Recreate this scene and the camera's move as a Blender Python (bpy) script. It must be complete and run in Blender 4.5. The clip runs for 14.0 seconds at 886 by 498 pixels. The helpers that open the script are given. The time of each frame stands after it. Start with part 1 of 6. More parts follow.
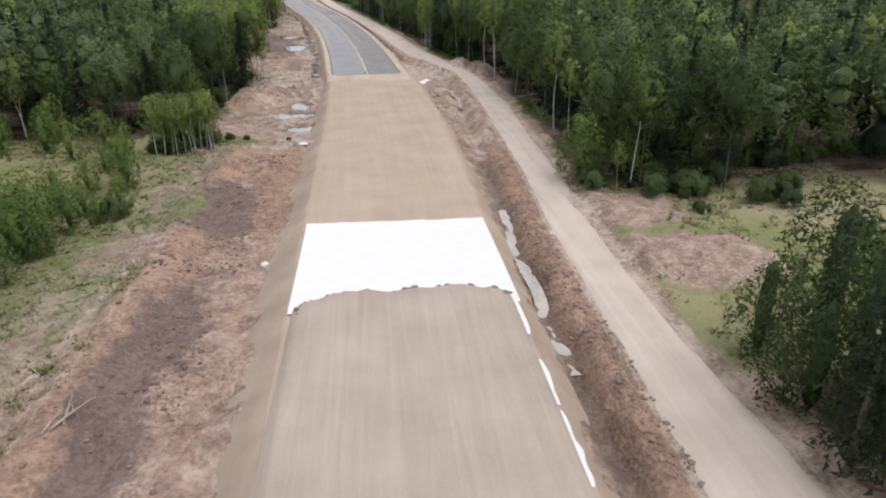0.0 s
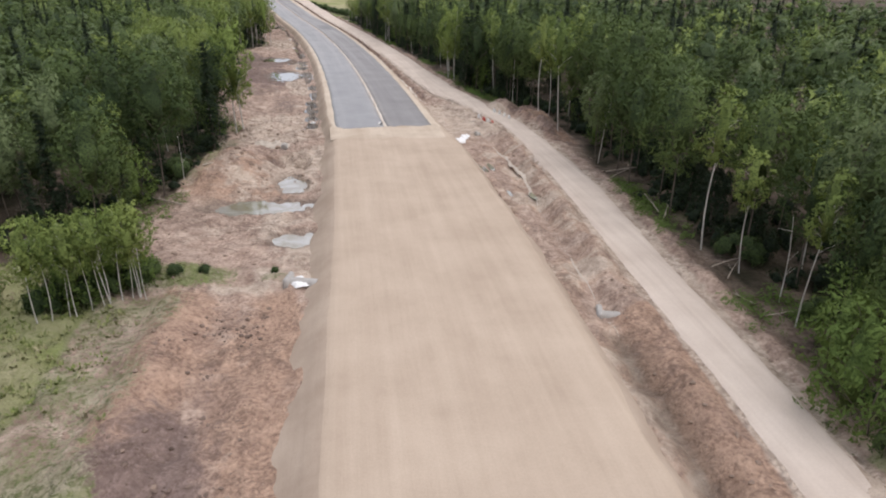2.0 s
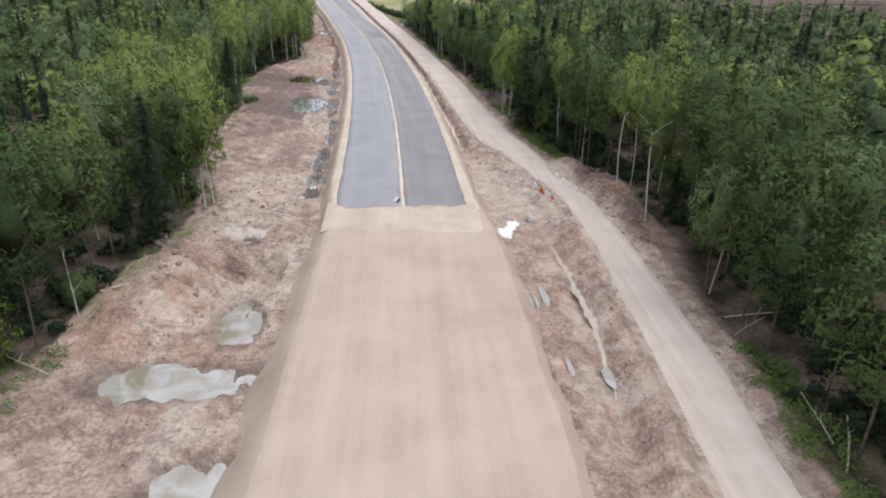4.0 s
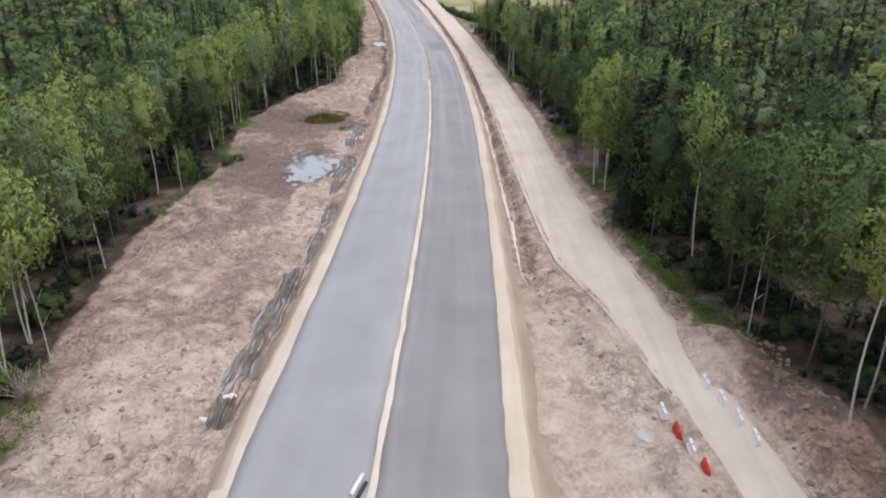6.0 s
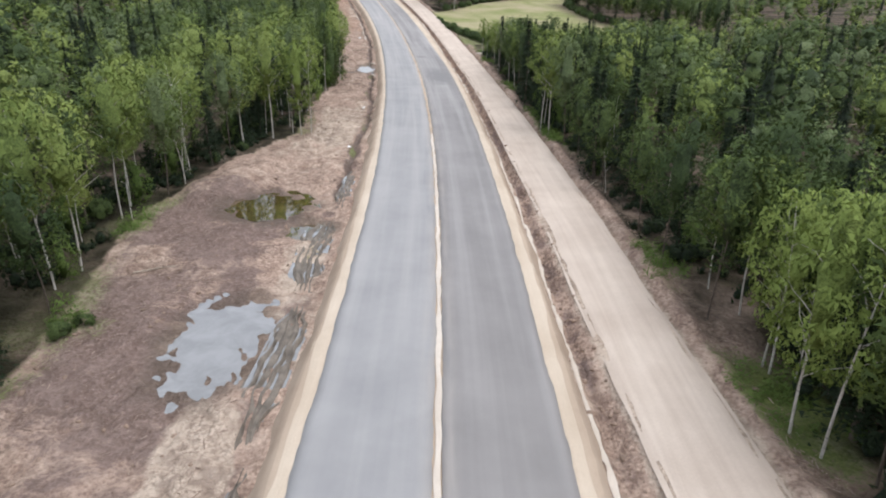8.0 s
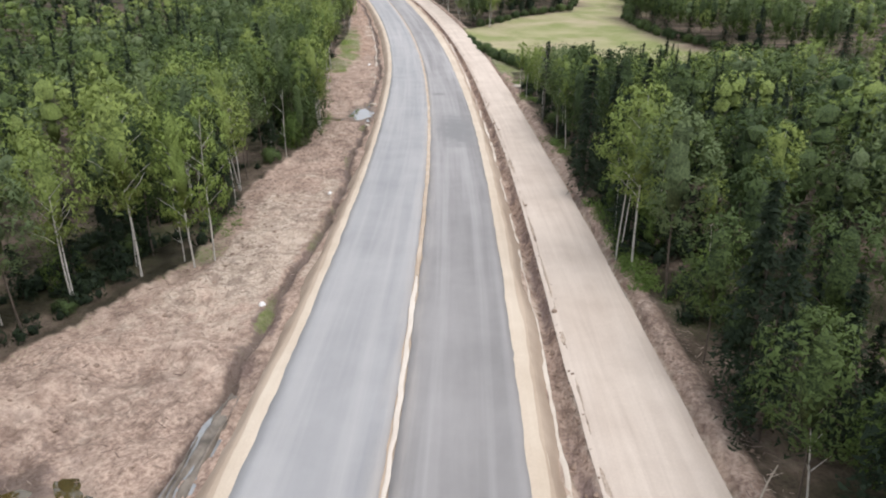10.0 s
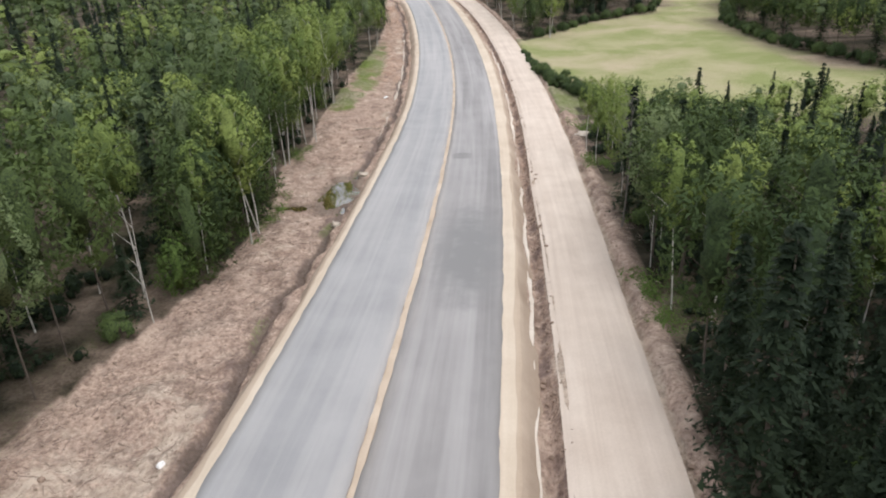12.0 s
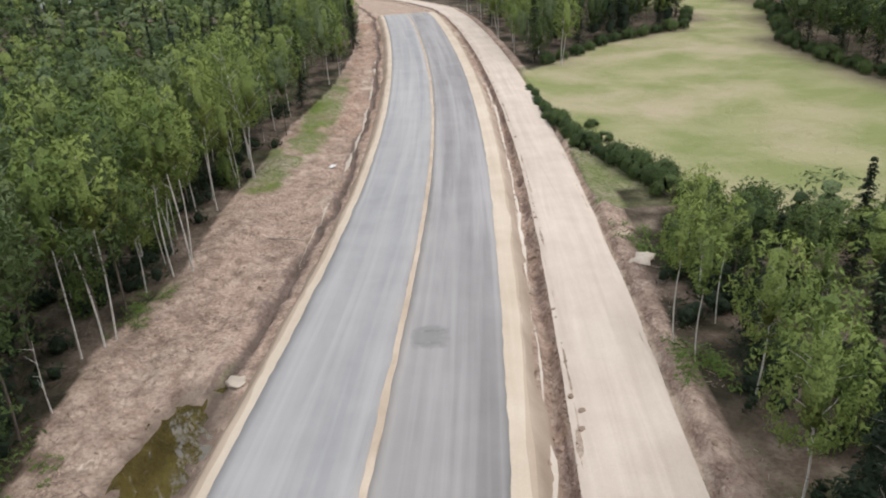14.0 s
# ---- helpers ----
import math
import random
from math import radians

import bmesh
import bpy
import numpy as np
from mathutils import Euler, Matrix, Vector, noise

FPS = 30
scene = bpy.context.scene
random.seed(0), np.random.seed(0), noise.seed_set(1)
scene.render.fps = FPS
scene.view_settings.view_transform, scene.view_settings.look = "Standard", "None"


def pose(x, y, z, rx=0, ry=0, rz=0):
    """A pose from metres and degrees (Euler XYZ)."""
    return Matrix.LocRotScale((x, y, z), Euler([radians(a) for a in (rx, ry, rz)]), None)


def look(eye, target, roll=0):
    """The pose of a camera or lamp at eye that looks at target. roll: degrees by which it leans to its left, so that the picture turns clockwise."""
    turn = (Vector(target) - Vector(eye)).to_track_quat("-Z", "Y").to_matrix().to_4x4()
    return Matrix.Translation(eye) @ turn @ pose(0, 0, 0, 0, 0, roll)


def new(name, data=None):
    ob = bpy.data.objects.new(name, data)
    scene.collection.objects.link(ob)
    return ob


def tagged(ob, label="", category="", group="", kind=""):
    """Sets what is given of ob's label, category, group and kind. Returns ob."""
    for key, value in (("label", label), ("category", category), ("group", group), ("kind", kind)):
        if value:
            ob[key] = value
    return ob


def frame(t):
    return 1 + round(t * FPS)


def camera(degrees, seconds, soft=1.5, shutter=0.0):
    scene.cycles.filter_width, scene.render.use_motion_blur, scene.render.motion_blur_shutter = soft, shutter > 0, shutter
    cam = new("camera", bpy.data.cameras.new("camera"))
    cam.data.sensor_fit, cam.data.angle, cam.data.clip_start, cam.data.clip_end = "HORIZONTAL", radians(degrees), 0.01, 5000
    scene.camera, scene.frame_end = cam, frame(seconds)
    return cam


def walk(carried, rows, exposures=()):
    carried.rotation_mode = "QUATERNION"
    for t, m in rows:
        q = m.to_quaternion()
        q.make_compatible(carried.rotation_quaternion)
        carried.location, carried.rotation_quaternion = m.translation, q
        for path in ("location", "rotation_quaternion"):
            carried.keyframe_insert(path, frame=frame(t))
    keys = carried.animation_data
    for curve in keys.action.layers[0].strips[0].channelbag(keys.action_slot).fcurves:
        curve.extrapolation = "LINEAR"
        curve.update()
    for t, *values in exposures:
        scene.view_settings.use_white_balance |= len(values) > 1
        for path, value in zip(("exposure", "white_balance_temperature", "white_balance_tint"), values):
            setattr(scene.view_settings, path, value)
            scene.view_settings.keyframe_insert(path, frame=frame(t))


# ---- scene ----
cam = camera(68.2, 14.0, 2.0)
PATH = [
    (0, (2.268, 0.299, 17.652), (2.230, 2.494, 16.680), -0.4),
    (0.5, (-1.126, 8.399, 17.843), (-1.138, 10.595, 16.873), -0.5),
    (1, (-4.663, 16.776, 17.796), (-4.661, 18.973, 16.830), -0.4),
    (1.5, (-5.546, 25.152, 17.890), (-5.532, 27.354, 16.937), 0.4),
    (2, (-5.099, 32.627, 18.197), (-5.092, 34.831, 17.246), 0.7),
    (4.3, (-2.828, 62.950, 20.654), (-3.118, 65.119, 19.669), 0.6),
    (4.5, (-2.665, 66.522, 20.783), (-2.999, 68.682, 19.792), 0.2),
    (5, (-2.767, 75.488, 20.828), (-3.113, 77.646, 19.836), -0.0),
    (5.5, (-2.914, 84.605, 20.942), (-3.342, 86.747, 19.948), -0.4),
    (6, (-4.555, 94.284, 20.333), (-5.059, 96.410, 19.340), -0.9),
    (6.5, (-7.958, 103.009, 20.167), (-8.461, 105.133, 19.170), -0.6),
    (7, (-11.303, 111.602, 20.134), (-11.785, 113.735, 19.142), 0.7),
    (7.5, (-13.068, 120.401, 20.131), (-13.529, 122.543, 19.153), 1.4),
    (8, (-14.947, 129.606, 19.508), (-15.412, 131.753, 18.542), 0.5),
    (8.2, (-15.361, 133.031, 19.522), (-15.841, 135.174, 18.554), -0.1),
    (10.3, (-21.314, 175.456, 18.822), (-21.944, 177.574, 17.886), -0.7),
    (10.5, (-21.886, 179.392, 18.854), (-22.531, 181.504, 17.916), -0.9),
    (11, (-23.144, 189.047, 18.893), (-23.929, 191.111, 17.952), -2.1),
    (11.5, (-24.889, 198.606, 18.974), (-25.669, 200.671, 18.035), -2.4),
    (12, (-26.728, 208.412, 18.926), (-27.583, 210.450, 17.992), -3.0),
    (12.5, (-28.862, 218.069, 18.503), (-29.743, 220.103, 17.580), -3.0),
    (13, (-31.108, 227.693, 18.272), (-31.992, 229.728, 17.357), -3.5),
    (13.5, (-33.852, 236.502, 18.478), (-34.723, 238.544, 17.568), -3.5),
    (14, (-38.038, 244.620, 18.984), (-38.890, 246.671, 18.076), -3.6),
]
walk(cam, [(t, look(eye, target, roll)) for t, eye, target, roll in PATH],
     [(0, -0.08, 6500, 14), (0.5, -0.22, 6500, 14), (1.1, -0.46, 6500, 13), (1.5, -0.28, 6700, 14), (2, 0.05, 6500, 15), (5, 0.17, 6200, 15), (8, 0.27, 6350, 12), (11, 0.32, 6500, 12), (14, 0.12, 6550, 11)])

# ---- light ----
SUN_EL, SUN_AZ = 66.0, 105.0
world = bpy.data.worlds.new("sky")
scene.world = world
world.use_nodes = True
wn, wl = world.node_tree.nodes, world.node_tree.links
sky = wn.new("ShaderNodeTexSky")
sky.sky_type, sky.sun_disc = "NISHITA", False
sky.sun_elevation, sky.sun_rotation = radians(SUN_EL), radians(SUN_AZ)
sky.air_density, sky.dust_density = 1.0, 3.0
veil = wn.new("ShaderNodeHueSaturation")
veil.inputs["Saturation"].default_value = 0.6
wl.new(sky.outputs[0], veil.inputs["Color"])
cloud = wn.new("ShaderNodeMix")
cloud.data_type = "RGBA"
cloud.inputs["Factor"].default_value = 0.6
cloud.inputs["B"].default_value = (7.4, 7.7, 8.2, 1)
wl.new(veil.outputs[0], cloud.inputs["A"])
wl.new(cloud.outputs["Result"], wn["Background"].inputs["Color"])
wn["Background"].inputs["Strength"].default_value = 0.123
lamp = bpy.data.lights.new("sun", "SUN")
lamp.energy, lamp.angle, lamp.color = 1.5, radians(60), (1.0, 0.97, 0.93)
sun = new("sun", lamp)
sun_dir = Vector((math.sin(radians(SUN_AZ)) * math.cos(radians(SUN_EL)), math.cos(radians(SUN_AZ)) * math.cos(radians(SUN_EL)), math.sin(radians(SUN_EL))))
sun.matrix_world = look(sun_dir * 300, (0, 0, 0))

# ---- plan of the road: s along it, u to its right, in metres ----
C4, C3, C2, C1, C0 = 0.19635, -0.14858, -6.82168, -29.08104, -26.3791


def centre(s):
    s = np.asarray(s, float)
    t = np.clip(s, -30, 560)
    q = (t - 180) / 120
    x = (((C4 * q + C3) * q + C2) * q + C1) * q + C0
    d = (((4 * C4 * q + 3 * C3) * q + 2 * C2) * q + C1) / 120
    w = np.clip(t - 295, 0, None)
    x, d = x - 0.00045 * w * w, d - 0.0009 * w
    return x + d * (s - t), d


def plan(s, u):
    """World x, y of a place given along and across the road."""
    x, d = centre(s)
    n = np.hypot(1, d)
    return x + u / n, s - u * d / n


def heading(s):
    """Degrees by which the road's direction is turned from +y."""
    return math.degrees(math.atan2(-float(centre(s)[1]), 1))


TABLE = np.random.RandomState(7).rand(256, 256)


def vnoise(x, y, k=0):
    x, y = np.asarray(x, float) + 17.3 * k, np.asarray(y, float) - 9.1 * k
    i, j = np.floor(x).astype(int), np.floor(y).astype(int)
    a, b = x - i, y - j
    a, b = a * a * (3 - 2 * a), b * b * (3 - 2 * b)
    t = lambda p, q: TABLE[p & 255, q & 255]
    return (t(i, j) * (1 - a) + t(i + 1, j) * a) * (1 - b) + (t(i, j + 1) * (1 - a) + t(i + 1, j + 1) * a) * b * 1.0


def fbm(x, y, octaves=4, k=0):
    total, amp, norm = 0.0, 1.0, 0.0
    for o in range(octaves):
        total = total + amp * (vnoise(x * 2 ** o, y * 2 ** o, k + o) - 0.5)
        norm += amp
        amp *= 0.55
    return total / norm * 2


def smooth(a, b, x):
    t = np.clip((np.asarray(x, float) - a) / (b - a), 0, 1)
    return t * t * (3 - 2 * t)


def band(x, a, b, soft):
    return smooth(a - soft, a + soft, x) * (1 - smooth(b - soft, b + soft, x))


def along(s, knots):
    return np.interp(s, [k[0] for k in knots], [k[1] for k in knots])


def hill(s):
    return along(s, [(-9, 0), (285, 0), (300, 0.4), (324, 1.7), (342, 3.2), (360, 4.8), (378, 6.5), (396, 8.4), (414, 10.2), (440, 11.6), (520, 12.6), (3000, 12.6)])


CREST_L = [(-200, -6.5), (20, -6.5), (34, -6.8), (52, -7.0), (70, -6.8), (95, -6.5), (110, -6.4), (118, -6.9), (140, -7.0), (200, -6.9), (240, -7.0), (270, -7.3), (400, -7.6)]
CREST_R = [(-200, 6.2), (20, 6.0), (36, 6.1), (58, 6.9), (75, 7.4), (106, 7.4), (114, 6.9), (140, 6.7), (220, 6.7), (262, 7.0), (290, 7.4), (330, 7.8), (420, 8.2)]
SLOPE_L = [(-200, 1.9), (60, 1.7), (105, 1.4), (118, 0.9), (440, 0.9)]
SLOPE_R = [(-200, 1.0), (105, 1.0), (118, 0.7), (440, 0.7)]
ROAD_C = [(-200, 12.6), (18, 12.5), (30, 12.4), (44, 12.9), (59, 14.1), (72, 14.8), (90, 16.3), (96, 16.5), (105, 16.9), (114, 16.9), (121, 16.0), (129, 14.7), (136, 13.1), (142, 12.4), (152, 11.9), (166, 11.4), (180, 11.4), (200, 11.0), (215, 11.0), (240, 11.1), (265, 11.3), (280, 11.8), (310, 12.3), (340, 12.6), (380, 13.0), (440, 13.0), (700, 13)]
ROAD_W = [(-200, 2.3), (18, 2.3), (28, 1.7), (60, 1.6), (90, 1.8), (101, 1.6), (110, 1.35), (121, 1.45), (130, 1.8), (136, 2.3), (152, 2.3), (200, 2.3), (240, 2.1), (280, 2.3), (400, 2.5)]
TREES_L = [(-100, -60), (73, -58), (77, -30), (79, -24), (81, -22), (84, -21.5), (100, -19), (113, -18), (128, -21), (144, -23.5), (160, -22.5), (182, -25.5), (190, -23.4), (203, -20), (212, -16.8), (230, -17.5), (247, -15), (262, -15.6), (275, -18.5), (287, -18), (300, -19.8), (330, -19.5), (351, -16.5), (382, -14.5), (440, -13), (700, -14)]
TREES_R = [(-100, 17), (26, 17.2), (30, 40), (46, 40), (50, 19), (56, 18), (63, 20), (75, 20.2), (86, 19.7), (100, 21), (108, 22.4), (119, 22.4), (124, 20.4), (129, 18.2), (136, 16.8), (148, 16.8), (154, 18.2), (160, 18.2), (165, 17.2), (172, 15.8), (180, 15.5), (196, 15.2), (211, 14.6), (225, 14.4), (237, 15), (261, 16), (276, 15.6), (300, 17.8), (318, 17), (345, 17.5), (440, 17), (700, 17)]
DITCH_C = [(-200, 8.0), (30, 8.0), (40, 8.2), (50, 8.9), (60, 9.4), (70, 9.9), (80, 10.6), (90, 11.8), (105, 12.4), (120, 11.0), (135, 8.4), (160, 7.9), (235, 8.0), (280, 8.5), (340, 9.6), (420, 10.6)]
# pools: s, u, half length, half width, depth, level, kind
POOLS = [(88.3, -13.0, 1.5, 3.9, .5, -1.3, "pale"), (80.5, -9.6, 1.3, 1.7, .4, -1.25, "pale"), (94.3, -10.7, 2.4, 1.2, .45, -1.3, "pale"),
         (161.8, -13.0, 4.9, 2.7, .6, -1.25, "clear"), (184.5, -15.4, 3.6, 3.4, .55, -1.25, "brown"), (179.3, -10.6, 1.6, 1.8, .4, -1.25, "brown"),
         (266, -10.2, 4.6, 1.7, .5, -1.25, "brown"), (262, -13.9, .8, 1.5, .4, -1.25, "brown")]


# narrow wheel ruts that hold water: s, u, half length, half width
RUTS = [(96.9, 8.55, 1.5, .22), (96.6, 8.95, 1.1, .16), (97.2, 9.65, 1.5, .30), (87.8, 11.35, 1.0, .36), (88.9, 9.42, 1.0, .2), (118.5, 12.5, .5, .55)]
RUT_LEVEL = -1.02


def ground_z(s, u):
    s, u = np.asarray(s, float), np.asarray(u, float)
    x, y = plan(s, u)
    left = u < 0
    cl, cr = along(s, CREST_L), along(s, CREST_R)
    rc, rw = along(s, ROAD_C), along(s, ROAD_W)
    tl, tr = along(s, TREES_L), along(s, TREES_R)
    z = -0.95 + 0.25 * fbm(x * 0.05, y * 0.05, 3)
    dug = np.where(left, band(u, tl - 1, cl - 1.0, 0.8), band(u, cr, tr, 1.0))
    rough = 0.06 + 0.42 * dug * (0.35 + 1.1 * vnoise(x * 0.13, y * 0.13, 15))
    z = z + rough * fbm(x * 0.55, y * 0.55, 5, 3) + 0.16 * dug * smooth(0.35, 0.75, vnoise(x * 0.21, y * 0.21, 18)) * fbm(x * 1.4, y * 1.4, 2, 9)
    # trench and spoil bank beside the sand pad
    pad = 1 - smooth(68, 75, s)
    z = z + pad * np.where(left, -0.3 * band(u, -14.3, -8.5, 0.6) + 0.55 * np.exp(-((u + 16 + 0.8 * vnoise(s * 0.1, 0)) / 1.3) ** 2), 0)
    z = z + 0.15 * np.where(left, band(u, tl, tl + 5, 2) * (1 - pad), 0)
    mud = smooth(74, 80, s) * left * band(u, -16, -8, 1.5)
    z = z - 0.25 * mud
    # wide hollows by the pad's end
    z = z - 1.7 * np.exp(-((s - 102.5 - 0.5 * fbm(x * 0.4, y * 0.4, 3, 61)) / 1.8) ** 12 - ((u + 11.9 - 0.8 * fbm(x * 0.5, y * 0.5, 3, 62)) / 2.7) ** 8) + 0.5 * np.exp(-((s - 109.5) / 2.0) ** 2 - ((u + 15.5) / 2.4) ** 2)
    # heaped clay, ridges pushed up by the digger, a cut beside the slope
    z = z + 1.3 * np.exp(-((s - 98) / 5.0) ** 4 - ((u + 17.2) / 3.6) ** 4) * (0.7 + 0.6 * vnoise(s * 0.4, u * 0.4, 12))
    push = left * band(s, 98, 160, 6) * band(u, tl + 1, cl - 3.0, 1.0)
    z = z + push * 0.45 * (np.maximum(0, 0.22 - np.abs(fbm(s * 0.16 + 0.05 * u, u * 0.10, 3, 37))) / 0.22) ** 2
    z = z + left * (1 - pad) * band(u, tl, cl - 2.5, 1.0) * 0.35 * fbm(x * 0.22, y * 0.22, 2, 44)
    split = 119.8 + 0.8 * (u + 9.8) + 1.2 * fbm(u * 0.4, u * 0 + 3, 3, 91)
    crossing = left * np.exp(-((s - split) / 0.55) ** 2) * band(u, -17.5, -9.2, 0.6)
    z = z - 0.55 * crossing + 0.18 * left * np.exp(-((s - split - 1.1) / 0.6) ** 2) * band(u, -17.5, -9.2, 0.6)
    gut = cl - 1.95 - 1.1 * (vnoise(s * 0.10, 4.0) - 0.5) - 0.6 * (vnoise(s * 0.5, 9.0) - 0.5)
    z = z - left * smooth(184, 190, s) * 0.5 * np.exp(-((u - gut) / 0.30) ** 2)
    # ditch on the right
    dc = along(s, DITCH_C) + 0.35 * (vnoise(s * 0.25, 3.0) - 0.5)
    deep = along(s, [(-200, 0.75), (62, 0.75), (70, 0.45), (105, 0.5), (116, 0.1), (125, 0.12), (140, 0.5), (420, 0.5)]) * (0.75 + 0.5 * vnoise(s * 0.45, 7.0))
    wide = along(s, [(-200, 0.8), (62, 0.8), (100, 0.6), (140, 0.40), (420, 0.5)])
    deep = np.where(left, 0, deep)
    z = z + np.where(left, 0, -deep * np.exp(-((u - dc) / wide) ** 2))
    spoil = along(s, [(-200, .35), (60, .4), (72, .75), (108, .7), (118, .3), (900, .3)]) * np.exp(-((u - (dc + rc - rw) / 2 - 0.2) / 0.9) ** 2) * (0.35 + 1.3 * vnoise(s * 0.3, u * 0.5, 5))
    z = z + np.where(left, 0, spoil * smooth(0.9, 2.5, rc - rw - dc))
    # bed of the side road, its verge bank
    level = along(s, [(-200, -0.6), (100, -0.6), (150, -0.35), (900, -0.35)])
    bed = band(u, rc - rw - 0.3, rc + rw + 0.3, 0.35)
    z = z * (1 - bed) + bed * (level - 0.05)
    bank = np.exp(-((u - rc - rw - 1.5) / 0.8) ** 2) * (0.25 + 0.45 * vnoise(s * 0.22, 8.0))
    z = z + np.where(left, 0, bank * 0.9 - 0.4 * smooth(150, 190, s) * np.exp(-((u - rc - 1.12 * rw - 0.25) / 0.35) ** 2))
    # mounds of earth in the clearing, heaps at the wood's edge
    for ms, mu, rs, ru, h in ((47, 19, 4.2, 4.0, .7), (38, 20, 3.8, 5.0, .8), (118, 20.9, 3, 2.0, 1.6), (124.5, 18.6, 2.6, 1.9, 1.3), (112, 20.6, 3, 1.8, 1.2), (195, -20, 5, 3, .7), (188, -21, 3, 3, .6)):
        z = z + h * np.exp(-((s - ms) / rs) ** 4 - ((u - mu) / ru) ** 4) * (0.8 + 0.4 * vnoise(s * 0.5, u * 0.5, 2))
    for ps, pu, rs, ru in RUTS:
        k = np.exp(-(((s - ps) / (1.25 * rs)) ** 2 + ((u - pu) / (1.25 * ru + 0.08)) ** 2) ** 2)
        z = z * (1 - k) + k * (RUT_LEVEL - 0.1)
    for ps, pu, rs, ru, deep_, level_, kind in POOLS:
        oval = ((s - ps) / rs) ** 2 + ((u - pu) / ru) ** 2
        rag = 0.55 if kind == "clear" else 1.0
        r = oval + rag * (0.9 * fbm(x * 0.45, y * 0.45, 4, 4) + 0.7 * fbm(s * 0.5, u * 1.7, 3, 24))
        k = 1 - smooth(0.9, 2.6, r)
        z = z * (1 - k) + k * (level_ + 0.16 * (r - 1) + 0.16 * fbm(x * 1.5, y * 1.5, 3, 14))
        z = np.where((oval > 2.0) & (oval < 4.2), np.maximum(z, level_ + 0.05), z)
    # under the embankment
    under = band(u, cl - 0.55 * along(s, SLOPE_L), cr + 0.45 * along(s, SLOPE_R), 0.3)
    z = z * (1 - under) + under * -1.35
    far = smooth(26, 60, np.abs(u))
    return z + hill(s) + far * 0.5


def mesh_from(name, verts, faces, mat=None, smooth_faces=True, uv=None, smooth_angle=None):
    me = bpy.data.meshes.new(name)
    verts, faces = np.asarray(verts, np.float32), np.asarray(faces, np.int32)
    k = faces.shape[1]
    me.vertices.add(len(verts))
    me.vertices.foreach_set("co", verts.ravel())
    me.loops.add(faces.size)
    me.loops.foreach_set("vertex_index", faces.ravel())
    me.polygons.add(len(faces))
    me.polygons.foreach_set("loop_start", np.arange(0, faces.size, k, dtype=np.int32))
    me.polygons.foreach_set("loop_total", np.full(len(faces), k, np.int32))
    me.polygons.foreach_set("use_smooth", np.full(len(faces), smooth_faces))
    me.update(calc_edges=True)
    if uv is not None:
        layer = me.uv_layers.new(name="UVMap")
        layer.data.foreach_set("uv", np.asarray(uv, np.float32)[faces.ravel()].ravel())
    if mat:
        me.materials.append(mat)
    return me


def grid_faces(n, m, flip=False):
    i = np.arange((n - 1) * (m - 1))
    a = i // (m - 1) * m + i % (m - 1)
    f = np.stack([a, a + 1, a + m + 1, a + m], 1)
    return f[:, ::-1] if flip else f


def part(name, data, parent, label=""):
    ob = new(name, data)
    ob.parent = parent
    return tagged(ob, label) if label else ob


def bm_mesh(name, bm, mat, smooth_faces=False):
    me = bpy.data.meshes.new(name)
    for f in bm.faces:
        f.smooth = smooth_faces
    bm.to_mesh(me)
    bm.free()
    me.materials.append(mat)
    return me


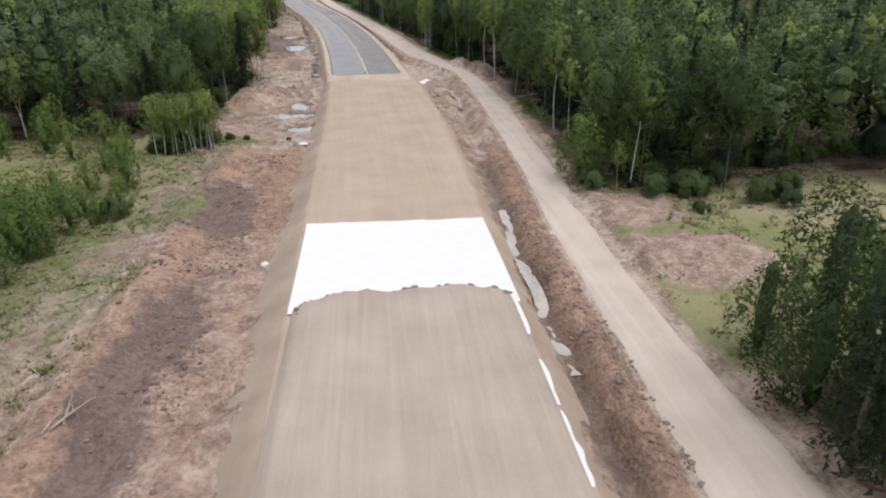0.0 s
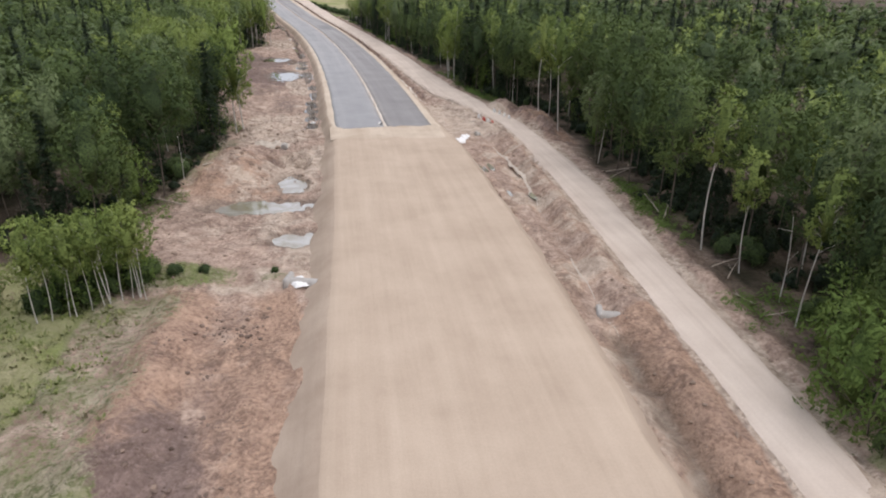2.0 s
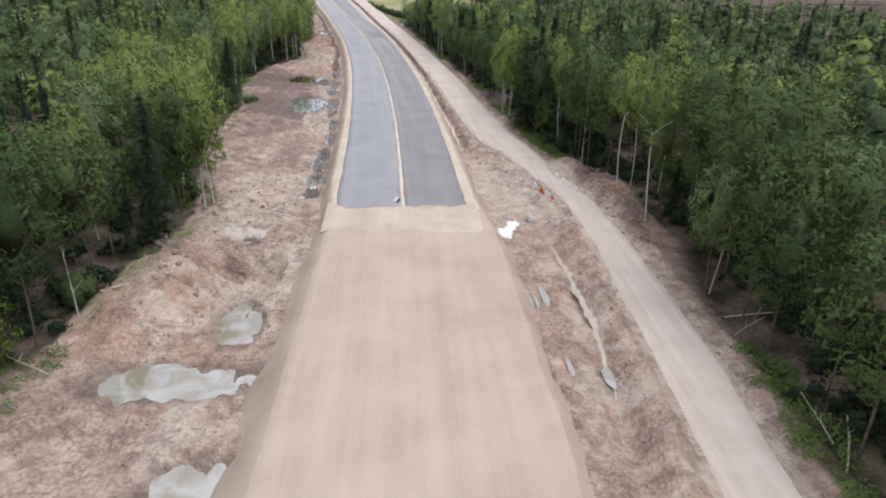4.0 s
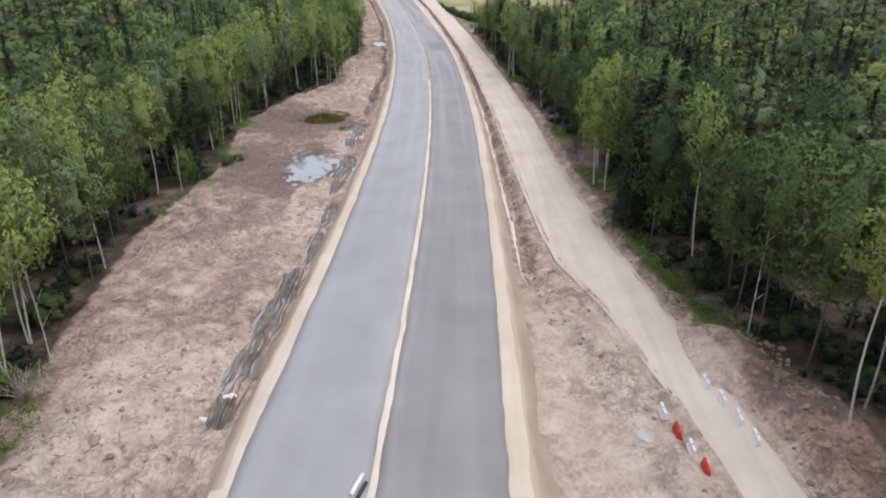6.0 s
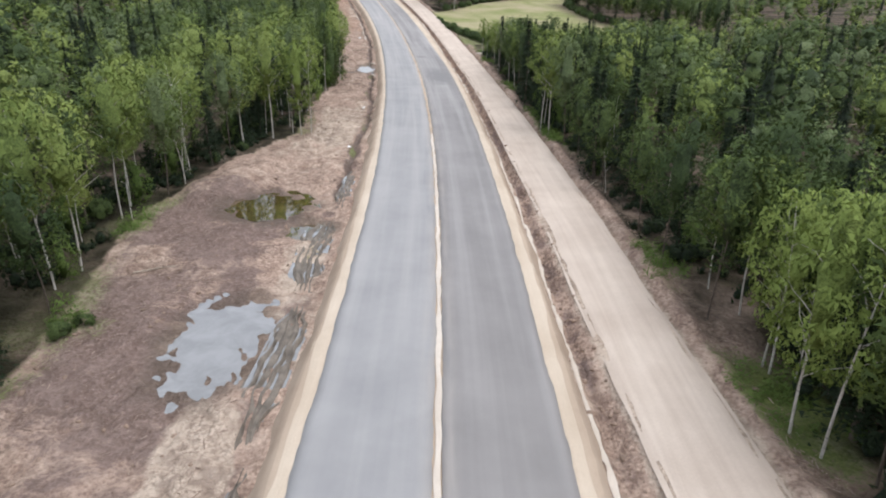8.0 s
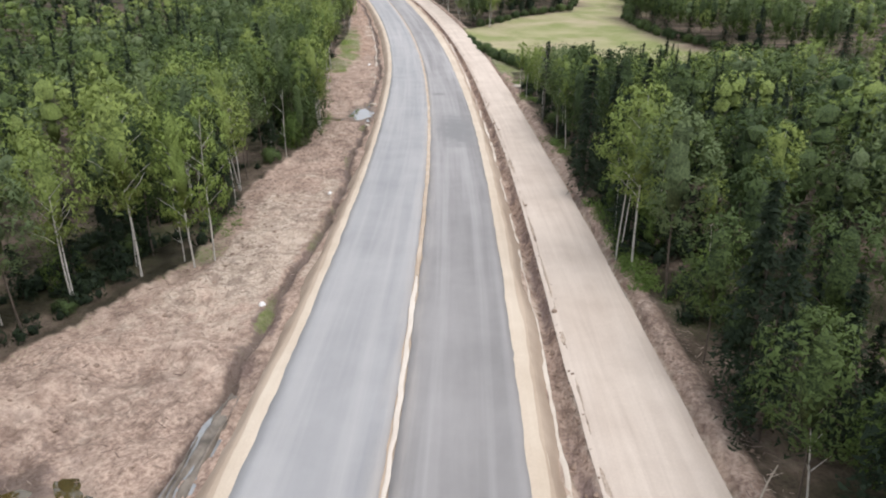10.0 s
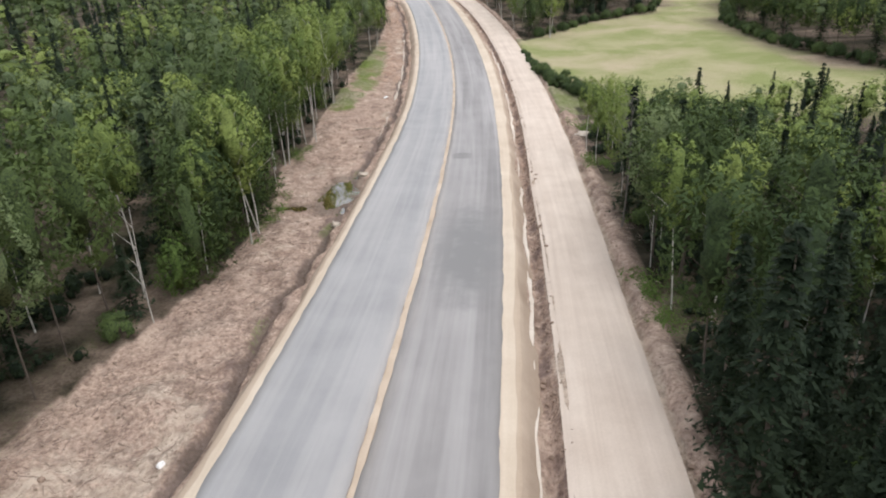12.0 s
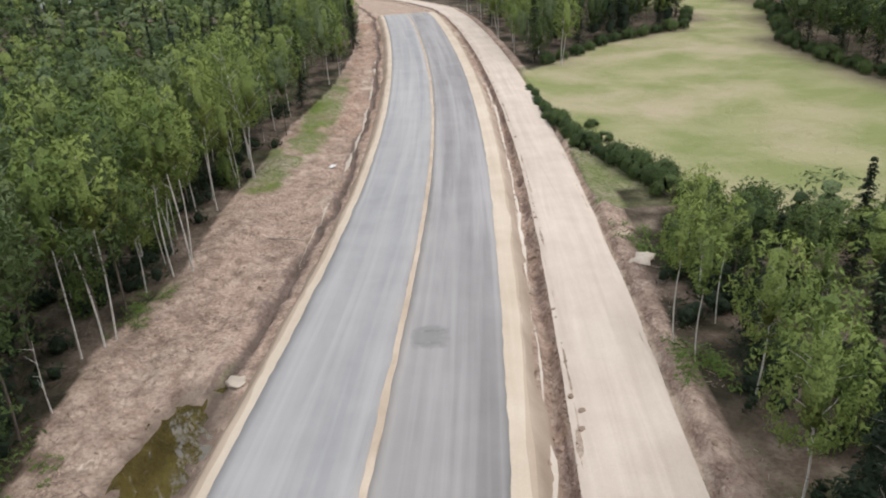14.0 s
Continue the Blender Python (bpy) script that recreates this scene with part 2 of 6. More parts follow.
# ---- materials ----
class Nodes:
    def __init__(self, name, rough=0.9, spec=0.3):
        self.mat = bpy.data.materials.new(name)
        self.mat.use_nodes = True
        self.n, self.l = self.mat.node_tree.nodes, self.mat.node_tree.links
        self.bsdf = self.n["Principled BSDF"]
        self.bsdf.inputs["Roughness"].default_value = rough
        self.bsdf.inputs["Specular IOR Level"].default_value = spec

    def put(self, value, socket):
        if isinstance(value, bpy.types.NodeSocket):
            self.l.new(value, socket)
        elif isinstance(value, (tuple, list)) and len(value) == 3 and socket.type == "RGBA":
            socket.default_value = (*value, 1)
        else:
            socket.default_value = value

    def coords(self, kind="Object", scale=(1, 1, 1)):
        if kind == "World":
            src = self.n.new("ShaderNodeNewGeometry").outputs["Position"]
        else:
            src = self.n.new("ShaderNodeTexCoord").outputs[kind]
        m = self.n.new("ShaderNodeMapping")
        m.inputs["Scale"].default_value = scale
        self.l.new(src, m.inputs["Vector"])
        return m.outputs[0]

    def noise(self, vec, scale, detail=4, rough=0.6, dist=0.0):
        t = self.n.new("ShaderNodeTexNoise")
        t.inputs["Scale"].default_value, t.inputs["Detail"].default_value = scale, detail
        t.inputs["Roughness"].default_value, t.inputs["Distortion"].default_value = rough, dist
        self.l.new(vec, t.inputs["Vector"])
        return t.outputs["Fac"]

    def lumps(self, vec, scale, warp=0.35):
        """Clods of uneven size: 0 on their tops, 1 in the cracks between."""
        w = self.n.new("ShaderNodeTexNoise")
        w.inputs["Scale"].default_value, w.inputs["Detail"].default_value = scale * 0.8, 3
        self.l.new(vec, w.inputs["Vector"])
        k = self.n.new("ShaderNodeVectorMath")
        k.operation = "MULTIPLY_ADD"
        self.l.new(w.outputs["Color"], k.inputs[0])
        k.inputs[1].default_value = (warp / scale * 2,) * 3
        self.l.new(vec, k.inputs[2])
        t = self.n.new("ShaderNodeTexVoronoi")
        t.inputs["Scale"].default_value = scale
        self.l.new(k.outputs[0], t.inputs["Vector"])
        return t.outputs["Distance"]

    def ramp(self, fac, lo, hi):
        r = self.n.new("ShaderNodeMapRange")
        r.inputs["From Min"].default_value, r.inputs["From Max"].default_value = lo, hi
        r.clamp = True
        self.l.new(fac, r.inputs["Value"])
        return r.outputs[0]

    def mix(self, fac, a, b, blend="MIX"):
        m = self.n.new("ShaderNodeMix")
        m.data_type, m.blend_type = "RGBA", blend
        self.put(fac, m.inputs["Factor"])
        self.put(a, m.inputs["A"])
        self.put(b, m.inputs["B"])
        return m.outputs["Result"]

    def math(self, op, a, b=0.0):
        m = self.n.new("ShaderNodeMath")
        m.operation, m.use_clamp = op, False
        self.put(a, m.inputs[0])
        self.put(b, m.inputs[1])
        return m.outputs[0]

    def bump(self, height, strength=0.5, distance=0.1):
        b = self.n.new("ShaderNodeBump")
        b.inputs["Strength"].default_value, b.inputs["Distance"].default_value = strength, distance
        self.l.new(height, b.inputs["Height"])
        self.l.new(b.outputs[0], self.bsdf.inputs["Normal"])

    def attribute(self, name):
        a = self.n.new("ShaderNodeAttribute")
        a.attribute_name = name
        sep = self.n.new("ShaderNodeSeparateColor")
        self.l.new(a.outputs["Color"], sep.inputs[0])
        return (*sep.outputs[:3], a.outputs["Alpha"])

    def random(self):
        return self.n.new("ShaderNodeObjectInfo").outputs["Random"]

    def tree_tint(self):
        """One value for each tree, 0 to 1, a little uneven within it."""
        a = self.n.new("ShaderNodeAttribute")
        a.attribute_name = "tint"
        one = self.math("FRACT", self.math("ADD", a.outputs["Fac"], self.random()))
        patch = self.ramp(self.noise(self.coords("World"), 0.3, 2, 0.5), 0.36, 0.64)
        return self.math("ADD", self.math("MULTIPLY", one, 0.75), self.math("MULTIPLY", patch, 0.25))

    def done(self, colour):
        self.put(colour, self.bsdf.inputs["Base Color"])
        return self.mat


def plain(name, colour, rough=0.7, vary=0.25, scale=3.0, metal=0.0, bump=0.3):
    m = Nodes(name, rough)
    v = m.coords()
    n = m.noise(v, scale, 5)
    m.bsdf.inputs["Metallic"].default_value = metal
    m.bump(m.noise(v, scale * 6, 3), bump, 0.02)
    dark = tuple(c * (1 - vary) for c in colour)
    return m.done(m.mix(m.ramp(n, 0.3, 0.7), dark, colour))


def ground_material():
    m = Nodes("ground", 0.95, 0.15)
    v = m.coords("World")
    grass, sand, clay, peat_shade = m.attribute("zones")
    field, litter_shade, wet, green = m.attribute("cover")
    big, mid, fine = m.noise(v, 0.13, 6, 0.62, 0.6), m.noise(v, 0.75, 7, 0.66, 0.2), m.noise(v, 4.2, 5, 0.66, 0.0)
    soil = m.mix(m.ramp(mid, 0.36, 0.64), (0.34, 0.242, 0.190), (0.63, 0.500, 0.408))
    soil = m.mix(m.ramp(big, 0.42, 0.60), soil, m.mix(m.ramp(fine, 0.35, 0.6), (0.37, 0.262, 0.206), (0.585, 0.447, 0.360)))
    ragged = m.math("MULTIPLY", m.math("SUBTRACT", m.noise(v, 0.55, 7, 0.68, 0.8), 0.5), 1.5)
    zone = lambda k: m.ramp(m.math("ADD", k, m.math("MULTIPLY", ragged, m.ramp(k, 0.0, 0.15))), 0.30, 0.62)
    soil = m.mix(zone(clay), soil, m.mix(m.ramp(m.math("ADD", m.math("MULTIPLY", fine, 0.5), m.math("MULTIPLY", mid, 0.5)), 0.34, 0.64), (0.32, 0.205, 0.148), (0.57, 0.400, 0.295)))
    soil = m.mix(m.math("MULTIPLY", zone(peat_shade), 0.85), soil, m.mix(m.ramp(m.math("ADD", m.math("MULTIPLY", fine, 0.45), m.math("MULTIPLY", m.noise(m.coords("World", (1, 0.4, 1)), 1.3, 6, 0.65, 0.6), 0.55)), 0.36, 0.64), (0.120, 0.089, 0.085), (0.290, 0.218, 0.195)))
    sandc = m.mix(m.ramp(mid, 0.3, 0.7), (0.48, 0.385, 0.305), (0.68, 0.58, 0.48))
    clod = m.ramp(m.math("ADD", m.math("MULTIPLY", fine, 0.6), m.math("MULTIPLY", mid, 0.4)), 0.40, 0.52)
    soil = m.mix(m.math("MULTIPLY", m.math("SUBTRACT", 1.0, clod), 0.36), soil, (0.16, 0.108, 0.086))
    broad = m.noise(v, 0.33, 6, 0.7, 0.3)
    soil = m.mix(m.math("MULTIPLY", m.ramp(broad, 0.50, 0.38), 0.34), soil, m.mix(m.ramp(fine, 0.35, 0.6), (0.135, 0.092, 0.078), (0.27, 0.195, 0.165)))
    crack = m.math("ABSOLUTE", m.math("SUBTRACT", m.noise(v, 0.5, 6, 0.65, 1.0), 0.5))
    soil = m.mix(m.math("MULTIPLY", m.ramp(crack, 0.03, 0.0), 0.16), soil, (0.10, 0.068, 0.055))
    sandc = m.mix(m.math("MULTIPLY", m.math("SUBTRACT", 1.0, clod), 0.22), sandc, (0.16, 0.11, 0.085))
    soil = m.mix(m.math("MULTIPLY", zone(sand), 0.88), soil, sandc)
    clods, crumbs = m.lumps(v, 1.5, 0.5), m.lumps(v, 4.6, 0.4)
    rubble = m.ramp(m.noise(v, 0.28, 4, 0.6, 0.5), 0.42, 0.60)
    # shade in the cracks between clods, painted as dark colour
    chink_shade = m.math("MAXIMUM", m.math("MULTIPLY", m.ramp(clods, 0.48, 0.72), 0.55), m.math("MULTIPLY", m.ramp(crumbs, 0.50, 0.75), 0.5))
    soil = m.mix(m.math("MULTIPLY", chink_shade, m.math("ADD", m.math("MULTIPLY", rubble, 0.75), 0.15)), soil, (0.150, 0.104, 0.083))
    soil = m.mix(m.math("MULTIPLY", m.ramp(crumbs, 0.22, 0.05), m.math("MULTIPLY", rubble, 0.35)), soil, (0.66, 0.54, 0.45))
    drab = m.mix(m.ramp(mid, 0.35, 0.65), (0.215, 0.200, 0.125), (0.42, 0.372, 0.275))
    drab = m.mix(m.ramp(m.noise(v, 2.2, 6, 0.75, 0.4), 0.52, 0.42), drab, (0.135, 0.145, 0.070))
    drab = m.mix(m.ramp(m.noise(m.coords("World", (1, 0.3, 1)), 1.1, 5, 0.7), 0.54, 0.66), drab, (0.36, 0.30, 0.225))
    lush = m.mix(m.ramp(fine, 0.3, 0.7), (0.09, 0.14, 0.03), (0.205, 0.25, 0.07))
    grassc = m.mix(m.math("MULTIPLY", green, m.ramp(big, 0.35, 0.6)), drab, lush)
    tuft = m.ramp(m.math("ADD", grass, m.math("MULTIPLY", m.math("SUBTRACT", fine, 0.5), 1.6)), 0.35, 0.65)
    col = m.mix(tuft, soil, grassc)
    fieldc = m.mix(m.ramp(m.noise(v, 0.09, 6, 0.6, 0.3), 0.38, 0.62), (0.255, 0.285, 0.115), (0.385, 0.365, 0.205))
    fieldc = m.mix(m.ramp(m.noise(v, 0.045, 6, 0.62, 0.4), 0.50, 0.66), fieldc, (0.45, 0.385, 0.26))
    col = m.mix(field, col, fieldc)
    # forest litter, coloured near black to hold the shade under the trees
    litter_shade_col = m.mix(m.ramp(fine, 0.3, 0.7), (0.018, 0.017, 0.011), (0.046, 0.042, 0.024))
    col = m.mix(litter_shade, col, litter_shade_col)
    col = m.mix(m.math("MULTIPLY", wet, 0.6), col, (0.10, 0.08, 0.06))
    m.put(m.math("SUBTRACT", 0.95, m.math("MULTIPLY", wet, 0.45)), m.bsdf.inputs["Roughness"])
    heaped = m.math("ADD", m.math("MULTIPLY", clods, -0.7), m.math("MULTIPLY", crumbs, -0.35))
    h = m.math("ADD", m.math("ADD", m.math("MULTIPLY", fine, 0.6), mid), m.math("MULTIPLY", heaped, m.math("ADD", rubble, 0.25)))
    m.bump(h, 0.9, 0.26)
    return m.done(col)


def sand_material(name, a, b, streak=0.5, wave=0.0, relief=0.35):
    """Graded sand; the streaks follow the road."""
    m = Nodes(name, 0.95, 0.15)
    v, w = m.coords("UV", (1, 0.035, 1)), m.coords("World")
    s1, s2 = m.noise(v, 1.1, 5, 0.6, wave), m.noise(w, 0.25, 4)
    grain = m.noise(w, 9, 4, 0.75)
    f = m.math("ADD", m.math("MULTIPLY", s1, streak), m.math("MULTIPLY", s2, 1 - streak))
    col = m.mix(m.ramp(f, 0.36, 0.64), a, b)
    col = m.mix(m.ramp(grain, 0.25, 0.75), m.mix(0.14, col, (0.1, 0.07, 0.05)), col)
    m.bump(m.math("ADD", m.math("MULTIPLY", grain, 0.35), m.noise(m.coords("UV", (1, 0.08, 1)), 2.5, 4, 0.6, wave)), relief, 0.08)
    return m.done(col)


def asphalt_material(name, a, b, dust, amount, stain=False):
    m = Nodes(name, 0.62, 0.45)
    v, w = m.coords("UV", (1, 0.022, 1)), m.coords("World")
    s1 = m.noise(v, 0.85, 5, 0.55, 0.35)
    s2 = m.noise(m.coords("UV", (1, 0.09, 1)), 0.33, 5, 0.62, 0.6)
    grain = m.noise(w, 28, 3, 0.8)
    col = m.mix(m.ramp(m.noise(w, 0.22, 5, 0.6), 0.35, 0.65), a, b)
    col = m.mix(m.ramp(grain, 0.3, 0.75), m.mix(0.15, col, (0.05, 0.05, 0.05)), col)
    far = m.n.new("ShaderNodeSeparateXYZ")
    m.l.new(m.coords("UV"), far.inputs[0])
    dusty = m.math("ADD", m.math("MULTIPLY", m.ramp(far.outputs[1], 130, 250), amount), 0.10)
    col = m.mix(m.math("MULTIPLY", m.ramp(s1, 0.45, 0.68), m.math("MULTIPLY", dusty, 1.25)), col, dust)
    col = m.mix(m.math("MULTIPLY", m.ramp(s2, 0.35, 0.75), dusty), col, dust)
    beside = m.ramp(m.math("ABSOLUTE", far.outputs[0]), 1.1, 0.15)
    col = m.mix(m.math("MULTIPLY", beside, m.math("MULTIPLY", m.ramp(m.noise(m.coords("UV", (1, 0.12, 1)), 1.4, 4), 0.35, 0.7), 0.55)), col, (0.50, 0.45, 0.40))
    if stain:
        ds = m.math("POWER", m.math("DIVIDE", m.math("SUBTRACT", far.outputs[1], 249.0), 9.0), 2.0)
        du = m.math("POWER", m.math("DIVIDE", m.math("SUBTRACT", far.outputs[0], 3.4), 2.4), 2.0)
        spot = m.math("ADD", m.math("ADD", ds, du), m.math("MULTIPLY", m.math("SUBTRACT", m.noise(w, 0.5, 4), 0.5), 2.0))
        col = m.mix(m.ramp(spot, 1.3, 0.2), col, (0.222, 0.22, 0.218))
        ds = m.math("POWER", m.math("DIVIDE", m.math("SUBTRACT", far.outputs[1], 274.1), 1.3), 4.0)
        du = m.math("POWER", m.math("DIVIDE", m.math("SUBTRACT", far.outputs[0], 1.8), 1.1), 4.0)
        spot = m.math("ADD", m.math("ADD", ds, du), m.math("MULTIPLY", m.math("SUBTRACT", m.noise(w, 1.6, 4), 0.5), 2.4))
        col = m.mix(m.math("MULTIPLY", m.ramp(spot, 1.2, 0.2), 0.7), col, (0.215, 0.212, 0.205))
    m.bump(grain, 0.35, 0.01)
    return m.done(col)


def leaf_material(name, a, b, c, grain=6.5):
    m = Nodes(name, 0.7, 0.15)
    g = m.n.new("ShaderNodeNewGeometry").outputs["Random Per Island"]
    col = m.mix(m.tree_tint(), a, b)
    col = m.mix(m.math("MULTIPLY", g, 0.22), col, c)
    m.put(col, m.bsdf.inputs["Base Color"])
    tr = m.n.new("ShaderNodeBsdfTranslucent")
    m.put(m.mix(0.4, col, (0.16, 0.22, 0.05)), tr.inputs["Color"])
    mixer = m.n.new("ShaderNodeMixShader")
    mixer.inputs[0].default_value = 0.18
    m.l.new(m.bsdf.outputs[0], mixer.inputs[1])
    m.l.new(tr.outputs[0], mixer.inputs[2])
    gap = m.n.new("ShaderNodeBsdfTransparent")
    leafy = m.n.new("ShaderNodeMixShader")
    holes = m.ramp(m.noise(m.coords("World"), grain, 1, 0.5), 0.36, 0.42)
    m.l.new(holes, leafy.inputs[0])
    m.l.new(gap.outputs[0], leafy.inputs[1])
    m.l.new(mixer.outputs[0], leafy.inputs[2])
    m.l.new(leafy.outputs[0], m.n["Material Output"].inputs["Surface"])
    return m.mat


def birch_bark():
    m = Nodes("birch_bark", 0.8, 0.2)
    v = m.coords("Object", (1, 1, 0.35))
    marks = m.ramp(m.noise(m.coords("Object", (0.6, 0.6, 5)), 2.2, 4, 0.7), 0.56, 0.64)
    col = m.mix(m.ramp(m.noise(v, 3, 4), 0.3, 0.7), (0.42, 0.40, 0.36), (0.66, 0.63, 0.58))
    return m.done(m.mix(marks, col, (0.07, 0.06, 0.05)))


def water_material(name, colour, other=None):
    m = Nodes(name, 0.03, 1.0)
    m.bsdf.inputs["Coat Weight"].default_value = 1.0
    m.bsdf.inputs["Coat IOR"].default_value = 1.6
    v = m.coords("World")
    m.bump(m.noise(v, 2.5, 3), 0.03, 0.02)
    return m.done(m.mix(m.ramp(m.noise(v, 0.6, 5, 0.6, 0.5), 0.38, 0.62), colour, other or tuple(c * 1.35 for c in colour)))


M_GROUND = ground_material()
M_PAD = sand_material("pad_sand", (0.47, 0.375, 0.290), (0.58, 0.475, 0.375), 0.45)
M_SLOPE = sand_material("slope_sand", (0.40, 0.315, 0.245), (0.52, 0.425, 0.340), 0.2, 0.8)
M_LAYER = sand_material("layer_sand", (0.45, 0.378, 0.312), (0.575, 0.49, 0.41), 0.45, 2.6)
M_SHOULDER = sand_material("shoulder_sand", (0.57, 0.475, 0.370), (0.70, 0.610, 0.500), 0.5)
M_APRON = sand_material("loose_sand", (0.50, 0.405, 0.312), (0.66, 0.565, 0.455), 0.3, 0.6)
M_EDGE = sand_material("washed_sand", (0.62, 0.55, 0.47), (0.76, 0.70, 0.62), 0.3)
M_SEAM = sand_material("seam_sand", (0.48, 0.385, 0.295), (0.64, 0.54, 0.43), 0.3)
M_SIDE = sand_material("side_road_dust", (0.56, 0.472, 0.400), (0.71, 0.62, 0.535), 0.5, 1.2, 0.15)
M_ASPHALT_L = asphalt_material("weathered_asphalt", (0.298, 0.301, 0.309), (0.358, 0.360, 0.366), (0.50, 0.485, 0.475), 0.36)
M_ASPHALT_R = asphalt_material("fresh_asphalt", (0.230, 0.221, 0.217), (0.282, 0.271, 0.266), (0.47, 0.455, 0.45), 0.38, True)
M_CLOTH = plain("geotextile", (0.88, 0.88, 0.87), 0.85, 0.05, 1.2)
LEAVES = {"birch_leaf": ((0.132, 0.192, 0.053), (0.290, 0.352, 0.101), (0.130, 0.190, 0.052)),
          "alder_leaf": ((0.036, 0.062, 0.026), (0.125, 0.175, 0.055), (0.034, 0.060, 0.025)),
          "aspen_leaf": ((0.092, 0.132, 0.060), (0.195, 0.248, 0.112), (0.070, 0.105, 0.050)),
          "young_leaf": ((0.095, 0.158, 0.040), (0.185, 0.258, 0.066), (0.070, 0.120, 0.034)),
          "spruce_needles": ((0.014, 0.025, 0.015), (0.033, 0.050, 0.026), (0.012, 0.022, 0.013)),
          "light_birch_leaf": ((0.190, 0.262, 0.066), (0.255, 0.325, 0.088), (0.120, 0.180, 0.046))}
M_BIRCH_LEAF, M_ALDER_LEAF, M_ASPEN_LEAF, M_YOUNG_LEAF, M_SPRUCE_LEAF, M_LIGHT_LEAF = [leaf_material(name, *shades) for name, shades in LEAVES.items()]


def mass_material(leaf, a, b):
    """Leaves massed behind the outer sprays; shade between them is painted as dark gaps."""
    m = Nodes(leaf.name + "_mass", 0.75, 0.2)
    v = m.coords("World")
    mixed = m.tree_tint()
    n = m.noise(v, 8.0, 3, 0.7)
    # darker leaf colour stands for shade in the gaps
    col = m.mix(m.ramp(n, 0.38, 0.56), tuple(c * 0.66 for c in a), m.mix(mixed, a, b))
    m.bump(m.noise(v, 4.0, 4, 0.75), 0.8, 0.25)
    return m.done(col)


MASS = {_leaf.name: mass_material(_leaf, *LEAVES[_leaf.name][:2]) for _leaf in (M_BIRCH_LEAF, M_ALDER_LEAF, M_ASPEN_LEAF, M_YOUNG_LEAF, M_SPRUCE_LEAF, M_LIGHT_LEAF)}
M_BIRCH = birch_bark()
M_BARK = plain("grey_bark", (0.16, 0.13, 0.105), 0.9, 0.5, 2.0)
# pale water: muddy brown mixed with the sky's white reflection as base colour
M_WATER = {"clear": water_material("pool_water", (0.21, 0.215, 0.218)), "brown": water_material("peat_water", (0.062, 0.045, 0.017), (0.105, 0.078, 0.026)), "pale": water_material("sky_tinted_water", (0.30, 0.265, 0.19), (0.46, 0.45, 0.41)), "silt": water_material("silty_water", (0.42, 0.375, 0.31))}
M_WATER["silt"].node_tree.nodes["Principled BSDF"].inputs["Roughness"].default_value = 0.12

# ---- ground ----
S = np.concatenate([np.geomspace(1500, 24, 18) * -1, np.arange(-20, 14, 1.0), np.arange(14, 300, 0.48), np.arange(300, 446, 0.9), np.geomspace(1, 2200, 34) + 446])
U = np.concatenate([-np.geomspace(1500, 42, 22), np.arange(-40, -28, 1.0), np.arange(-28, -11.5, 0.4), np.arange(-11.5, -7, 0.22), np.arange(-7, 6.6, 0.8), np.arange(6.6, 11, 0.22), np.arange(11, 16.4, 0.26), np.arange(16.4, 25, 0.45), np.arange(25, 42, 1.0), np.geomspace(43, 1500, 22)])
GS, GU = np.meshgrid(S, U, indexing="ij")
GX, GY = plan(GS, GU)
GZ = ground_z(GS, GU)
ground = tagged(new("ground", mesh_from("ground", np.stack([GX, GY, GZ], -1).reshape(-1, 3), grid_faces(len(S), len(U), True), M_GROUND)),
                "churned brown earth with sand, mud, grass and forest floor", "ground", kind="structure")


FIELD_L = [(280, 60), (287, 34), (290, 30), (298, 25), (307, 19.5), (319, 16.6), (330, 15.0), (351, 15.4), (440, 15.4)]
FIELD_R = [(280, 82), (320, 70), (335, 65), (360, 68), (390, 86), (430, 90)]
FIELD_FAR = [(14, 350), (24, 361), (39, 373), (56, 378), (64, 392), (68, 440), (90, 440)]


def field_mask(s, u):
    left, right, far = along(s, FIELD_L), along(s, FIELD_R), along(u, FIELD_FAR)
    near = smooth(284, 288, s) * smooth(left - 1.2, left + 1.2, u) * (1 - smooth(right - 2, right + 2, u)) * (1 - smooth(far - 1.5, far + 1.5, s))
    return np.maximum(near, np.exp(-((s - 266) / 13) ** 6 - ((u - 160) / 36) ** 6))


